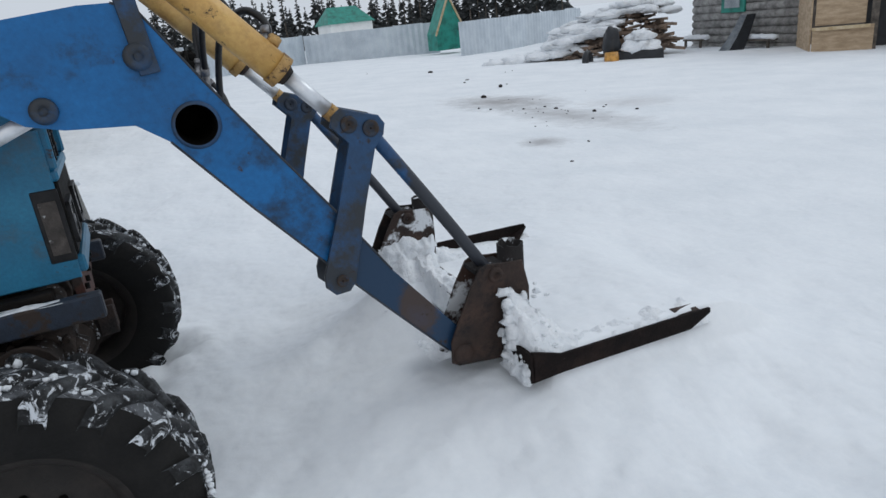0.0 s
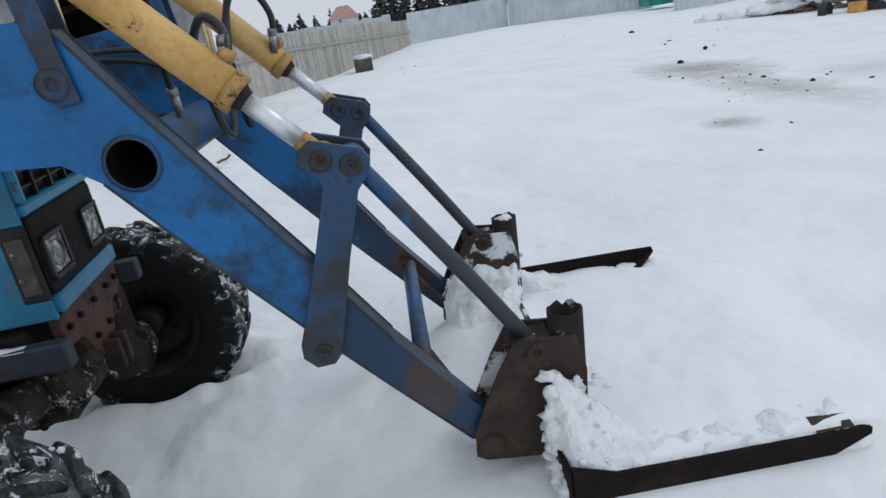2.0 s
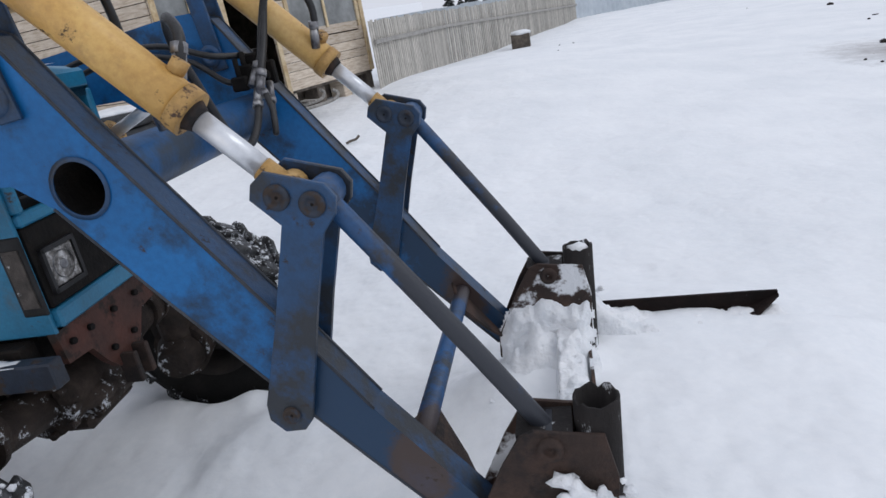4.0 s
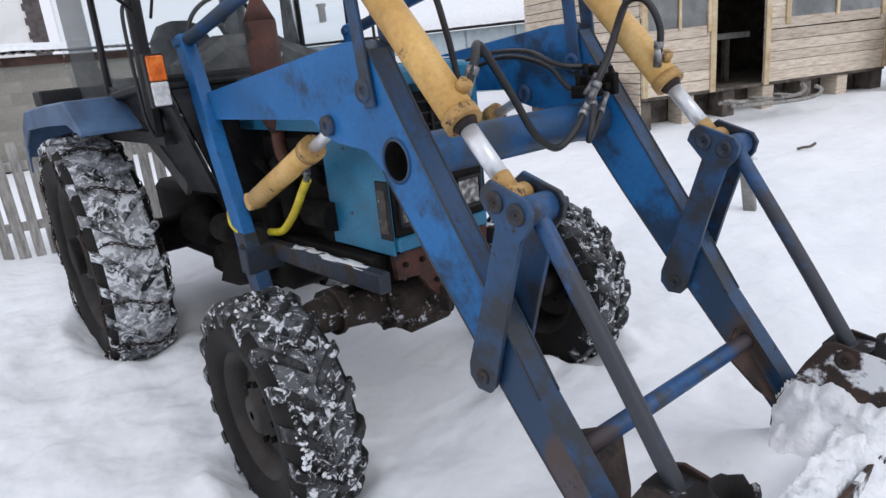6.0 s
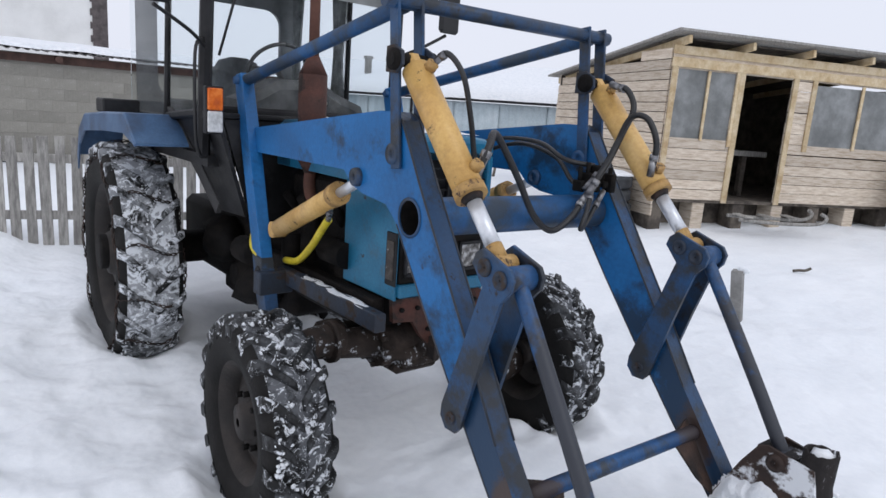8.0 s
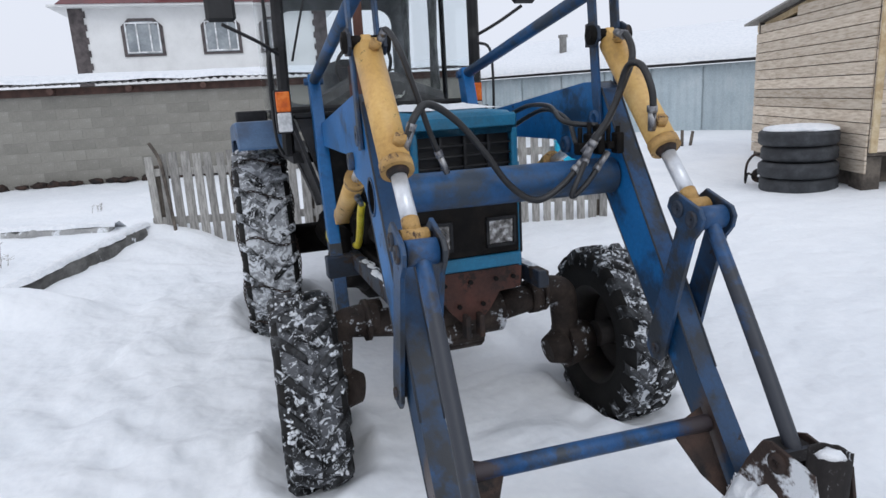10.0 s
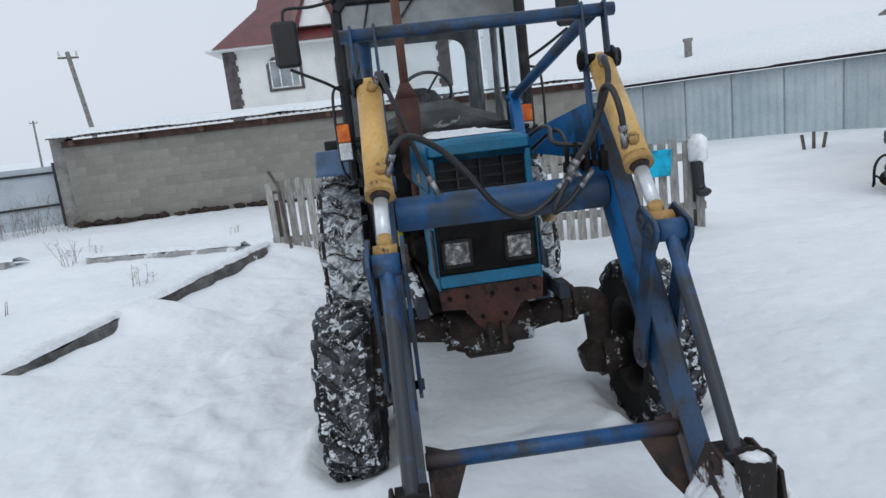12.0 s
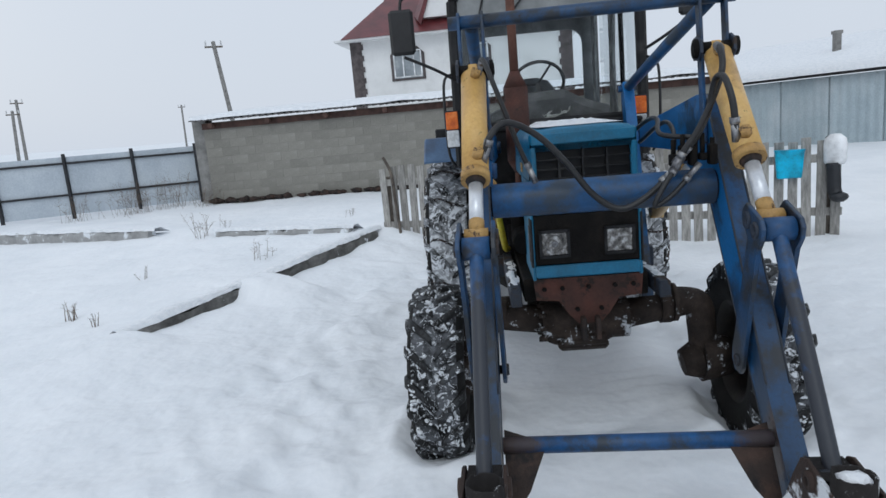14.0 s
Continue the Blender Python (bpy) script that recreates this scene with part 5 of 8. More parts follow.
# front axle with upright reducers
bm = bmesh.new()
rod(bm, (0.10, -0.62, 0.83), (0.10, -0.20, 0.79), 0.062, 0.085, n=16)
rod(bm, (0.10, 0.62, 0.83), (0.10, 0.20, 0.79), 0.062, 0.085, n=16)
rod(bm, (0.10, -0.24, 0.775), (0.10, 0.24, 0.775), 0.115, n=18)
lumps(bm, (0.06, -0.02, 0.74), (0.17, 0.24, 0.12), 2.0, 3, 0.35)
box(bm, (0.0, -0.16, 0.62), (0.20, 0.12, 0.68), None, 0.02)
rod(bm, (0.20, -0.13, 0.69), (0.20, 0.10, 0.69), 0.035, n=10)
rod(bm, (0.02, -0.50, 0.83), (0.02, -0.40, 0.83), 0.085, n=14)
rod(bm, (0.10, 0.42, 0.82), (0.10, 0.48, 0.82), 0.095, n=14)
for k in range(9):
    a = 2 * math.pi * k / 9
    rod(bm, (0.10 + 0.135 * math.cos(a), -0.26, 0.775 + 0.10 * math.sin(a)), (0.10 + 0.135 * math.cos(a), -0.22, 0.775 + 0.10 * math.sin(a)), 0.014, n=6)
axle = bpart("front_axle", bm, AXLE, tractor, "muddy front axle with patches of snow")
for s in (-1, 1):
    bm = bmesh.new()
    y = s * 0.645
    pipe(bm, [(0.10, s * 0.44, 0.835), (0.10, s * 0.54, 0.845), (0.095, y - s * 0.01, 0.815), (0.09, y + s * 0.01, 0.70), (0.09, y + s * 0.02, 0.58), (0.09, y + s * 0.02, 0.44)], 0.078, 16)
    rod(bm, (0.09, y + s * 0.0, 0.50), (0.09, y + s * 0.16, 0.50), 0.14, 0.11, n=20)
    rod(bm, (0.09, y - s * 0.10, 0.47), (0.09, y, 0.49), 0.075, 0.12, n=18)
    rod(bm, (0.10, y - s * 0.16, 0.838), (0.10, y - s * 0.135, 0.838), 0.108, n=18)
    bpart("wheel_reducer", bm, AXLE, tractor, "muddy wheel reducer housing")
bm = bmesh.new()
rod(bm, (-0.10, -0.58, 0.74), (-0.06, 0.58, 0.74), 0.02, n=10)
rod(bm, (-0.10, -0.30, 0.80), (-0.10, 0.14, 0.80), 0.045, n=12)
bpart("steering_rod", bm, GREASE, tractor, "greasy steering rod and cylinder")
# exhaust
bm = bmesh.new()
rod(bm, (-0.57, -0.345, 2.20), (-0.57, -0.345, 2.98), 0.028, n=16)
ex = part("exhaust", bm, EXHAUST, tractor, "rust-brown exhaust stack")
bm = bmesh.new()
pipe(bm, [(-0.57, -0.345, 1.60), (-0.57, -0.345, 1.48), (-0.53, -0.31, 1.38), (-0.48, -0.24, 1.36)], 0.035, 12)
part("exhaust_elbow", bm, EXHAUST, ex)
bm = bmesh.new()
rod(bm, (-0.57, -0.345, 1.66), (-0.57, -0.345, 2.12), 0.078, n=22)
rod(bm, (-0.57, -0.345, 2.12), (-0.57, -0.345, 2.22), 0.078, 0.03, n=22)
rod(bm, (-0.57, -0.345, 1.58), (-0.57, -0.345, 1.66), 0.035, 0.078, n=22)
part("muffler", bm, REDRUST, ex, "rusty muffler barrel")

# cab, in its own frame: front at x -0.95
CAB = BODY @ Matrix.Translation((0, 0.02, 0))
def cpart(name, bm, mat, parent, label="", smooth=False):
    return part(name, turned(bm, CAB), mat, parent, label, smooth)

FX, RX, HW, ZB, ZT = -1.17, -2.70, 0.675, 1.90, 2.89
SX, BX = -0.98, -1.85   # front sheet, middle pillar
bm = bmesh.new()
box(bm, (RX, -HW + 0.02, 1.55), (FX, HW - 0.02, 1.62))
cab = cpart("cab", bm, DARK, tractor, "black framed cab with large windows")
def beam(pts, r, name="cab_frame", mat=DARK, label=""):
    bm = bmesh.new()
    pipe(bm, pts, r, 10, False)
    return cpart(name, bm, mat, cab, label, False)

for s in (-1, 1):
    bm = bmesh.new()
    bar(bm, (FX - 0.02, s * HW, 1.60), (FX + 0.02, s * (HW - 0.02), ZT - 0.10), 0.075, 0.065, 0.02, up=(1, 0, 0))
    cpart("front_pillar", bm, DARK, cab, "black front pillar")
    for a_, b_, w_, v_ in (((FX + 0.02, s * (HW - 0.02), ZT - 0.11), (FX + 0.0, s * (HW - 0.10), ZT - 0.01), 0.07, (1, 0, 0)), ((BX, s * (HW + 0.01), 1.70), (BX + 0.04, s * (HW - 0.01), ZT), 0.04, (1, 0, 0)),
                           ((FX, s * (HW - 0.03), ZT - 0.02), (RX, s * (HW - 0.03), ZT - 0.02), 0.07, (0, 0, 1)), ((FX, s * HW, 1.87), (BX, s * HW, 1.82), 0.05, (0, 0, 1)), ((BX, s * HW, 1.80), (RX, s * HW, 1.80), 0.04, (0, 0, 1))):
        bm = bmesh.new()
        bar(bm, a_, b_, w_, w_, 0.012, up=v_)
        cpart("side_frame", bm, DARK, cab)
    # tapering black door foot
    bm = bmesh.new()
    poly = [(SX, 1.86), (BX - 0.03, 1.84), (-1.72, 1.72), (-1.55, 1.48), (-1.43, 1.26), (-1.37, 1.25), (SX, 1.27)]
    def lean(z, s=s):
        return s * (HW - 0.01 - 0.30 * (1.86 - z))
    vo = [bm.verts.new((x, lean(z) + s * 0.012, z)) for x, z in poly]
    vi = [bm.verts.new((x, lean(z) - s * 0.012, z)) for x, z in poly]
    bm.faces.new(vo), bm.faces.new(vi[::-1])
    for i in range(len(poly)):
        bm.faces.new((vo[i], vo[(i + 1) % len(poly)], vi[(i + 1) % len(poly)], vi[i]))
    cpart("door_foot", bm, DARK, cab, "tapering black lower door panel")
    bm = bmesh.new()
    edge = [Vector((x - 0.01, lean(z) + s * 0.016, z)) for x, z in poly[1:5]]
    rows = [[bm.verts.new(p + q) for q in (Vector((-0.05, -s * 0.012, -0.05)), Vector((0.09, s * 0.018, 0.04)), Vector((0.09, -s * 0.015, 0.04)), Vector((-0.05, -s * 0.045, -0.05)))] for p in edge]
    for p, q in zip(rows, rows[1:]):
        for i in range(4):
            bm.faces.new((p[i], p[(i + 1) % 4], q[(i + 1) % 4], q[i]))
    bm.faces.new(rows[0]), bm.faces.new(rows[-1])
    cpart("door_edge", bm, DUSTPANEL, cab, "grey rubbed door edge")
    for x0, x1, z0 in ((FX - 0.03, BX + 0.03, 1.90), (BX - 0.03, RX - 0.03, 1.83)):
        bm = bmesh.new()
        box(bm, (x1, s * HW - 0.003, z0), (x0, s * HW + 0.003, ZT - 0.07))
        g = cpart("window_pane", bm, GLASS, cab, "clear side window")
        g.visible_shadow = False
bm = bmesh.new()
box(bm, (FX + 0.0, -HW + 0.03, ZB + 0.02), (FX + 0.006, HW - 0.03, ZT - 0.08))
wind = cpart("windscreen", bm, GLASS, cab, "clear windscreen")
wind.visible_shadow = False
bm = bmesh.new()
box(bm, (RX, -HW + 0.03, 1.9), (RX + 0.006, HW - 0.03, ZT - 0.08))
rear = cpart("rear_window", bm, GLASS, cab, "clear rear window")
rear.visible_shadow = False
for a_, b_, w_, h_ in (((FX, -HW + 0.02, 1.885), (FX, HW - 0.02, 1.885), 0.06, 0.06), ((FX + 0.005, -HW + 0.06, ZT - 0.03), (FX + 0.005, HW - 0.06, ZT - 0.03), 0.075, 0.09)):
    bm = bmesh.new()
    bar(bm, a_, b_, w_, h_, 0.018)
    cpart("cross_frame", bm, DARK, cab)
bm = bmesh.new()
box(bm, (FX, -HW + 0.03, 1.84), (SX, HW - 0.06, 1.875), None, 0.01)
low = [bm.verts.new((SX + dx, y, z)) for dx in (-0.03, 0.0) for y, z in ((-0.63, 1.84), (0.63, 1.84), (0.46, 1.27), (0.38, 1.22), (-0.38, 1.22), (-0.46, 1.27))]
bm.faces.new(low[:6]), bm.faces.new(low[6:][::-1])
for i in range(6):
    bm.faces.new((low[i], low[(i + 1) % 6], low[6 + (i + 1) % 6], low[6 + i]))
cpart("firewall", bm, DARK, cab, "black sheet below the windscreen")
# grey rear wall with a round-cornered window, and the headlining
bm = bmesh.new()
def round_rect(w, z0, z1, r, n=5):
    pts = []
    for cy_, cz_, a0 in ((w - r, z1 - r, 0), (-w + r, z1 - r, 90), (-w + r, z0 + r, 180), (w - r, z0 + r, 270)):
        pts += [(cy_ + r * math.cos(radians(a0 + 90 * i / n)), cz_ + r * math.sin(radians(a0 + 90 * i / n))) for i in range(n + 1)]
    return pts
rings = [[bm.verts.new((x, y, z)) for y, z in loop] for x, loop in ((RX + 0.04, round_rect(HW - 0.03, 1.70, ZT - 0.03, 0.05)), (RX + 0.04, round_rect(0.50, 1.93, 2.71, 0.13)), (RX, round_rect(0.50, 1.93, 2.71, 0.13)), (RX, round_rect(HW - 0.03, 1.70, ZT - 0.03, 0.05)))]
for p, q in zip(rings, rings[1:]):
    for i in range(len(p)):
        bm.faces.new((p[i], p[(i + 1) % len(p)], q[(i + 1) % len(p)], q[i]))
cpart("rear_wall", bm, LINING, cab, "grey lined rear wall with a round-cornered window")
bm = bmesh.new()
box(bm, (RX + 0.05, -HW + 0.07, ZT - 0.065), (FX - 0.05, HW - 0.07, ZT - 0.045))
cpart("headlining", bm, LINING, cab, "grey headlining")
bm = bmesh.new()
box(bm, (FX + 0.012, -HW + 0.035, ZT - 0.26), (FX + 0.016, HW - 0.035, ZT - 0.075))
cpart("sun_strip", bm, FILM, cab, "grey tinted strip at the top of the windscreen")
bm = bmesh.new()
shell(bm, [[(x, -w, z0), (x, -w, z1 - 0.03), (x, -w + 0.06, z1), (x, w - 0.06, z1), (x, w, z1 - 0.03), (x, w, z0)] for x, w, z0, z1 in ((FX + 0.10, 0.60, 2.90, 2.96), (FX + 0.06, 0.66, 2.89, 2.99), (RX - 0.02, 0.68, 2.89, 3.01), (RX - 0.06, 0.62, 2.91, 2.97))])
cpart("roof", bm, DARK, cab, "black cab roof with snow")
bm = snow_bed(RX, FX + 0.02, -0.58, 0.58, lambda x: 2.995, 0.05, 21, 0.05, 0.12)
cpart("snow_layer", bm, CRUST, cab, "snow on the cab roof")
bm = bmesh.new()
bar(bm, (FX + 0.10, -0.36, 2.955), (FX + 0.10, 0.36, 2.955), 0.04, 0.06, 0.01)
lampbar = cpart("lamp_bar", bm, DARK, cab)
for y in (-0.36, 0.34):
    bm = bmesh.new()
    rod(bm, (FX + 0.09, y, 3.005), (FX + 0.15, y, 3.005), 0.05, 0.078, n=22)
    wl_ = cpart("work_lamp", bm, DARK, cab, "round work lamp on the roof")
    bm = bmesh.new()
    rod(bm, (FX + 0.15, y, 3.005), (FX + 0.165, y, 3.005), 0.078, 0.06, n=22)
    cpart("lens", bm, WHITELENS, wl_, "frosted round lens")
for y in (-0.22, -0.02, 0.18):
    bm = bmesh.new()
    rod(bm, (FX + 0.12, y, 2.98), (FX + 0.16, y, 2.98), 0.026, n=14)
    cpart("marker_lamp", bm, ORANGE, lampbar, "small orange marker lamp")
for s in (-1, 1):
    y = s * (HW + 0.035) if s < 0 else HW - 0.06
    sx = SX if s < 0 else SX - 0.15
    bm = bmesh.new()
    box(bm, (sx + 0.03, y - 0.05, 1.76), (sx + 0.08, y + 0.05, 2.02), None, 0.006)
    bar(bm, (FX, s * HW, 1.86), (sx + 0.05, y, 1.86), 0.03, 0.04)
    sg = cpart("turn_signal", bm, DARK, cab, "front turn signal with orange and white lenses")
    bm = bmesh.new()
    box(bm, (sx + 0.075, y - 0.042, 1.89), (sx + 0.095, y + 0.042, 2.01), None, 0.006)
    cpart("orange_lens", bm, ORANGE, sg, "orange lens")
    bm = bmesh.new()
    box(bm, (sx + 0.075, y - 0.042, 1.77), (sx + 0.093, y + 0.042, 1.885), None, 0.006)
    cpart("white_lens", bm, WHITELENS, sg, "white lens")
    # mirror on its bracket
    my = s * (HW + 0.33) if s < 0 else HW + 0.27
    mz = 2.57 if s < 0 else 2.66
    bm = bmesh.new()
    box(bm, (FX + 0.20, my - 0.085, mz - 0.15), (FX + 0.25, my + 0.085, mz + 0.15), None, 0.02)
    mir = cpart("mirror", bm, PLASTIC, cab, "black rectangular wing mirror")
    bm = bmesh.new()
    pipe(bm, [(FX + 0.02, s * HW, mz - 0.33), (FX + 0.12, s * (HW + 0.12), mz - 0.26), (FX + 0.2, my, mz - 0.16)], 0.011, 8)
    cpart("mirror_arm", bm, PLASTIC, mir)
    bm = bmesh.new()
    pipe(bm, [(FX + 0.02, s * (HW - 0.02), ZT - 0.03), (FX + 0.14, s * (HW + 0.14), mz + 0.24), (FX + 0.19, my - s * 0.03, mz + 0.23), (FX + 0.20, my, mz + 0.18), (FX + 0.2, my, mz + 0.1)], 0.011, 8)
    cpart("mirror_arm", bm, PLASTIC, mir)
    bm = bmesh.new()
    pipe(bm, [(FX + 0.05, s * (HW + 0.04), 1.62), (FX + 0.09, s * (HW + 0.08), 1.75), (FX + 0.09, s * (HW + 0.08), 2.2), (FX + 0.03, s * (HW + 0.02), 2.28)], 0.010, 8)
    cpart("grab_rail", bm, PLASTIC, cab, "black grab rail")
    # fender
    bm = bmesh.new()
    outer = -0.98 if s < 0 else 0.98
    inner = s * (HW - 0.02)
    rows = []
    for x, z in ((-1.50, 1.655), (-1.515, 1.665), (-1.74, 1.825), (-1.76, 1.83), (-2.3, 1.812), (-2.9, 1.775), (-3.10, 1.66), (-3.20, 1.45)):
        rows.append([bm.verts.new((x, y2, z + dz)) for y2, dz in ((inner, 0), (outer - s * 0.012, 0), (outer, -0.012), (outer, -0.13 if x < -1.7 else -0.02), (outer - s * 0.012, -0.13 if x < -1.7 else -0.02), (outer - s * 0.014, -0.016), (inner, -0.016))])
    for a, b in zip(rows, rows[1:]):
        for i in range(6):
            bm.faces.new((a[i], a[i + 1], b[i + 1], b[i]))
    bm.faces.new(rows[0]), bm.faces.new(rows[-1])
    if s < 0:
        bl_ = bmesh.new()
        box(bl_, (-2.72, -0.93, 1.80), (-2.50, -0.68, 1.90), None, 0.01)
        cpart("fender_box", bl_, DARK, tractor, "small black box on the fender")
    cpart("fender", bm, FENDER, tractor, "faded blue rear fender")
# inside
bm = bmesh.new()
rows = []
for y, zt in ((-0.46, 1.96), (-0.30, 2.03), (-0.18, 2.10), (0.12, 2.11), (0.24, 2.04), (0.44, 1.97)):
    rows.append([bm.verts.new(p) for p in ((FX - 0.03, y, 1.80), (FX - 0.03, y, zt - 0.06), (FX - 0.07, y, zt), (FX - 0.22, y, zt + 0.01), (FX - 0.27, y, zt - 0.10), (FX - 0.25, y, 1.80))])
for p, q in zip(rows, rows[1:]):
    for i in range(6):
        bm.faces.new((p[i], p[(i + 1) % 6], q[(i + 1) % 6], q[i]))
bm.faces.new(rows[0]), bm.faces.new(rows[-1])
cpart("dashboard", bm, DASH, cab, "dusty dark dashboard")
mst = pose(-1.56, -0.04, 2.18, 0, -52, 0)
bm = bmesh.new()
rod(bm, (-1.36, -0.04, 2.00), (-1.56, -0.04, 2.18), 0.020)
column = cpart("steering_column", bm, DASH, cab, "dark steering column")
bm = bmesh.new()
pipe(bm, [mst @ Vector((0.20 * math.cos(t), 0.20 * math.sin(t), 0)) for t in np.linspace(0, 2 * math.pi, 33)], 0.013, 8, False)
cpart("steering_wheel", bm, DASH, column, "black steering wheel rim")
for t in (0.5, 2.6, 4.7):
    bm = bmesh.new()
    rod(bm, mst @ Vector((0, 0, 0)), mst @ Vector((0.195 * math.cos(t), 0.195 * math.sin(t), 0)), 0.009, n=6)
    cpart("wheel_spoke", bm, DASH, column)
bm = bmesh.new()
box(bm, (-2.25, -0.26, 1.66), (-1.80, 0.20, 1.79), None, 0.04)
seat_ = cpart("seat", bm, SEATGREY, cab, "grey driver's seat")
bm = bmesh.new()
rows = []
for z, w_, x in ((1.76, 0.22, -2.18), (1.95, 0.235, -2.22), (2.14, 0.22, -2.25), (2.24, 0.15, -2.27), (2.27, 0.06, -2.28)):
    rows.append([bm.verts.new((x + dx, -0.03 + w_ * a_, z)) for a_, dx in ((-1, 0), (-0.85, 0.05), (0.85, 0.05), (1, 0), (0.85, -0.06), (-0.85, -0.06))])
for p, q in zip(rows, rows[1:]):
    for i in range(6):
        bm.faces.new((p[i], p[(i + 1) % 6], q[(i + 1) % 6], q[i])).smooth = True
bm.faces.new(rows[0]), bm.faces.new(rows[-1])
cpart("backrest", bm, SEATGREY, seat_, "grey seat back")
bm = bmesh.new()
rows = []
for i in range(13):
    u = i / 6 - 1
    rows.append([])
    for j in range(9):
        v = j / 4 - 1
        k = 1 - 0.22 * abs(noise.noise((u * 1.3, v * 1.3, 4))) - 0.25 * max(0.0, abs(u) + abs(v) - 1.2)
        rows[-1].append(bm.verts.new((FX - 0.05 + 0.05 * noise.noise((u * 2.6, v * 2.6, 1)) - 0.03 * v, 0.05 + 0.115 * u * k, 1.985 + 0.07 * v * k + 0.02 * u)))
for p, q in zip(rows, rows[1:]):
    for j in range(8):
        bm.faces.new((p[j], p[j + 1], q[j + 1], q[j]))
bmesh.ops.solidify(bm, geom=bm.faces[:], thickness=0.010)
cpart("work_glove", bm, CLOTH, cab, "pale crumpled work glove behind the windscreen")
for x0, x1, y_ in ((-1.98, -1.72, HW - 0.07), (-2.62, -2.40, HW - 0.09)):
    bm = bmesh.new()
    rows = [[bm.verts.new((x0 + (x1 - x0) * (k / 14 - 0.5) * w_ + (x1 - x0) * 0.5, y_ + 0.016 * math.sin(k * 1.7 + f) - 0.03 * f * (1 - f), ZT - 0.08 - (ZT - 1.93) * f)) for k in range(15)] for f, w_ in ((0, 1.0), (0.25, 0.8), (0.5, 0.62), (0.65, 0.75), (1, 1.15))]
    for a, b in zip(rows, rows[1:]):
        for i in range(14):
            bm.faces.new((a[i], a[i + 1], b[i + 1], b[i])).smooth = True
    bmesh.ops.solidify(bm, geom=bm.faces[:], thickness=0.008)
    cpart("curtain", bm, CURTAIN, cab, "grey cab curtain gathered at the pillar", True)
# wipers
for a_, b_ in (((FX + 0.03, -0.42, ZT - 0.06), (FX + 0.035, -0.60, 2.20)), ((FX + 0.03, -0.10, ZT - 0.06), (FX + 0.035, -0.30, ZT - 0.30))):
    bm = bmesh.new()
    rod(bm, a_, b_, 0.008, n=6)
    cpart("wiper", bm, PLASTIC, cab, "black windscreen wiper")
part("snow_layer", turned(snow_bed(-0.85, 0.27, -0.21, 0.21, lambda x: 1.866, 0.022, 31, 0.04, 0.10), BODY), CRUST, tractor, "thin snow on the hood")
# worn maker's marks on the panel
for k, (w_, h_) in enumerate(((0.035, 0.05), (0.03, 0.05), (0.03, 0.05))):
    bm = bmesh.new()
    box(bm, (-0.06 + 0.045 * k, -0.2745, 1.625), (-0.06 + 0.045 * k + w_, -0.2705, 1.625 + h_))
    bpart("badge_bar", bm, YELLOW, tractor)

# ---- wooden shed ----
def rect_frame(origin, az):
    """A frame whose x runs along a wall, y goes behind it."""
    return Matrix.Translation(origin) @ Matrix.Rotation(radians(az), 4, 'Z')


def tpart(name, bm, mat, parent, m, label="", smooth=False):
    return part(name, turned(bm, m), mat, parent, label, smooth)


SHED = rect_frame((-3.10, 6.38, -0.176), 69.9) @ Matrix.Scale(1.09, 4)
SL, SD, SB, SF, SR = 4.28, 3.3, 1.04, 3.12, 2.74   # length, depth, floor, front and rear roof heights
shed = thing("wooden_shed", (-3.1, 6.38, 0.5), "rough plank shed with plastic windows and an open doorway on blocks", "shed")
WINDOWS = ((0.10, 1.02, 1.86, 2.78), (2.40, 4.08, 1.88, 2.74))
DOOR = (1.16, 1.98)

def in_open(x, z):
    if DOOR[0] - 0.02 < x < DOOR[1] + 0.02:
        return SB < z < 2.80
    return any(a < x < b and c < z < d for a, b, c, d in WINDOWS)

# boards of the front, cut at the openings
z = SB
while z < SF - 0.14:
    h = 0.125 + 0.03 * random.random()
    zm = z + h / 2
    cuts = [0.0, SL]
    for a, b, c, d in WINDOWS:
        if c - h / 2 < zm < d + h / 2:
            cuts += [a, b]
    if zm < 2.80:
        cuts += [DOOR[0], DOOR[1]]
    cuts = sorted(cuts)
    for x0, x1 in zip(cuts, cuts[1:]):
        if x1 - x0 > 0.03 and not in_open((x0 + x1) / 2, zm):
            bm = bmesh.new()
            o = 0.006 * random.random()
            box(bm, (x0 + 0.002, -0.022 - o, z + 0.004), (x1 - 0.002, -o, z + h - 0.003), pose(0, 0, 0, 0, 0.25 * (random.random() - 0.5), 0))
            tpart("plank", bm, PLANK, shed, SHED)
    z += h
# boards of the side wall
z = SB - 0.25
k = 0
while z < SF - 0.10:
    h = 0.125 + 0.03 * random.random()
    end = SD if z + h < SR - 0.05 else SD * (SF - z - h) / (SF - SR)
    if end > 0.2:
        bm = bmesh.new()
        o = 0.006 * random.random()
        box(bm, (-o - 0.022, 0.0, z + 0.005), (-o, end, z + h - 0.006))
        tpart("plank", bm, PLANK, shed, SHED)
    z += h
for side, y0, y1 in (("rear", SD, SD + 0.02), ("far", None, None)):
    bm = bmesh.new()
    if side == "rear":
        box(bm, (0, y0, SB), (SL, y1, SR + 0.07))
    else:
        box(bm, (SL, 0, SB), (SL + 0.02, SD, SR + 0.07))
    tpart("plank_wall", bm, PLANK, shed, SHED)
bm = bmesh.new()
box(bm, (0, 0, SB - 0.04), (SL, SD, SB))
tpart("plank_floor", bm, OLDWOOD, shed, SHED)
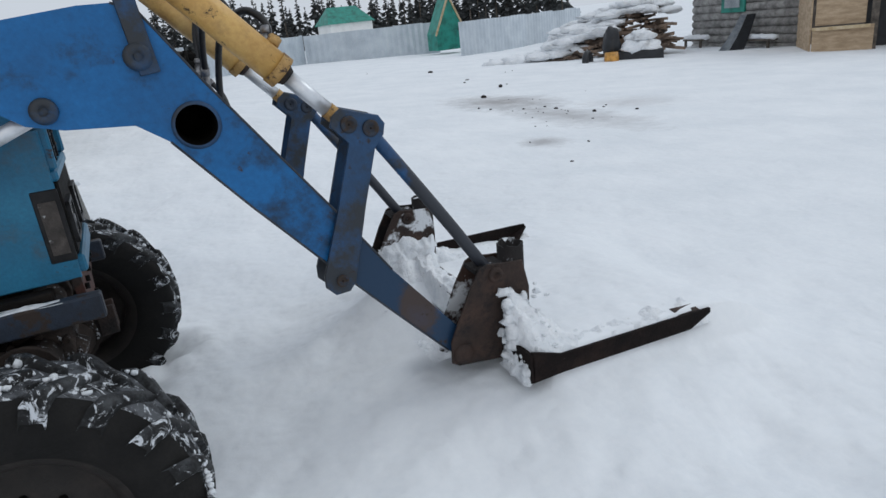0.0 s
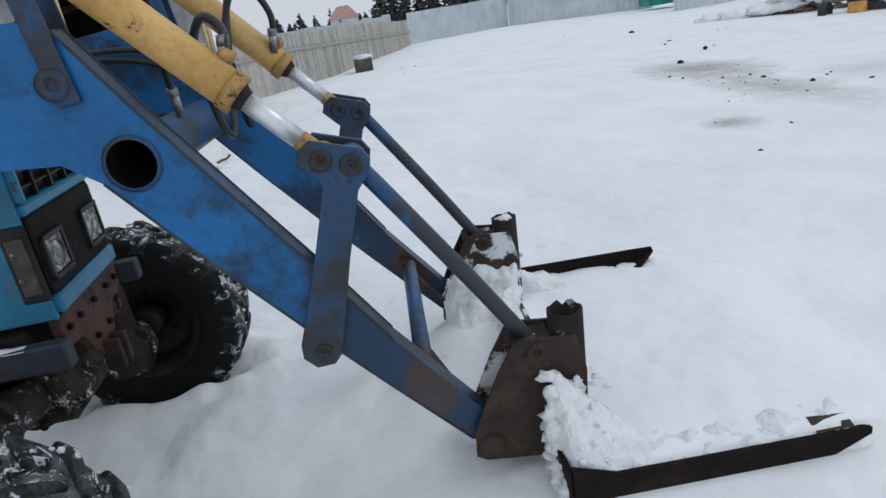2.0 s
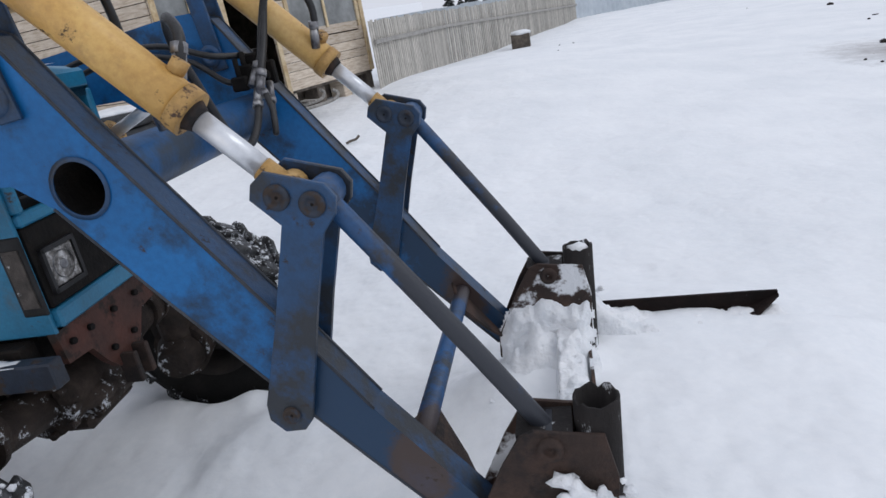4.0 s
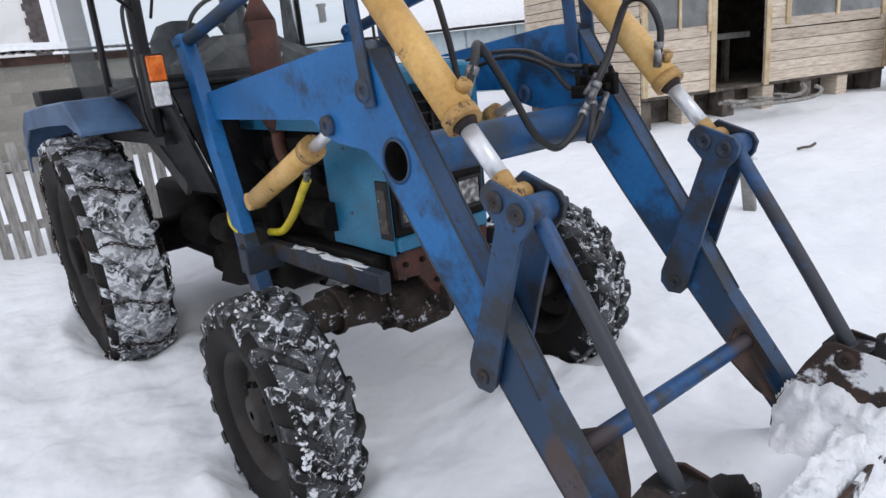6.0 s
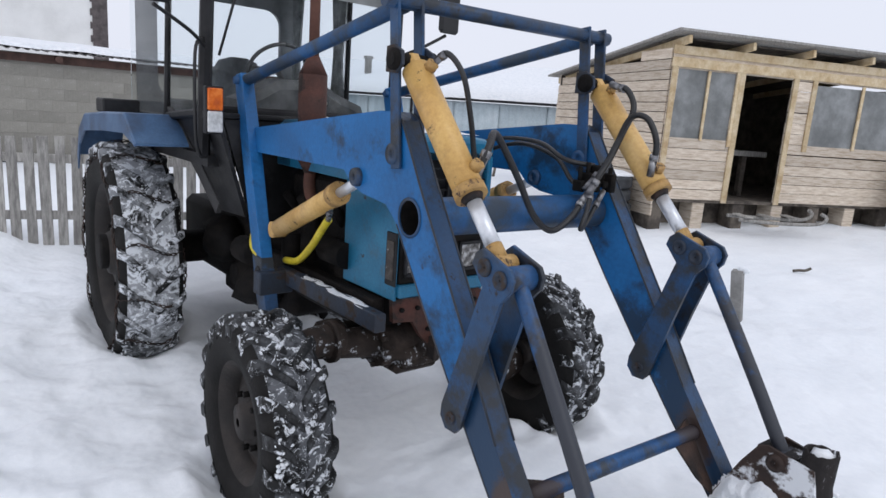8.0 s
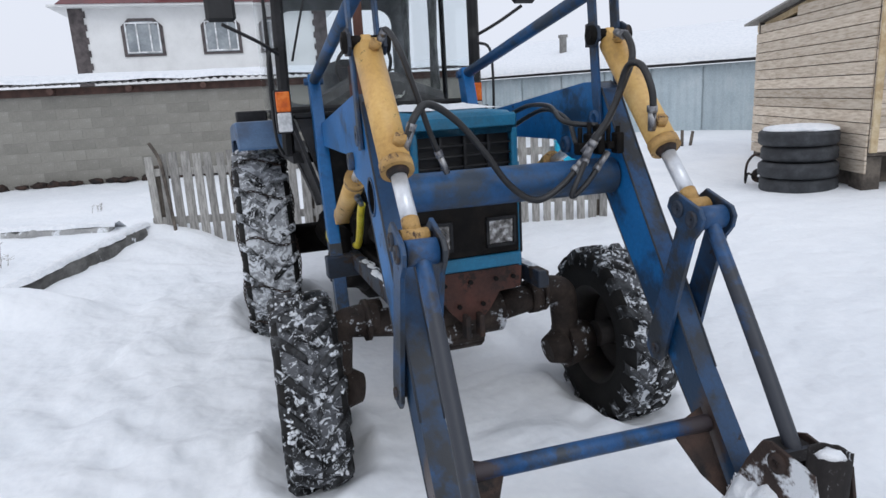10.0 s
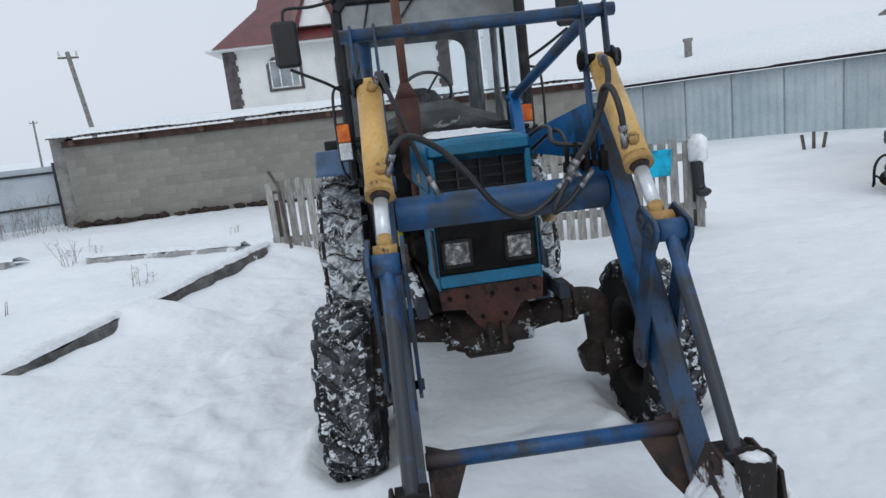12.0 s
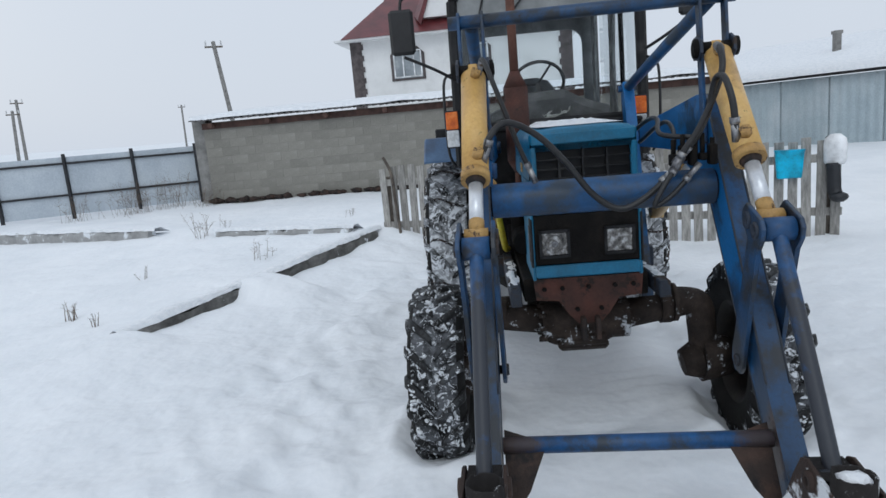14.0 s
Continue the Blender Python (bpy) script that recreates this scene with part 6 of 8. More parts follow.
# inner boards, dark wood added to stand in for the room's shade
bm = bmesh.new()
box(bm, (0.004, SD - 0.03, SB), (SL - 0.004, SD - 0.01, SR + 0.06))
tpart("rear_lining", bm, OLDWOOD, shed, SHED)
for x0, x1, z0, z1 in ((DOOR[0] - 0.09, DOOR[0], SB - 0.03, 2.86), (DOOR[1], DOOR[1] + 0.09, SB - 0.03, 2.86), (0.0, 0.08, SB, 2.86), (1.02, 1.07, 1.80, 2.86), (2.32, 2.40, 1.80, 2.86), (4.08, 4.15, 1.80, 2.86), (4.19, 4.29, SB, 2.86), (3.22, 3.27, 1.86, 2.78), (0.56, 0.60, 1.86, 2.78)):
    bm = bmesh.new()
    box(bm, (x0, -0.05, z0), (x1, -0.026, z1), None, 0.003)
    tpart("trim_board", bm, TRIM, shed, SHED)
for z0, z1 in ((2.80, 2.92), (SF - 0.16, SF - 0.05)):
    bm = bmesh.new()
    box(bm, (-0.02, -0.055, z0), (SL + 0.02, -0.03, z1), None, 0.003)
    tpart("trim_board", bm, TRIM, shed, SHED)
for x0, x1, z0, z1 in WINDOWS:
    bm = bmesh.new()
    box(bm, (x0, -0.018, z0), (x1, -0.010, z1))
    tpart("window_film", bm, FILM, shed, SHED, "cloudy plastic film window")
for x in (0.1, 1.1, 2.1, 3.15, 4.2):
    bm = bmesh.new()
    bar(bm, (x, -0.20, SF + 0.02), (x, SD + 0.25, SR - 0.02), 0.05, 0.10, 0.004)
    tpart("rafter", bm, TRIM, shed, SHED)
bm = bmesh.new()
sl = (SR - SF) / SD
a = [(-0.12, -0.26), (SL + 0.12, -0.26), (SL + 0.12, SD + 0.3), (-0.12, SD + 0.3)]
lo = [bm.verts.new((x, y, SF + 0.075 + sl * y)) for x, y in a]
hi = [bm.verts.new((x, y, SF + 0.105 + sl * y)) for x, y in a]
bm.faces.new(lo), bm.faces.new(hi[::-1])
for i in range(4):
    bm.faces.new((lo[i], lo[(i + 1) % 4], hi[(i + 1) % 4], hi[i]))
tpart("roof", bm, GREYWOOD, shed, SHED, "plank roof sloping back")
bm = bmesh.new()
rows = [[bm.verts.new((-0.09 + 4.46 * i / 30, y, SF + 0.107 + sl * y + (0.05 + 0.02 * noise.noise((i * 0.4, y, 0))) * (0 if i in (0, 30) or y in (-0.23, 3.57) else 1))) for i in range(31)] for y in (-0.23, -0.12, 0.5, 1.5, 2.5, 3.4, 3.57)]
for p, q in zip(rows, rows[1:]):
    for i in range(30):
        bm.faces.new((p[i], p[i + 1], q[i + 1], q[i])).smooth = True
tpart("snow_layer", bm, CRUST, shed, SHED, "snow on the shed roof")
for k in range(7):
    x = 0.1 + 4.1 * k / 6
    bm = bmesh.new()
    box(bm, (x - 0.12, 0.02, SB - 0.62), (x + 0.08, 0.32, SB - 0.04), None, 0.01)
    tpart("support_block", bm, PLANK if k % 2 else OLDWOOD, shed, SHED, "wooden support block")
# solid dark block added in place of the shade under the floor
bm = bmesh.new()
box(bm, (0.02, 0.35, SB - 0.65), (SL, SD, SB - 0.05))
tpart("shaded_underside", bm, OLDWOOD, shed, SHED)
# dark sheet added under the roof to deepen the shade indoors
bm = bmesh.new()
lo = [bm.verts.new((x, y, SF + 0.05 + (SR - SF) / SD * y)) for x, y in ((0.03, 0.03), (SL - 0.03, 0.03), (SL - 0.03, SD - 0.03), (0.03, SD - 0.03))]
hi = [bm.verts.new(v.co + Vector((0, 0, 0.015))) for v in lo]
bm.faces.new(lo), bm.faces.new(hi[::-1])
for i in range(4):
    bm.faces.new((lo[i], lo[(i + 1) % 4], hi[(i + 1) % 4], hi[i]))
tpart("roof_lining", bm, OLDWOOD, shed, SHED)
# the same added darkening on the far inner wall
bm = bmesh.new()
box(bm, (SL - 0.02, 0.02, SB), (SL - 0.005, SD - 0.03, SR + 0.05))
tpart("side_lining", bm, OLDWOOD, shed, SHED)
# bench in the doorway
bench = thing("workbench", (-1.9, 7.0, SB), "dim wooden workbench inside the shed", "bench")
bm = bmesh.new()
box(bm, (1.2, 0.7, SB + 0.62), (2.4, 1.2, SB + 0.70))
tpart("bench_top", bm, GREYWOOD, bench, SHED)
for x in (1.3, 2.0):
    bm = bmesh.new()
    box(bm, (x, 0.75, SB), (x + 0.08, 0.83, SB + 0.62))
    tpart("leg", bm, OLDWOOD, bench, SHED)
# board on the snow before the door
sledge = thing("sledge", (-1.75, 7.5, 0.72), "long metal sledge lying before the shed", "sledge")
bm = bmesh.new()
pipe(bm, [(1.0, -0.55, 0.86), (1.6, -0.62, 0.83), (2.2, -0.66, 0.84), (2.35, -0.66, 0.92), (2.28, -0.62, 0.98)], 0.025, 8)
pipe(bm, [(1.0, -0.30, 0.88), (1.6, -0.36, 0.86), (2.2, -0.40, 0.86), (2.35, -0.40, 0.94), (2.28, -0.40, 1.0)], 0.025, 8)
tpart("runner", bm, GREYWOOD, sledge, SHED)
bm = bmesh.new()
for x in (1.1, 1.5, 1.9):
    bm = bmesh.new()
    bar(bm, (x, -0.62, 0.90), (x, -0.34, 0.91), 0.10, 0.02)
    tpart("slat", bm, GREYWOOD, sledge, SHED)

# ---- stacked tyres ----
def stack_tyre(z, dx, dy, r):
    ob = thing("old_tyre", (-3.86 + dx, 6.06 + dy, z), "worn black tyre lying in a stack by the shed", "tyre", "stacked tyres")
    bm = bmesh.new()
    prof = [(r * 0.60, -0.075), (r * 0.66, -0.095), (r * 0.92, -0.098), (r * 0.985, -0.07), (r, -0.03), (r * 0.985, 0.0), (r, 0.03), (r * 0.985, 0.07), (r * 0.92, 0.098), (r * 0.66, 0.095), (r * 0.60, 0.075)]
    lathe(bm, prof, (0, 0, 0), 36)
    turned(bm, Matrix.Translation((-3.86 + dx, 6.06 + dy, z)) @ Matrix.Rotation(radians(90), 4, 'X'))
    part("casing", bm, TYREPILE, ob)
    return ob

base = 0.42
for k in range(4):
    stack_tyre(base + 0.10 + 0.21 * k, 0.02 * math.sin(k * 2), 0.02 * math.cos(k * 3), 0.485 + 0.012 * math.sin(k * 2.3))
snowcap = thing("snow_cap", (-3.86, 6.06, base + 0.83), "round cap of snow on the tyre stack", "snow")
bm = bmesh.new()
lumps(bm, (-3.86, 6.06, base + 0.83), (0.47, 0.47, 0.075), 3.3, 3, 0.12, flat=-0.01)
part("cap", bm, CRUST, snowcap)

# ---- grey post ----
stub = thing("stub_post", (-0.13, 3.70, 0.33), "short grey square post standing in the snow", "post")
bm = bmesh.new()
box(bm, (-0.05, -0.05, -0.15), (0.05, 0.05, 0.385), pose(-0.13, 3.70, 0.39, 3, -6, 20), 0.008)
part("shaft", bm, CONCRETE, stub)
bm = bmesh.new()
lumps(bm, (-0.13, 3.70, 0.775), (0.055, 0.055, 0.03), 1.0, 2, 0.3)
part("snow_cap", bm, CRUST, stub)

# ---- picket fence ----
pf = thing("picket_fence", (-5.0, -0.6, 0.4), "weathered grey picket fence behind the tractor", "fence")
pa, pb = Vector((-5.30, -2.30, 0.0)), Vector((-3.88, 3.20, 0.0))
pd = (pb - pa).normalized()
npk = 40
for k in range(npk):
    p = pa + (pb - pa) * (k + 0.5) / npk
    g = 0.40
    h = 1.04 + 0.05 * (random.random() - 0.5)
    bm = bmesh.new()
    w = 0.045 + 0.008 * random.random()
    m = Matrix.Translation((p.x, p.y, g - 0.1)) @ Matrix.Rotation(math.atan2(pd.y, pd.x), 4, 'Z') @ pose(0, 0, 0, 0, 1.5 * (random.random() - 0.5), 0)
    box(bm, (-w, 0, 0), (w, 0.022, h + 0.1), m, 0.003)
    part("picket", bm, GREYWOOD, pf)
for z in (0.62, 1.22):
    bm = bmesh.new()
    bar(bm, pa + Vector((-0.04, 0.01, z)), pb + Vector((-0.04, 0.01, z)), 0.05, 0.09, 0.004)
    part("rail", bm, GREYWOOD, pf)
for f in (0.02, 0.35, 0.66, 0.985):
    p = pa + (pb - pa) * f
    bm = bmesh.new()
    bar(bm, (p.x - 0.10, p.y, 0.2), (p.x - 0.10, p.y, 1.30 if f < 0.9 else 1.45), 0.09, 0.09, 0.01, up=(1, 0, 0))
    part("post", bm, OLDWOOD, pf)
stick = thing("leaning_stick", (-5.2, -1.95, 0.4), "bent dark stick leaning on the fence", "stick")
bm = bmesh.new()
pipe(bm, [(-5.13, -2.02, 0.40), (-5.15, -2.06, 0.9), (-5.2, -2.10, 1.35), (-5.24, -2.20, 1.58)], 0.022, 7)
part("stick", bm, OLDWOOD, stick)
# wash basin, bottle and cloth on the fence end
bk = thing("wash_basin", (-3.9, 2.66, 1.02), "bright blue plastic washbasin hanging on the fence", "basin")
fence_face = Matrix.Rotation(math.atan2(pd.y, pd.x), 4, 'Z')
q = pa + (pb - pa) * 0.905
bm = bmesh.new()
rows = []
for f, w_, d_ in ((0.0, 0.115, 0.06), (0.03, 0.125, 0.075), (0.9, 0.145, 0.10), (1.0, 0.155, 0.11)):
    rows.append([bm.verts.new((w_ * a_, -0.012 - d_ * b_, 1.02 + 0.32 * f)) for a_, b_ in ((-1, 0), (-1, 0.8), (-0.85, 1), (0.85, 1), (1, 0.8), (1, 0))])
for a_, b_ in zip(rows, rows[1:]):
    for i in range(6):
        bm.faces.new((a_[i], a_[(i + 1) % 6], b_[(i + 1) % 6], b_[i]))
bm.faces.new(rows[0]), bm.faces.new(rows[-1])
part("tub", turned(bm, Matrix.Translation((q.x, q.y, 0)) @ fence_face), BUCKETBLUE, bk)
jar = thing("plastic_canister", (-3.9, 3.11, 1.2), "cloudy plastic canister upside down on the fence post", "canister")
bm = bmesh.new()
lathe(bm, [(0.001, -0.16), (0.09, -0.16), (0.112, -0.13), (0.115, 0.06), (0.105, 0.12), (0.05, 0.17), (0.001, 0.175)], (0, 0, 0), 20)
part("body", turned(bm, Matrix.Translation((-3.88, 3.11, 1.31)) @ Matrix.Rotation(radians(90), 4, 'X')), UPVC, jar)
boot = thing("hanging_boot", (-3.84, 3.08, 0.9), "black felt boot hanging from the fence end", "boot")
bm = bmesh.new()
pipe(bm, [(-3.84, 3.07, 1.17), (-3.83, 3.08, 1.0), (-3.82, 3.08, 0.88), (-3.80, 3.09, 0.83)], 0.07, 12)
lumps(bm, (-3.78, 3.11, 0.80), (0.09, 0.10, 0.06), 2, 2, 0.1)
part("shaft", bm, TARP, boot)

# ---- kerb beams of the garden bed ----
def kerb(a, b, h, w, label, seed, mat):
    ob = thing("garden_kerb", ((a[0] + b[0]) / 2, (a[1] + b[1]) / 2, a[2] - h), label, "kerb", "garden kerbs")
    a, b = Vector(a), Vector(b)
    n = max(6, int((b - a).length / 0.07))
    side = Vector((0, 0, 1)).cross((b - a).normalized()) * w / 2
    bm = bmesh.new()
    rows = []
    for i in range(n + 1):
        p = a + (b - a) * i / n
        j = 0.030 * noise.noise((i * 0.21, seed, 0)) + 0.026 * noise.noise((i * 0.9, seed, 4))
        g = 0.45 * noise.noise((i * 0.33, seed, 7)) + 0.35 * noise.noise((i * 1.1, seed, 8))
        rows.append([bm.verts.new(p + v) for v in (side * (1 + 0.5 * g) + Vector((0, 0, -h)), side * (1 + g) + Vector((0, 0, -0.045 + j)), side * (0.75 + 0.4 * g) + Vector((0, 0, j)), -side * 0.85 + Vector((0, 0, j)), -side + Vector((0, 0, -0.02)), -side + Vector((0, 0, -h)))])
    for p, q in zip(rows, rows[1:]):
        for k in range(5):
            bm.faces.new((p[k], p[k + 1], q[k + 1], q[k]))
    bm.faces.new(rows[0]), bm.faces.new(rows[-1])
    part("beam", bm, mat, ob)
    bm = bmesh.new()
    rows = []
    for i in range(n + 1):
        p = a + (b - a) * (1.06 * i / n - 0.03)
        t = 0.045 + 0.03 * noise.noise((i * 0.12, seed, 5)) + 0.015 * noise.noise((i * 0.5, seed, 6))
        rows.append([bm.verts.new(p + v) for v in (side * (0.80 + 0.6 * noise.noise((i * .14, seed, 1)) + 0.5 * noise.noise((i * .6, seed, 2))) + Vector((0, 0, 0.006 + 0.012 * noise.noise((i * .4, seed, 3)))), side * 0.5 + Vector((0, 0, max(0.015, t)))   , -side * 0.9 + Vector((0, 0, max(0.015, t * 1.2))), -side * 3.0 + Vector((0, 0, -0.05)))])
    for p, q in zip(rows, rows[1:]):
        for k in range(3):
            bm.faces.new((p[k], p[k + 1], q[k + 1], q[k])).smooth = True
    part("snow_layer", bm, CRUST, ob)

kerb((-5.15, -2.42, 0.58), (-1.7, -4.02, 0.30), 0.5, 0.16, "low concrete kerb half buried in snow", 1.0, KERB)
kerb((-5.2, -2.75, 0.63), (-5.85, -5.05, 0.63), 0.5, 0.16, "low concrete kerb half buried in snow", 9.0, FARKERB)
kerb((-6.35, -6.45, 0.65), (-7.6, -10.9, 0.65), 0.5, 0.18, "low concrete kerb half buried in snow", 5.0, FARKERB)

# ---- block wall of the outbuilding ----
WX, WY0, WY1, WB, WT = -11.4, -7.75, 4.2, 0.62, 2.46
wall = thing("outbuilding", (WX - 1.5, -2, WB), "low grey concrete block outbuilding with a snowy corrugated roof", "building")
bm = bmesh.new()
box(bm, (WX - 4.0, WY0 + 0.02, WB - 0.4), (WX - 0.008, WY1, WT + 0.05))
part("wall_core", bm, MORTAR, wall)
bh, bl = 0.205, 0.41
blocks = {}
row = 0
z = WB - 0.15
while z < WT:
    y = WY0 + (bl / 2 if row % 2 else 0)
    if row % 2:
        y = WY0 - bl / 2
    while y < WY1:
        y0, y1 = max(y, WY0), min(y + bl, WY1)
        if y1 - y0 > 0.05:
            me_key = round(y1 - y0, 2)
            if me_key not in blocks:
                bmb = bmesh.new()
                box(bmb, (-0.18, 0.002, 0.002), (0.0, me_key - 0.002, bh - 0.002), None, 0.003)
                mb = bpy.data.meshes.new("block")
                bmesh.ops.recalc_face_normals(bmb, faces=bmb.faces)
                bmb.to_mesh(mb)
                bmb.free()
                mb.materials.append(BLOCK)
                blocks[me_key] = mb
            ob = new("block", blocks[me_key])
            ob.location = (WX - 0.006 + 0.004 * random.random(), y0, z)
            ob.parent = wall
            ob.matrix_parent_inverse = Matrix.Translation(-Vector(wall.location))
        y += bl
    z += bh
    row += 1
bm = bmesh.new()
n = 300
lo, hi = [], []
prof = [(WX + 0.30, WT + 0.10), (WX - 4.2, WT + 0.42)]
for i in range(n + 1):
    y = WY0 - 0.2 + (WY1 - WY0 + 0.3) * i / n
    dz = 0.022 * math.sin(2 * math.pi * y / 0.15)
    lo.append([bm.verts.new((x, y, z + dz)) for x, z in prof])
    hi.append([bm.verts.new((x, y, z + dz + 0.012)) for x, z in prof])
for i in range(n):
    bm.faces.new((lo[i][0], lo[i + 1][0], lo[i + 1][1], lo[i][1]))
    bm.faces.new((hi[i][0], hi[i + 1][0], hi[i + 1][1], hi[i][1]))
    bm.faces.new((lo[i][0], lo[i + 1][0], hi[i + 1][0], hi[i][0]))
part("roof", bm, SLATE, wall, "corrugated roof sheet")
bm = bmesh.new()
rows = [[bm.verts.new((x, WY0 - 0.18 + (WY1 - WY0 + 0.26) * i / 60, z + t + 0.03 * noise.noise((i * 0.3, x, 0)))) for i in range(61)] for x, z, t in ((WX + 0.29, WT + 0.115, 0.02), (WX + 0.24, WT + 0.12, 0.10), (WX - 1, WT + 0.20, 0.11), (WX - 4.2, WT + 0.43, 0.11))]
for p, q in zip(rows, rows[1:]):
    for i in range(60):
        bm.faces.new((p[i], p[i + 1], q[i + 1], q[i])).smooth = True
part("snow_layer", bm, CRUST, wall, "thick snow on the outbuilding roof")
bm = bmesh.new()
box(bm, (WX + 0.004, WY0, WT - 0.10), (WX + 0.05, WY1, WT + 0.04))
part("wall_plate", bm, BROWNWOOD, wall, "brown wooden wall plate")
for k in range(9):
    y = WY0 + 0.3 + 1.4 * k
    bm = bmesh.new()
    rod(bm, (WX - 0.2, y, WT + 0.0), (WX + 0.26, y, WT - 0.02), 0.06, n=10)
    part("rafter_end", bm, BROWNWOOD, wall, "round rafter end")
bm = bmesh.new()
box(bm, (WX - 0.5, WY0 - 0.32, WB - 0.4), (WX - 0.1, WY0 + 0.02, WT + 0.22), None, 0.01)
part("corner_pier", bm, CONCRETE, wall, "concrete corner pier")
bm = bmesh.new()
for k in range(150):
    lumps(bm, (WX + 0.04 + 0.12 * random.random(), WY0 + 12 * random.random(), WB + 0.02), (0.06 + 0.06 * random.random(), 0.09 + 0.08 * random.random(), 0.04 + 0.05 * random.random()), k, 1, 0.5)
rubble = thing("rubble", (WX + 0.1, -2, WB - 0.1), "strip of rubble and snow at the wall's foot", "rubble", kind="stuff")
part("stones", bm, RUST, rubble)

# ---- sheet fence in the garden ----
sf = thing("sheet_fence", (-11.5, -10.5, 0.75), "pale metal sheet fence with black posts and rails", "fence")
fa, fb = Vector((-12.2, -8.05, 0.0)), Vector((-8.2, -15.2, 0.0))
for k in range(7):
    p, q = fa + (fb - fa) * k / 7, fa + (fb - fa) * (k + 1) / 7
    bm = bmesh.new()
    bar(bm, p + Vector((0, 0, 1.33)), q + Vector((0, 0, 1.33)), 0.012, 1.36)
    part("sheet", bm, BLUESHEET, sf, "pale blue-grey sheet")
for k in range(6):
    p = fa + (fb - fa) * (k * 1.24 + 0.3) / 7
    nrm = Vector((0.87, 0.49, 0))
    bm = bmesh.new()
    bar(bm, p + nrm * 0.05 + Vector((0, 0, 0.4)), p + nrm * 0.05 + Vector((0, 0, 2.08)), 0.06, 0.06, up=(1, 0, 0))
    part("post", bm, BLACKSTEEL, sf, "black steel post")
for z in (1.12, 1.86):
    bm = bmesh.new()
    bar(bm, fa + Vector((0.03, 0.02, z)), fb + Vector((0.03, 0.02, z)), 0.04, 0.05)
    part("rail", bm, BLACKSTEEL, sf, "black steel rail")

# ---- metal-clad barn ----
barn = thing("metal_barn", (-14, 8.5, 0.5), "long low barn of pale blue sheet under snow", "barn")
ba, bb = Vector((-18.5, 4.6, 0.0)), Vector((-7.2, 12.6, 0.0))
bdir = (bb - ba).normalized()
bn = Vector((-bdir.y, bdir.x, 0))
blen = (bb - ba).length
n = int(blen / 0.11)
BZ0, BZ1 = 0.35, 2.36
per = 12
for s0 in range(0, n, per):
    bm = bmesh.new()
    prev = None
    for i in range(s0, min(n, s0 + per) + 1):
        off = -0.02 if i % 2 else 0.0
        for dd in (0.0, 0.045):
            p = ba + bdir * (i * 0.11 + dd * (1 if i < n else 0)) + bn * off
            v = (bm.verts.new((p.x, p.y, BZ0)), bm.verts.new((p.x, p.y, BZ1)))
            if prev:
                bm.faces.new((prev[0], v[0], v[1], prev[1]))
            prev = v
    part("cladding_sheet", bm, BARNSHEET, barn)
bm = bmesh.new()
e0, e1 = ba - bdir * 0.3 - bn * 0.18, bb + bdir * 0.3 - bn * 0.18
bar(bm, e0 + Vector((0, 0, BZ1 + 0.05)), e1 + Vector((0, 0, BZ1 + 0.05)), 0.08, 0.07)
part("eave_board", bm, DARK, barn, "dark eave edge")
bm = bmesh.new()
rows = []
for d, z in ((-0.24, BZ1 + 0.09), (-0.22, BZ1 + 0.20), (1.5, BZ1 + 0.62), (4.5, BZ1 + 1.35), (9.0, BZ1 + 1.0)):
    rows.append([bm.verts.new((ba - bdir * 0.3 + bdir * (blen + 0.6) * i / 60 + bn * d) + Vector((0, 0, z + 0.05 * noise.noise((i * 0.35, d, 3))))) for i in range(61)])
for p, q in zip(rows, rows[1:]):
    for i in range(60):
        bm.faces.new((p[i], p[i + 1], q[i + 1], q[i])).smooth = True
part("snow_roof", bm, CRUST, barn, "roof under thick snow")
bm = bmesh.new()
p = ba + bdir * 4.3 + bn * 2.0
box(bm, (p.x - 0.09, p.y - 0.09, 2.6), (p.x + 0.09, p.y + 0.09, 3.62), None, 0.02)
box(bm, (p.x - 0.11, p.y - 0.11, 3.54), (p.x + 0.11, p.y + 0.11, 3.63))
part("chimney", bm, CONCRETE, barn, "grey roof chimney")
bm = bmesh.new()
box(bm, (0, 0.08, BZ0), (blen, 8.5, BZ1), Matrix.Translation(ba) @ Matrix.Rotation(math.atan2(bdir.y, bdir.x), 4, 'Z'))
part("barn_core", bm, BARNSHEET, barn)

# ---- house ----
HX, HY0, HY1, HE = -20.8, -6.15, 1.9, 5.36
house = thing("house", (HX - 4, -2, 0.5), "white two-storey house with brown quoins and a dark red roof", "house")
bm = bmesh.new()
box(bm, (HX - 8, HY0, -0.5), (HX, HY1, HE))
part("wall", bm, PLASTER, house, "white plaster walls")
for y0, sg in ((HY0, 1), (HY1, -1)):
    z = 0.0
    k = 0
    while z < HE - 0.1:
        w = 0.46 if k % 2 else 0.40
        bm = bmesh.new()
        ya, yb = sorted((y0 - sg * 0.03, y0 + sg * w))
        box(bm, (HX - 0.4, ya, z), (HX + 0.03, yb, z + 0.20))
        part("quoin_stone", bm, QUOIN, house)
        z += 0.20
        k += 1
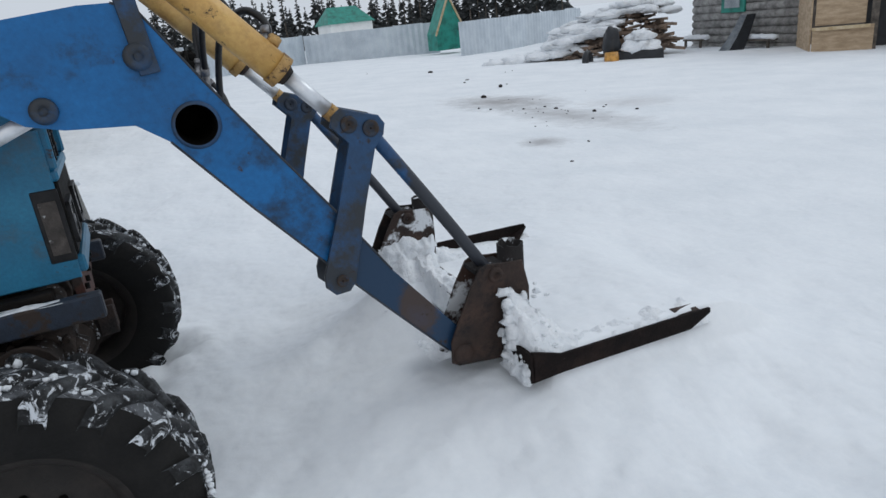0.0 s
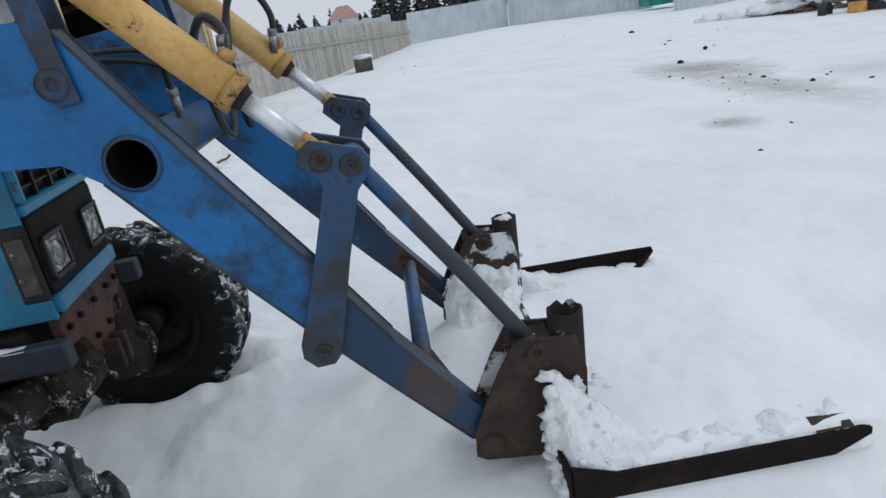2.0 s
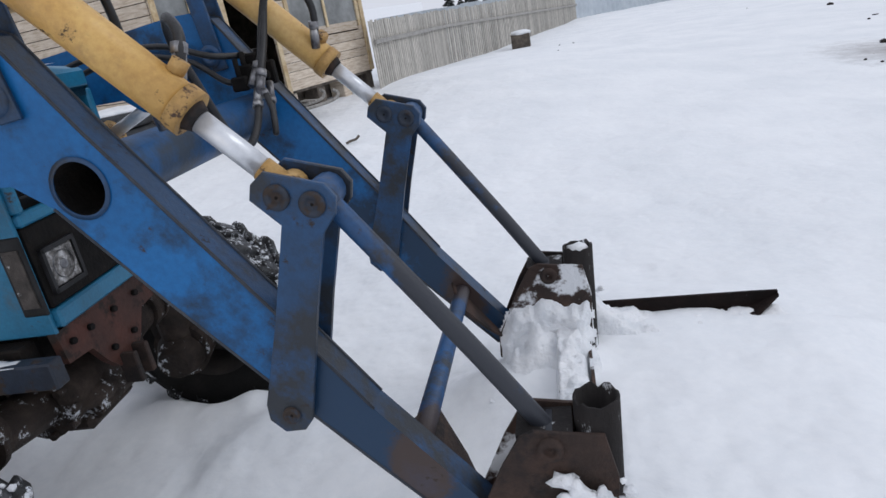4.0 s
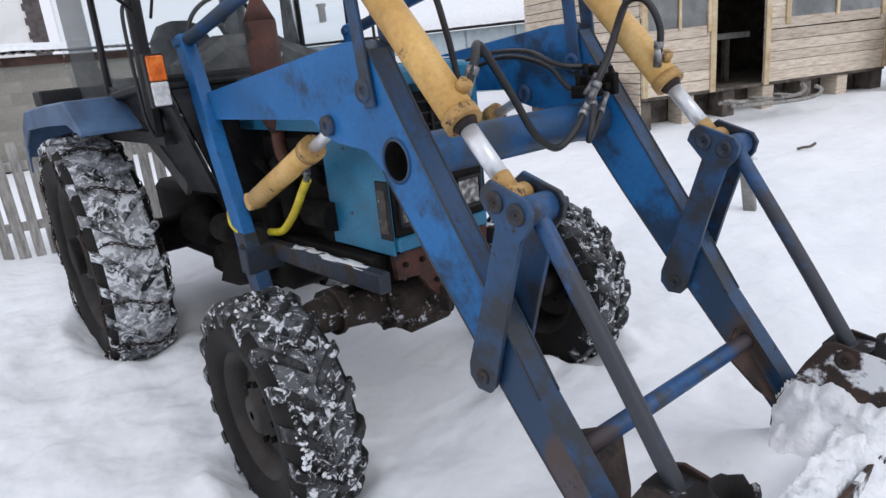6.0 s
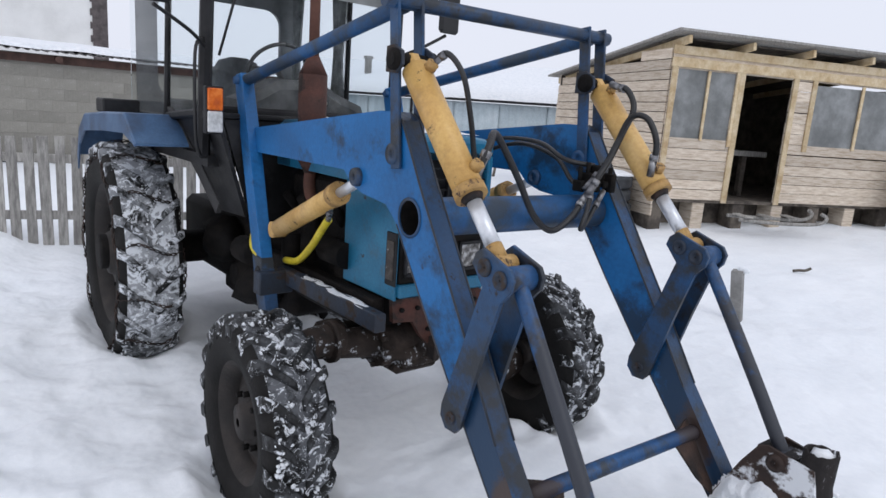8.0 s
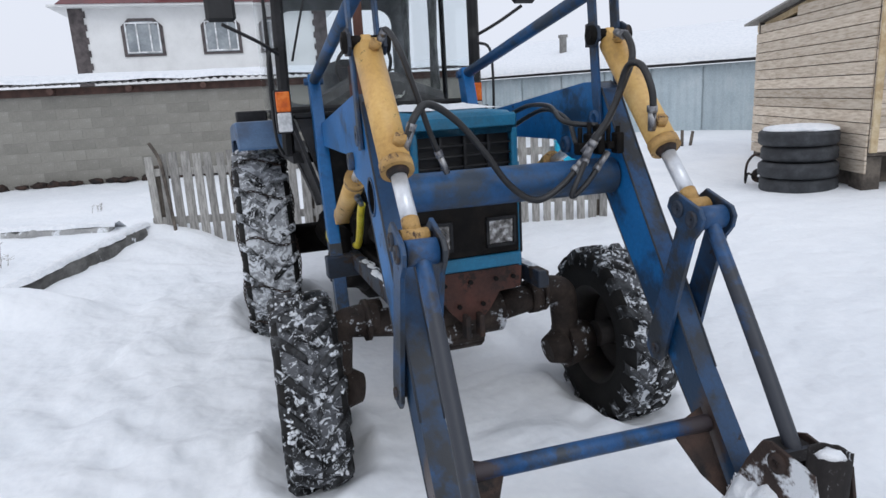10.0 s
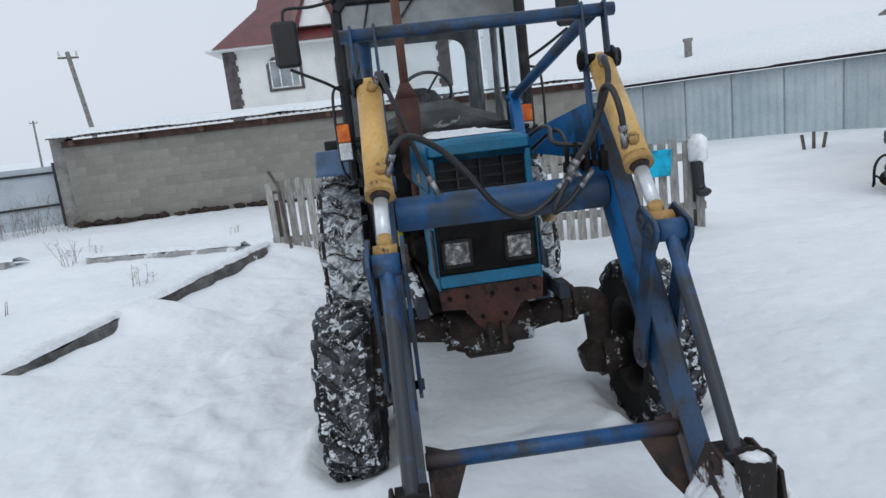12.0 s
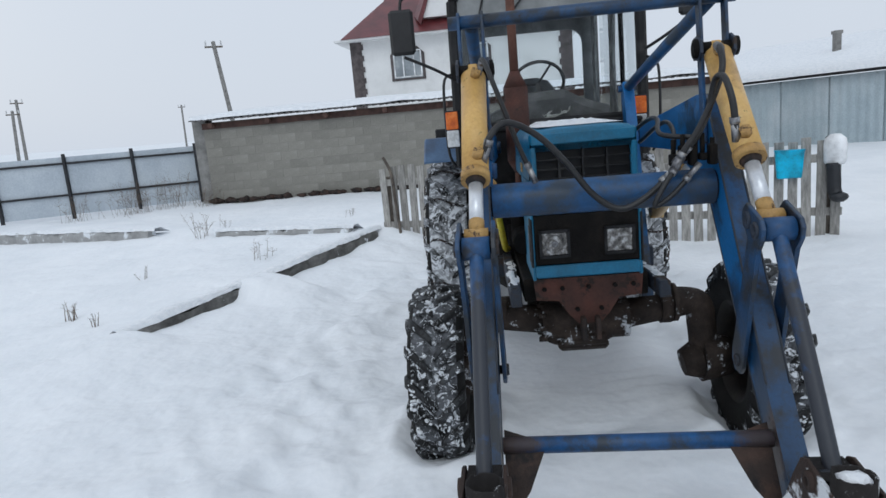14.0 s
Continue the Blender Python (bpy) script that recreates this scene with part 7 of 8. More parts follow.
for yc in (-4.07, -1.62):
    bm = bmesh.new()
    fw, z0, z1 = 0.635, 3.77, 4.96
    pts = [(-fw, z0), (fw, z0), (fw, z1 - 0.25), (fw - 0.25, z1), (-fw + 0.25, z1), (-fw, z1 - 0.25)]
    fr = [bm.verts.new((HX + 0.04, yc + y, z)) for y, z in pts]
    bk_ = [bm.verts.new((HX - 0.02, yc + y, z)) for y, z in pts]
    bm.faces.new(fr), bm.faces.new(bk_[::-1])
    for i in range(6):
        bm.faces.new((fr[i], fr[(i + 1) % 6], bk_[(i + 1) % 6], bk_[i]))
    wn_ = part("window", bm, QUOIN, house, "tall window with a dark surround")
    bm = bmesh.new()
    pts = [(y * 0.84, (z - 4.3) * 0.86 + 4.3) for y, z in pts]
    bm.faces.new([bm.verts.new((HX + 0.046, yc + y, z)) for y, z in pts])
    part("pane", bm, WINGLASS, wn_)
    for y in (-0.50, -0.17, 0.23, 0.50):
        bm = bmesh.new()
        box(bm, (HX + 0.05, yc + y - 0.022, z0 + 0.1), (HX + 0.08, yc + y + 0.022, z1 - 0.14))
        part("window_bar", bm, UPVC, wn_)
    for z in (z0 + 0.1, z1 - 0.17):
        bm = bmesh.new()
        box(bm, (HX + 0.052, yc - 0.5, z), (HX + 0.082, yc + 0.5, z + 0.045))
        part("window_bar", bm, UPVC, wn_)
bm = bmesh.new()
o = 0.55
rx, oy = HX - 4, 0.23
A = [(HX + o, HY0 - oy, HE), (HX + o, HY1 + oy, HE), (HX - 8 - o, HY1 + oy, HE), (HX - 8 - o, HY0 - oy, HE)]
# half-hipped ends: a hip below, an upright gablet above it
g0, g1, gz = HY0 + 1.0, HY1 - 1.0, 7.05
B = [(rx + 1.80, g0, gz), (rx, g0, 8.16), (rx - 1.80, g0, gz), (rx + 1.80, g1, gz), (rx, g1, 8.16), (rx - 1.80, g1, gz)]
v = [bm.verts.new(p) for p in A + B]
for f in ((0, 1, 7, 4), (4, 7, 8, 5), (2, 3, 6, 9), (9, 6, 5, 8), (3, 0, 4, 6), (4, 5, 6), (1, 2, 9, 7), (7, 9, 8), (0, 3, 2, 1)):
    bm.faces.new([v[i] for i in f])
part("roof", bm, ROOFRED, house, "dark red metal roof")
bm = bmesh.new()
box(bm, (HX - 8.4, HY0 - 0.5, HE - 0.07), (HX + 0.5, HY1 + 0.5, HE - 0.004))
part("soffit", bm, PLASTER, house)
# front gable
gy, gw = -2.72, 0.74
bm = bmesh.new()
gv = [bm.verts.new(p) for p in ((HX + 0.02, gy - gw, HE + 0.55), (HX + 0.02, gy + gw, HE + 0.55), (HX + 0.02, gy, 7.61))]
gb = [bm.verts.new(p) for p in ((HX - 4, gy - gw, HE + 0.55), (HX - 4, gy + gw, HE + 0.55), (HX - 4, gy, 7.61))]
bm.faces.new(gv), bm.faces.new(gb[::-1])
for i in range(3):
    bm.faces.new((gv[i], gv[(i + 1) % 3], gb[(i + 1) % 3], gb[i]))
part("gable", bm, PLASTER, house, "white gable front")
bm = bmesh.new()
# steep in front, flatter behind, its ridge rising to a peak above the main ridge
F = [(HX + 0.12, gy - gw - 0.10, HE + 0.45), (HX + 0.12, gy, 7.74), (HX + 0.12, gy + gw + 0.10, HE + 0.45)]
K = [(rx, gy + 0.12 - 2.1, 7.38), (rx, gy + 0.12, 8.82), (rx, gy + 0.12 + 2.1, 7.38)]
E_ = (HX - 8, gy + 0.12, 7.0)
fv, kv = [bm.verts.new(p) for p in F], [bm.verts.new(p) for p in K]
iv = [bm.verts.new((HX + 0.12, gy + (p[1] - gy) * 0.87, p[2] - 0.16)) for p in F]
ib = [bm.verts.new((HX - 0.05, v_.co.y, v_.co.z)) for v_ in iv]
ev = bm.verts.new(E_)
for k in (0, 1):
    bm.faces.new((fv[k], fv[k + 1], kv[1]))
    bm.faces.new((fv[2 * k], kv[1], kv[2 * k]))
    bm.faces.new((kv[k], kv[k + 1], ev))
    bm.faces.new((fv[k], fv[k + 1], iv[k + 1], iv[k]))
    bm.faces.new((iv[k], iv[k + 1], ib[k + 1], ib[k]))
part("gable_roof", bm, ROOFRED, house, "dark red gable roof")

# ---- poles ----
def pole(x, y, h, r, lean):
    ob = thing("utility_pole", (x, y, 0), "grey wooden utility pole with a crossarm", "pole", "utility poles")
    bm = bmesh.new()
    top = (x + lean[0], y + lean[1], h)
    rod(bm, (x, y, -1), top, r, r * 0.75, n=10)
    part("shaft", bm, CONCRETE, ob)
    bm = bmesh.new()
    d = Vector((-y, x, 0)).normalized()
    bar(bm, Vector(top) - d * r * 3.2 + Vector((0, 0, -0.3)), Vector(top) + d * r * 3.2 + Vector((0, 0, -0.3)), r * 0.6, r * 0.6)
    part("crossarm", bm, OLDWOOD, ob)
    for k in (-1, 0, 1):
        bm = bmesh.new()
        q = Vector(top) + d * r * 2.7 * k + Vector((0, 0, -0.2))
        rod(bm, q, q + Vector((0, 0, 0.25)), r * 0.3, n=6)
        part("insulator", bm, WHITELENS, ob)

def polar(x0, y0, az, d):
    return x0 + d * math.cos(radians(az)), y0 + d * math.sin(radians(az))

for az, d, h, lean in ((-157.0, 42, 8.1, (0.4, -0.85)), (-141.3, 70, 7.6, (0.3, 0.4)), (-140.7, 66, 6.4, (0, 0.5)), (-152.5, 105, 8.6, (0, 0.2))):
    x, y = polar(3.71, -0.38, az, d)
    pole(x, y, h, 0.16, lean)

# ---- far side of the yard ----
def sheet_run(name, a, b, z, h, mat, label, rib=0.2):
    ob = thing(name, ((a[0] + b[0]) / 2, (a[1] + b[1]) / 2, z), label, "fence")
    a, b = Vector((a[0], a[1], 0)), Vector((b[0], b[1], 0))
    d = (b - a).normalized()
    nn = Vector((-d.y, d.x, 0))
    L = (b - a).length
    k = 0
    s = 0.0
    while s < L - 0.05:
        e = min(L, s + 2.0)
        bm = bmesh.new()
        prev = None
        t, i = s, 0
        while t <= e + 1e-6:
            p = a + d * t + nn * (0.03 if i % 2 else 0)
            v = (bm.verts.new((p.x, p.y, z - 0.3)), bm.verts.new((p.x, p.y, z + h + 0.04 * math.sin(k * 3))))
            if prev:
                bm.faces.new((prev[0], v[0], v[1], prev[1]))
            prev = v
            t += rib
            i += 1
        part("sheet", bm, mat, ob)
        s = e
        k += 1
    bm = bmesh.new()
    bar(bm, a + nn * 0.06 + Vector((0, 0, z + h * 0.8)), b + nn * 0.06 + Vector((0, 0, z + h * 0.8)), 0.05, 0.06)
    part("rail", bm, BLACKSTEEL, ob)
    return ob

sheet_run("metal_fence", (3.4, 34.2), (10.4, 42.0), 0.05, 1.75, GALV, "plain pale galvanised sheet fence")
sheet_run("metal_fence", (-2.4, 15.5), (2.6, 35.0), 0.35, 1.50, GALV, "plain pale galvanised sheet fence behind the palings")
sheet_run("metal_fence", (10.4, 42.0), (19.2, 39.4), 0.0, 1.75, GALV, "plain pale galvanised sheet fence")
sheet_run("metal_fence", (16.6, 31.0), (31.0, 40.0), -0.15, 1.75, GALV, "plain pale galvanised sheet fence")
wf = thing("paling_fence", (1.0, 24.0, 0.3), "old upright paling fence of grey boards", "fence")
for qa, qb, count in ((Vector((-1.25, 10.3, 0.0)), Vector((-0.9, 17.2, 0.0)), 50), (Vector((-0.9, 17.2, 0.0)), Vector((3.4, 34.2, 0.0)), 105)):
    turn = Matrix.Rotation(math.atan2((qb - qa).y, (qb - qa).x), 4, 'Z')
    for k in range(count):
        p = qa + (qb - qa) * k / (count - 1)
        far_ = smooth_step(10, 24, p.y)
        zz = 0.72 - 0.32 * far_ - 0.25 * smooth_step(22, 34, p.y)
        hh = 1.10 + 0.22 * far_ + 0.05 * (random.random() - 0.5)
        bm = bmesh.new()
        box(bm, (-0.055, 0, -0.3), (0.055, 0.02, hh), Matrix.Translation((p.x, p.y, zz)) @ turn @ pose(0, 0, 0, 0, 1.5 * (random.random() - 0.5), 0))
        part("paling", bm, PALING, wf)
    bm = bmesh.new()
    za, zb = (1.45, 1.35) if count == 50 else (1.35, 0.85)
    bar(bm, qa + Vector((0.04, 0, za)), qb + Vector((0.04, 0, zb)), 0.05, 0.08)
    part("rail", bm, GREYWOOD, wf)
dh = thing("kennel", (1.0, 20.6, 0.2), "small snow-topped wooden kennel by the paling fence", "kennel")
bm = bmesh.new()
box(bm, (0.7, 20.3, 0.1), (1.3, 20.9, 0.62))
part("wall", bm, OLDWOOD, dh)
bm = bmesh.new()
lumps(bm, (1.0, 20.6, 0.66), (0.36, 0.36, 0.09), 3, 2, 0.2)
part("snow_cap", bm, CRUST, dh)

# log cabin with a plywood porch
cabin = thing("log_cabin", (19.3, 14.0, -0.4), "weathered grey log cabin with a green window", "cabin")
ca, cb = Vector((19.5, 16.4, 0.0)), Vector((18.95, 11.9, 0.0))
cd = (cb - ca).normalized()
cn = Vector((cd.y, -cd.x, 0))
if cn.x > 0:
    cn = -cn
for k in range(13):
    zz = -0.35 + 0.255 * k
    bm = bmesh.new()
    rod(bm, ca - cd * 0.25 + Vector((0, 0, zz)), cb + cd * 0.3 + Vector((0, 0, zz + 0.02)), 0.14, 0.13, n=12)
    part("log", bm, LOG, cabin)
bm = bmesh.new()
box(bm, (0, -4, -0.8), ((cb - ca).length, -0.05, 3.0), Matrix.Translation(ca) @ Matrix.Rotation(math.atan2(cd.y, cd.x), 4, 'Z') @ Matrix.Diagonal((1, -1, 1, 1)))
part("cabin_core", bm, OLDWOOD, cabin)
w0 = ca + cd * 1.38 + cn * 0.16
for dz, dx, ww, hh, mt in ((0, 0, 1.12, 1.15, GREENPAINT), (0.02, 0.06, 0.72, 0.85, WINGLASS)):
    bm = bmesh.new()
    p = w0 + cn * dz
    bar(bm, p + cd * (dx * 3) + Vector((0, 0, 1.36)), p + cd * (dx * 3 + ww) + Vector((0, 0, 1.36)), 0.06, hh)
    part("window", bm, mt, cabin, "green framed window")
porch = thing("plywood_porch", (20.3, 10.6, -0.6), "bare plywood porch box with a dark doorway", "porch")
def board(name, p, q, z0, z1, mat, label="", thick=0.04):
    bm = bmesh.new()
    bar(bm, (p[0], p[1], (z0 + z1) / 2), (q[0], q[1], (z0 + z1) / 2), thick, z1 - z0)
    return part(name, bm, mat, porch, label)

board("side_sheet", (19.2, 12.1), (17.0, 9.87), -0.7, 3.0, PLY)
board("door_leaf", (16.95, 9.78), (17.78, 8.68), -0.75, 0.34, PLY, "lower plywood door leaf")
board("upper_sheet", (17.1, 9.83), (17.78, 8.92), 0.38, 3.0, PLY, "upper plywood sheet")
board("ledge", (16.88, 9.74), (17.66, 8.70), 0.27, 0.35, TRIM, "pale ledge board", 0.10)
board("jamb", (17.80, 8.80), (17.90, 8.67), -0.75, 3.0, OLDWOOD, "", 0.12)
# black sheet set back to give the doorway its darkness
board("dark_opening", (18.7, 9.6), (20.9, 6.0), -0.8, 3.0, TARP)
sheet = thing("steel_sheet", (18.6, 14.3, -0.4), "bent dark sheet leaning on the log wall", "sheet")
bm = bmesh.new()
SHEETGREY = material("dull_zinc_sheet", (0.30, 0.33, 0.36), (0.20, 0.22, 0.25), (0.40, 0.43, 0.46), rough=0.5, metal=0.2, scale=3, fine=30, bump=0.15)
def leaning(j0, j1):
    bm = bmesh.new()
    rows = [[bm.verts.new(Vector((17.05, 13.30, -0.45)).lerp(Vector((18.55, 13.65, 0.72)), f) + Vector((0.58 * j, -0.58 * j, 0)) * (1 - 0.45 * f) + Vector((0, 0, -0.12 * math.sin(math.pi * f)))) for j in (j0, j1)] for f in (0, 0.25, 0.5, 0.75, 1)]
    for a_, b_ in zip(rows, rows[1:]):
        bm.faces.new((a_[0], a_[1], b_[1], b_[0]))
    bmesh.ops.solidify(bm, geom=bm.faces[:], thickness=0.03)
    return bm

part("plate", leaning(0.42, 1.0), TARP, sheet)
part("bare_strip", leaning(0.0, 0.41), SHEETGREY, sheet, "dull grey folded strip")
bench = thing("plank_bench", (18.6, 14.0, -0.4), "low plank bench under snow along the log wall", "bench")
for f0, f1 in ((0.02, 1.05), (2.75, 4.25)):
    bm = bmesh.new()
    bar(bm, ca + cd * f0 + cn * 0.55 + Vector((0, 0, -0.06)), ca + cd * f1 + cn * 0.55 + Vector((0, 0, -0.06)), 0.34, 0.06, 0.01)
    part("plank", bm, OLDWOOD, bench)
    for f in (f0 + 0.1, f1 - 0.1):
        bm = bmesh.new()
        q = ca + cd * f + cn * 0.66
        bar(bm, (q.x, q.y, -0.7), (q.x, q.y, -0.09), 0.07, 0.07, up=(1, 0, 0))
        part("leg", bm, OLDWOOD, bench)
    bm = bmesh.new()
    for k in range(7):
        q = ca + cd * (f0 + (f1 - f0) * (k + 0.5) / 7) + cn * 0.52
        lumps(bm, (q.x, q.y, 0.02), (0.20, 0.16 + (f1 - f0) / 16, 0.09), k * 2.1 + f0, 2, 0.4)
    part("snow_layer", bm, CRUST, bench)

# wood pile
pile = thing("wood_pile", (14.5, 14.5, -0.3), "heap of split firewood under snow", "firewood", kind="stuff")
FIREWOOD = material("firewood", (0.17, 0.125, 0.095), (0.06, 0.045, 0.038), (0.30, 0.22, 0.165), rough=0.85, scale=2.2, fine=30, bump=0.4)
def pile_top(f):
    return -0.25 + 1.15 * smooth_step(-0.10, 0.35, f) + 0.48 * smooth_step(0.3, 0.75, f) - 0.15 * smooth_step(0.85, 1.0, f)

bm = bmesh.new()
for k in range(330):
    f = random.random()
    g = random.random()
    x, y = 13.9 + 3.3 * f - 0.6 * g, 18.4 - 2.6 * f - 1.3 * g
    zz = -0.25 + (pile_top(f) + 0.25) * (1 - g * 0.75) * (0.35 + 0.65 * random.random())
    a = random.random() * 6.28
    d = Vector((math.cos(a), math.sin(a), 0.35 * (random.random() - 0.5))) * (0.25 + 0.25 * random.random())
    bar(bm, Vector((x, y, zz)) - d, Vector((x, y, zz)) + d, 0.07 + 0.06 * random.random(), 0.05 + 0.05 * random.random())
part("split_log", bm, FIREWOOD, pile)
bm = bmesh.new()
for k in range(92):
    f, g = (k % 23) / 22, (k // 23) * 0.28
    if g > 0.5 and f > 0.55 or k % 23 in (19, 21) and g > 0:
        continue
    lumps(bm, (13.9 + 3.3 * f - 0.6 * g + 0.2 * math.sin(k), 18.4 - 2.6 * f - 1.3 * g, pile_top(f) * (1 - 0.55 * g) + 0.06), (0.42 + 0.12 * math.sin(k * 3), 0.38, 0.13), k * 1.3, 2, 0.6)
for k in range(12):
    lumps(bm, (12.0 + 0.22 * k, 18.3 - 0.12 * k + 0.4 * math.sin(k * 2.2), -0.1 + 0.02 * k), (0.5, 0.4, 0.18), k * 2.3, 2, 0.6)
part("snow_cover", bm, CRUST, pile)
junk = thing("black_crate", (14.7, 14.0, -0.35), "snow-topped black crate by the wood pile", "crate")
crate_m = pose(14.75, 14.0, -0.35, 0, 0, -38)
bm = bmesh.new()
box(bm, (-0.70, -0.4, 0.0), (0.70, 0.4, 0.42), crate_m, 0.03)
part("crate_body", bm, TARP, junk)
bm = bmesh.new()
lumps(bm, (14.80, 14.05, 0.15), (0.62, 0.52, 0.22), 5, 3, 0.5)
lumps(bm, (14.95, 14.2, 0.45), (0.45, 0.40, 0.18), 8, 3, 0.5)
part("snow_cap", bm, CRUST, junk)
sack = thing("dark_sack", (14.1, 14.3, -0.3), "dark upright sack beside the crate", "sack")
bm = bmesh.new()
lumps(bm, (14.05, 14.45, 0.25), (0.26, 0.26, 0.62), 2, 3, 0.25)
part("sack_body", bm, TARP, sack)
tub = thing("ochre_tub", (13.6, 14.2, -0.35), "ochre plastic tub with snow in it", "tub")
bm = bmesh.new()
rod(bm, (13.72, 14.05, -0.33), (13.72, 14.05, 0.10), 0.25, 0.20, n=16)
part("tub_body", bm, YTAR, tub)
wh = thing("cart_wheel", (13.2, 14.6, -0.3), "small black cart wheel in the snow", "wheel")
bm = bmesh.new()
lathe(bm, [(0.11, -0.07), (0.24, -0.10), (0.30, -0.05), (0.30, 0.05), (0.24, 0.10), (0.11, 0.07), (0.11, -0.07)], (0, 0, 0), 20)
turned(bm, pose(13.2, 14.55, -0.08, 0, 0, 35))
part("casing", bm, TARP, wh)

# the whole corner stands a little farther out and larger than first set
pivot = Matrix.Translation((0.72, -2.86, -0.27))
for ob in (cabin, porch, sheet, bench, pile, junk, sack, tub, wh):
    ob.matrix_world = pivot @ Matrix.Scale(1.12, 4) @ pivot.inverted() @ Matrix.Translation(ob.location)

# distant houses and woods
gh = thing("green_roof_house", (20, 75, 0), "distant white house with a green roof", "house")
x, y = polar(0.7, -2.9, 74.3, 82)
bm = bmesh.new()
box(bm, (x - 2.5, y - 3, -1), (x + 2.5, y + 3, 2.7))
part("wall", bm, PLASTER, gh)
bm = bmesh.new()
v = [bm.verts.new(p) for p in ((x - 2.8, y - 3.4, 2.6), (x + 2.8, y - 3.4, 2.6), (x + 2.8, y + 3.4, 2.6), (x - 2.8, y + 3.4, 2.6), (x - 1.9, y, 4.5), (x + 1.6, y, 4.5))]
for f in ((0, 1, 5, 4), (1, 2, 5), (2, 3, 4, 5), (3, 0, 4), (0, 3, 2, 1)):
    bm.faces.new([v[i] for i in f])
part("roof", bm, GREENPAINT, gh, "green roof")
ph = thing("pink_roof_house", (3, 110, 0), "far low house with a faded pink roof", "house")
x, y = polar(1.64, -2.22, 92.2, 112)
bm = bmesh.new()
box(bm, (x - 2.2, y - 3, -1), (x + 2.2, y + 3, 2.6))
part("wall", bm, PLASTER, ph)
bm = bmesh.new()
v = [bm.verts.new(p) for p in ((x - 2.5, y - 3.4, 2.5), (x + 2.5, y - 3.4, 2.5), (x + 2.5, y + 3.4, 2.5), (x - 2.5, y + 3.4, 2.5), (x - 0.9, y, 4.4), (x + 0.9, y, 4.4))]
for f in ((0, 1, 5, 4), (1, 2, 5), (2, 3, 4, 5), (3, 0, 4), (0, 3, 2, 1)):
    bm.faces.new([v[i] for i in f])
part("roof", bm, PINKROOF, ph, "faded pink roof")
gs = thing("green_outhouse", (18.5, 36.5, 0), "narrow green pointed outhouse behind the fence", "outhouse")
x, y = polar(0.7, -2.9, 66.0, 43.5)
bm = bmesh.new()
v = []
for yy in (y - 0.8, y + 0.8):
    v.append([bm.verts.new(p) for p in ((x - 0.95, yy, 0.0), (x + 0.95, yy, 0.0), (x + 0.95, yy, 1.0), (x, yy, 3.1), (x - 0.95, yy, 1.0))])
bm.faces.new(v[0]), bm.faces.new(v[1][::-1])
for i in range(5):
    bm.faces.new((v[0][i], v[0][(i + 1) % 5], v[1][(i + 1) % 5], v[1][i]))
part("wall", bm, GREENPAINT, gs)
bm = bmesh.new()
for sg in (-1, 1):
    bar(bm, (x + sg * 1.05, y - 0.85, 0.9), (x, y - 0.85, 3.2), 0.1, 0.10)
part("roof_edge", bm, TRIM, gs, "pale roof edge")

def conifer(x, y, h, w, seed):
    rnd = random.Random(seed)
    ob = thing("conifer", (x, y, 0), "distant dark conifer with snow in its crown, paled for haze", "tree", "distant conifers")
    bm = bmesh.new()
    rod(bm, (x, y, -1), (x, y, h * 0.95), h * 0.018, h * 0.004, n=6)
    part("trunk", bm, OLDWOOD, ob)
    bm = bmesh.new()
    for k in range(70):
        f = rnd.random() ** 0.8
        z = h * (0.12 + 0.86 * f)
        r = w * (1 - f) * (0.55 + 0.6 * rnd.random()) + 0.12
        a = rnd.random() * 6.28
        tip = Vector((x + r * math.cos(a), y + r * math.sin(a), z - 0.28 * r))
        root = Vector((x, y, z + 0.12 * r))
        s = Vector((-math.sin(a), math.cos(a), 0)) * (0.18 * r + 0.1)
        mid = (tip + root) / 2 + Vector((0, 0, 0.08 * r))
        for drop in (0.0, -0.16 * r - 0.1):
            dv = Vector((0, 0, drop))
            vs = [bm.verts.new(p) for p in (root, mid + s + dv, tip, mid - s + dv)]
            bm.faces.new(vs)
    part("crown", bm, NEEDLE, ob)

rt = random.Random(5)
for k in range(150):
    az = 97 - 41 * k / 149 + rt.uniform(-0.5, 0.5)
    d = rt.uniform(95, 135)
    x, y = polar(0.7, -2.9, az, d)
    low = 0.42 if az > 89 else 1.0
    conifer(x, y, low * rt.uniform(5.5, 9.5) * (0.75 + 0.5 * rt.random()), rt.uniform(1.2, 2.2), k)

# low far hills
hills = thing("far_hills", (-300, -250, 0), "pale snowy hills on the horizon", "hills", kind="structure")
bm = bmesh.new()
prev = None
for i in range(80):
    az = 100 + 170 * i / 79
    x, y = polar(0, 0, az, 700)
    h = 6 + 14 * (0.5 + 0.5 * noise.noise((i * 0.13, 0, 0))) 
    v = (bm.verts.new((x, y, -3)), bm.verts.new((x * 1.15, y * 1.15, h)))
    if prev:
        bm.faces.new((prev[0], v[0], v[1], prev[1]))
    prev = v
part("slope", bm, SNOW, hills)

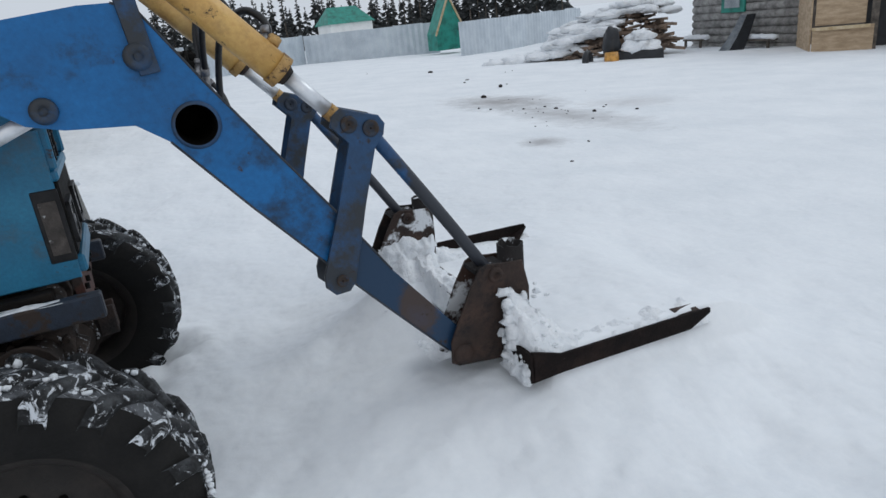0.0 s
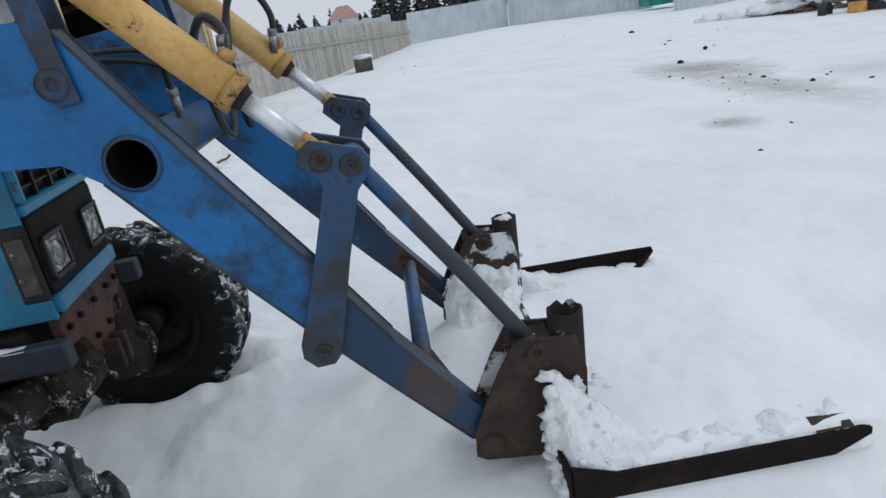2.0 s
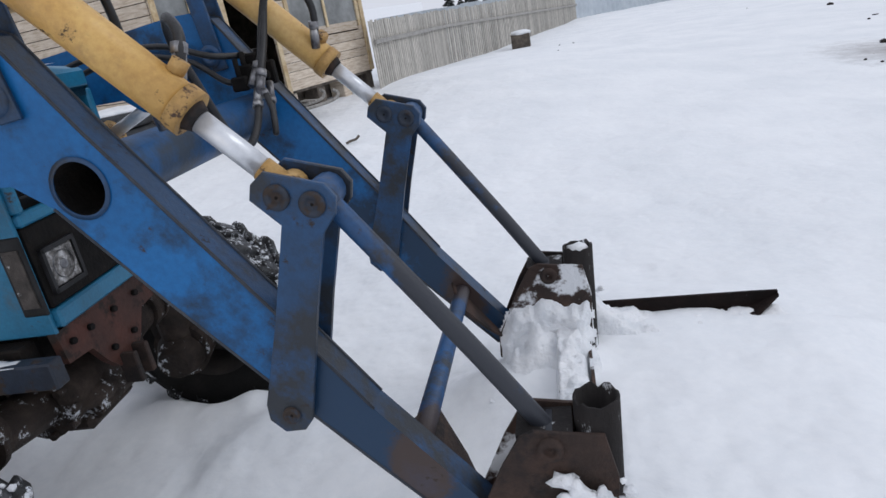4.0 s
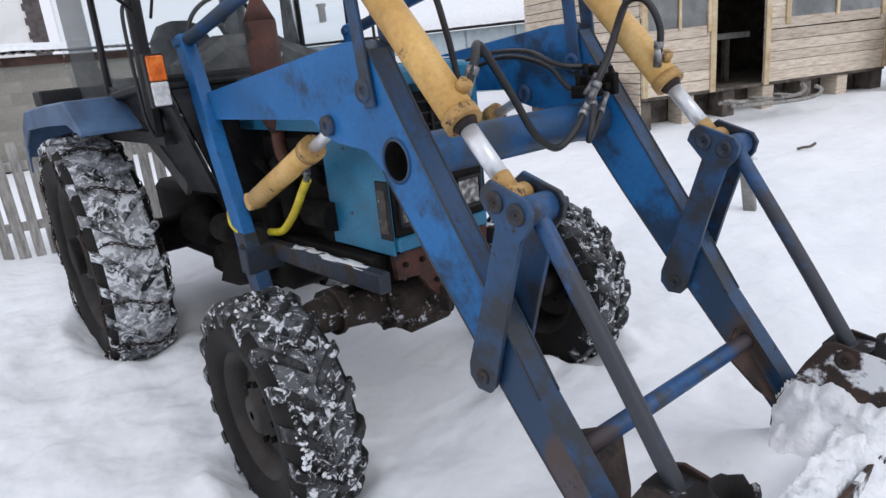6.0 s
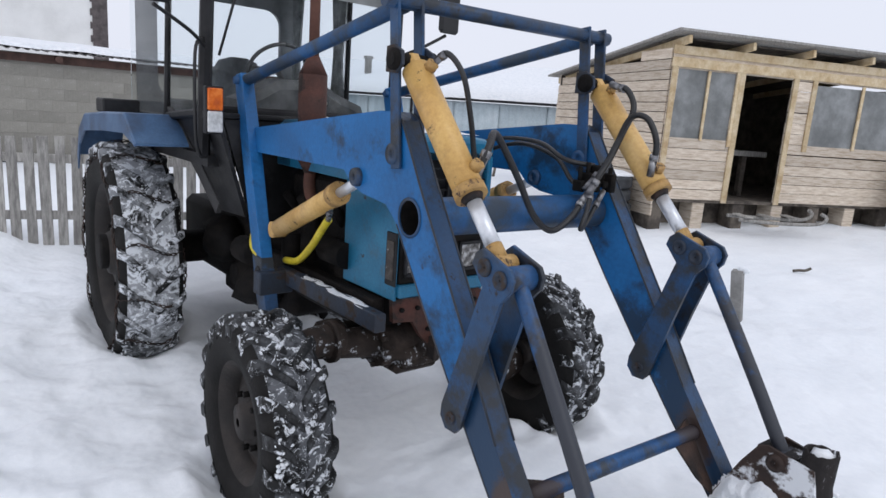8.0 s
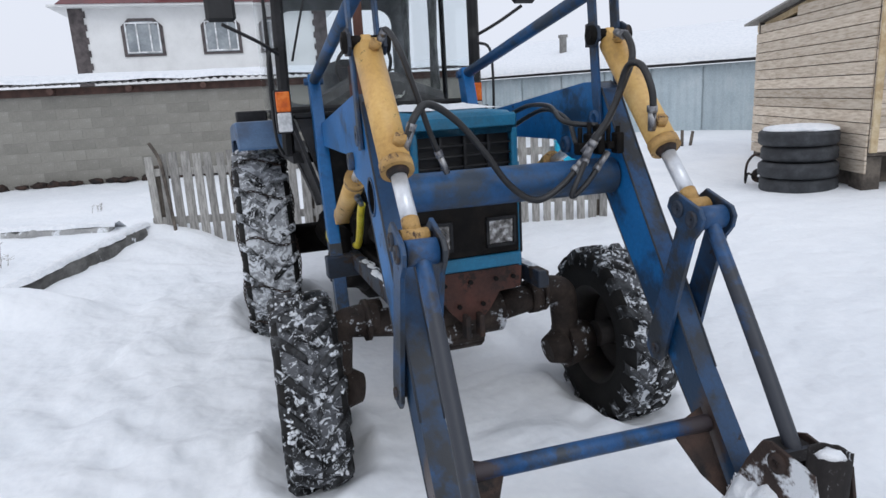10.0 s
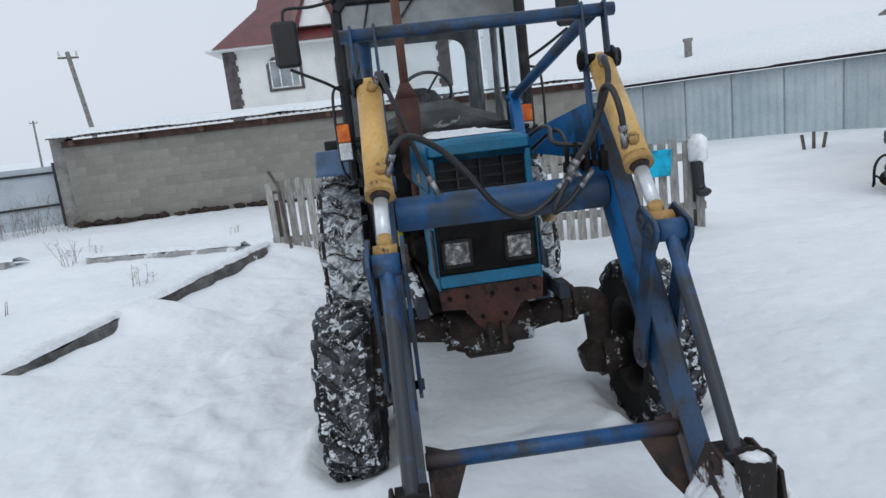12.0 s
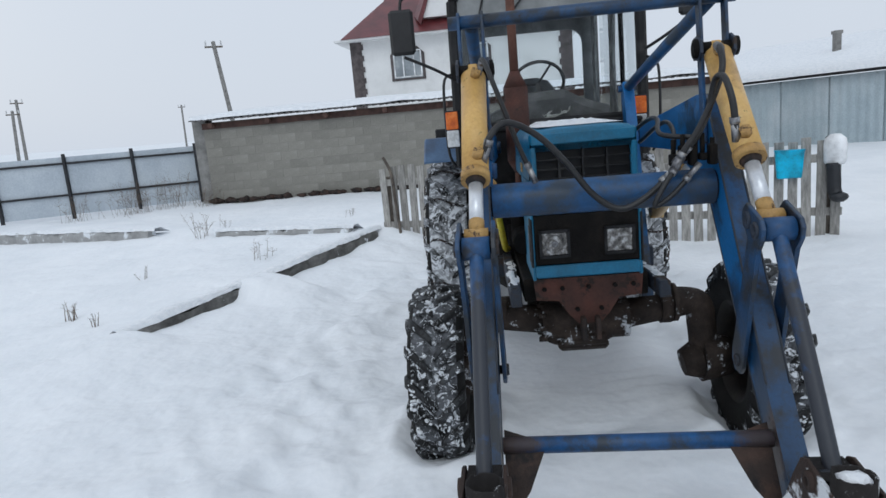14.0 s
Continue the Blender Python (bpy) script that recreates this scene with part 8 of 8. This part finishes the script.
# ---- small things in the snow ----
clods = thing("soil_clods", (5.5, 8.5, 0), "dark clods and chips scattered on the snow", "clods", kind="stuff")
rc = random.Random(3)
bm = bmesh.new()
def on_ground(x, y):
    return ground_height(x, y) + ground_detail(x, y)
spots = [(4.89, 3.32, 0.035), (5.85, 5.67, 0.025), (7.48, 6.43, 0.060), (8.02, 5.98, 0.045), (7.92, 6.75, 0.035), (8.12, 6.95, 0.040), (7.26, 7.27, 0.045), (7.27, 7.65, 0.040), (6.85, 7.72, 0.040), (6.59, 7.2, 0.030), (6.4, 8.66, 0.045), (6.46, 8.28, 0.040), (7.4, 10.41, 0.090), (8.79, 12.15, 0.10), (9.26, 15.09, 0.07), (10.2, 20.2, 0.14), (5.14, 4.65, 0.022), (5.72, 4.15, 0.030)]
for k in range(26):
    f = rc.random()
    spots.append((7.3 - 0.9 * f + rc.gauss(0, 0.35), 9.8 - 4.6 * f + rc.gauss(0, 0.35), rc.uniform(0.006, 0.022)))
for k in range(9):
    spots.append((rc.uniform(2, 12), rc.uniform(9, 24), rc.uniform(0.02, 0.05)))
for x, y, s in spots:
    s *= 0.6
    lumps(bm, (x, y, on_ground(x, y) + s * 0.2), (s * rc.uniform(0.8, 1.8), s * rc.uniform(0.8, 1.6), s * 0.7), x * 3, 1, 0.6)
part("clod", bm, SOIL, clods)
weeds = thing("dry_weeds", (-3, -5, 0.5), "thin dry weed stalks sticking out of the snow", "weeds", kind="stuff")
bm = bmesh.new()
for cxw, cyw, cnt, hh in ((-2.35, -5.08, 9, 0.19), (-2.02, -4.60, 4, 0.15), (-5.9, -5.35, 12, 0.42), (-4.09, -3.72, 8, 0.24), (-3.6, -5.0, 3, 0.16), (-10.5, -9.3, 34, 0.75), (-11.0, -8.6, 32, 0.8), (-10.0, -10.4, 22, 0.6), (-10.9, -7.7, 26, 0.5), (-10.7, -8.95, 26, 0.6), (-6.5, -5.2, 5, 0.2), (-8, -3.5, 6, 0.2)):
    for k in range(cnt):
        x, y = cxw + rc.gauss(0, 0.03 if hh < 0.2 else 0.07 if cnt < 20 else 0.2), cyw + rc.gauss(0, 0.03 if hh < 0.2 else 0.07 if cnt < 20 else 0.2)
        z = on_ground(x, y)
        top = Vector((x + rc.gauss(0, 0.22) * hh, y + rc.gauss(0, 0.22) * hh, z + hh * rc.uniform(0.4, 1.1)))
        rod(bm, (x, y, z - 0.05), top, 0.0065 if hh < 0.2 else 0.0030, 0.0012, n=4)
        for j in range(5):
            q = Vector((x, y, z)).lerp(top, rc.uniform(0.35, 1.0))
            rod(bm, q, q + Vector((rc.gauss(0, 0.12) * hh, rc.gauss(0, 0.12) * hh, rc.uniform(0.03, 0.20) * hh)), 0.0018, 0.0008, n=4)
part("stalk", bm, TWIG, weeds)

# chip of wood, sticks and scraps
def scrap(name, x, y, size, mat, label, category, turn, lift=0.0):
    ob = thing(name, (x, y, on_ground(x, y)), label, category)
    bm = bmesh.new()
    pipe(bm, [(-size, 0, 0.004), (-size * 0.3, 0.012, 0.03 * lift), (size * 0.4, -0.01, 0.05 * lift), (size, 0.0, 0.004 + 0.10 * lift)], 0.018, 6)
    part("body", turned(bm, pose(x, y, on_ground(x, y) + 0.01, 0, 0, turn)), mat, ob)

scrap("bark_chip", -0.62, 5.95, 0.09, OLDWOOD, "grey curl of bark lying on the snow", "chip", 30, 0.6)
for k in range(3):
    x, y = -8.6 + 0.10 * k, 7.5 + 0.11 * k
    z = on_ground(x, y)
    ob = thing("short_stake", (x, y, z), "short dark stake sticking out of the snow near the barn", "stake", "short stakes")
    bm = bmesh.new()
    bar(bm, (x, y, z - 0.1), (x + 0.03 * (k - 1), y + 0.05 * (k - 1), z + 0.30 + 0.04 * (k % 2)), 0.05, 0.05, 0.006, up=(1, 0, 0))
    part("shaft", bm, OLDWOOD, ob)
# bent scrap iron beside the tyre stack
iron = thing("scrap_iron", (-4.53, 5.93, 0.49), "rusty hub and bent bars lying beside the tyre stack", "scrap")
bm = bmesh.new()
lathe(bm, [(0.03, -0.05), (0.09, -0.04), (0.105, 0.0), (0.09, 0.04), (0.03, 0.05), (0.03, -0.05)], (0, 0, 0), 16)
part("hub", turned(bm, pose(-4.38, 5.90, 0.59, 0, 0, 60)), RUST, iron)
bm = bmesh.new()
pipe(bm, [(-4.68, 5.93, 0.47), (-4.63, 5.90, 0.72), (-4.48, 5.88, 0.87), (-4.33, 5.90, 0.89)], 0.018, 6)
part("bar", bm, RUST, iron)
bm = bmesh.new()
pipe(bm, [(-4.53, 5.80, 0.47), (-4.46, 5.78, 0.62), (-4.33, 5.78, 0.57)], 0.015, 6)
part("bar", bm, GREASE, iron)
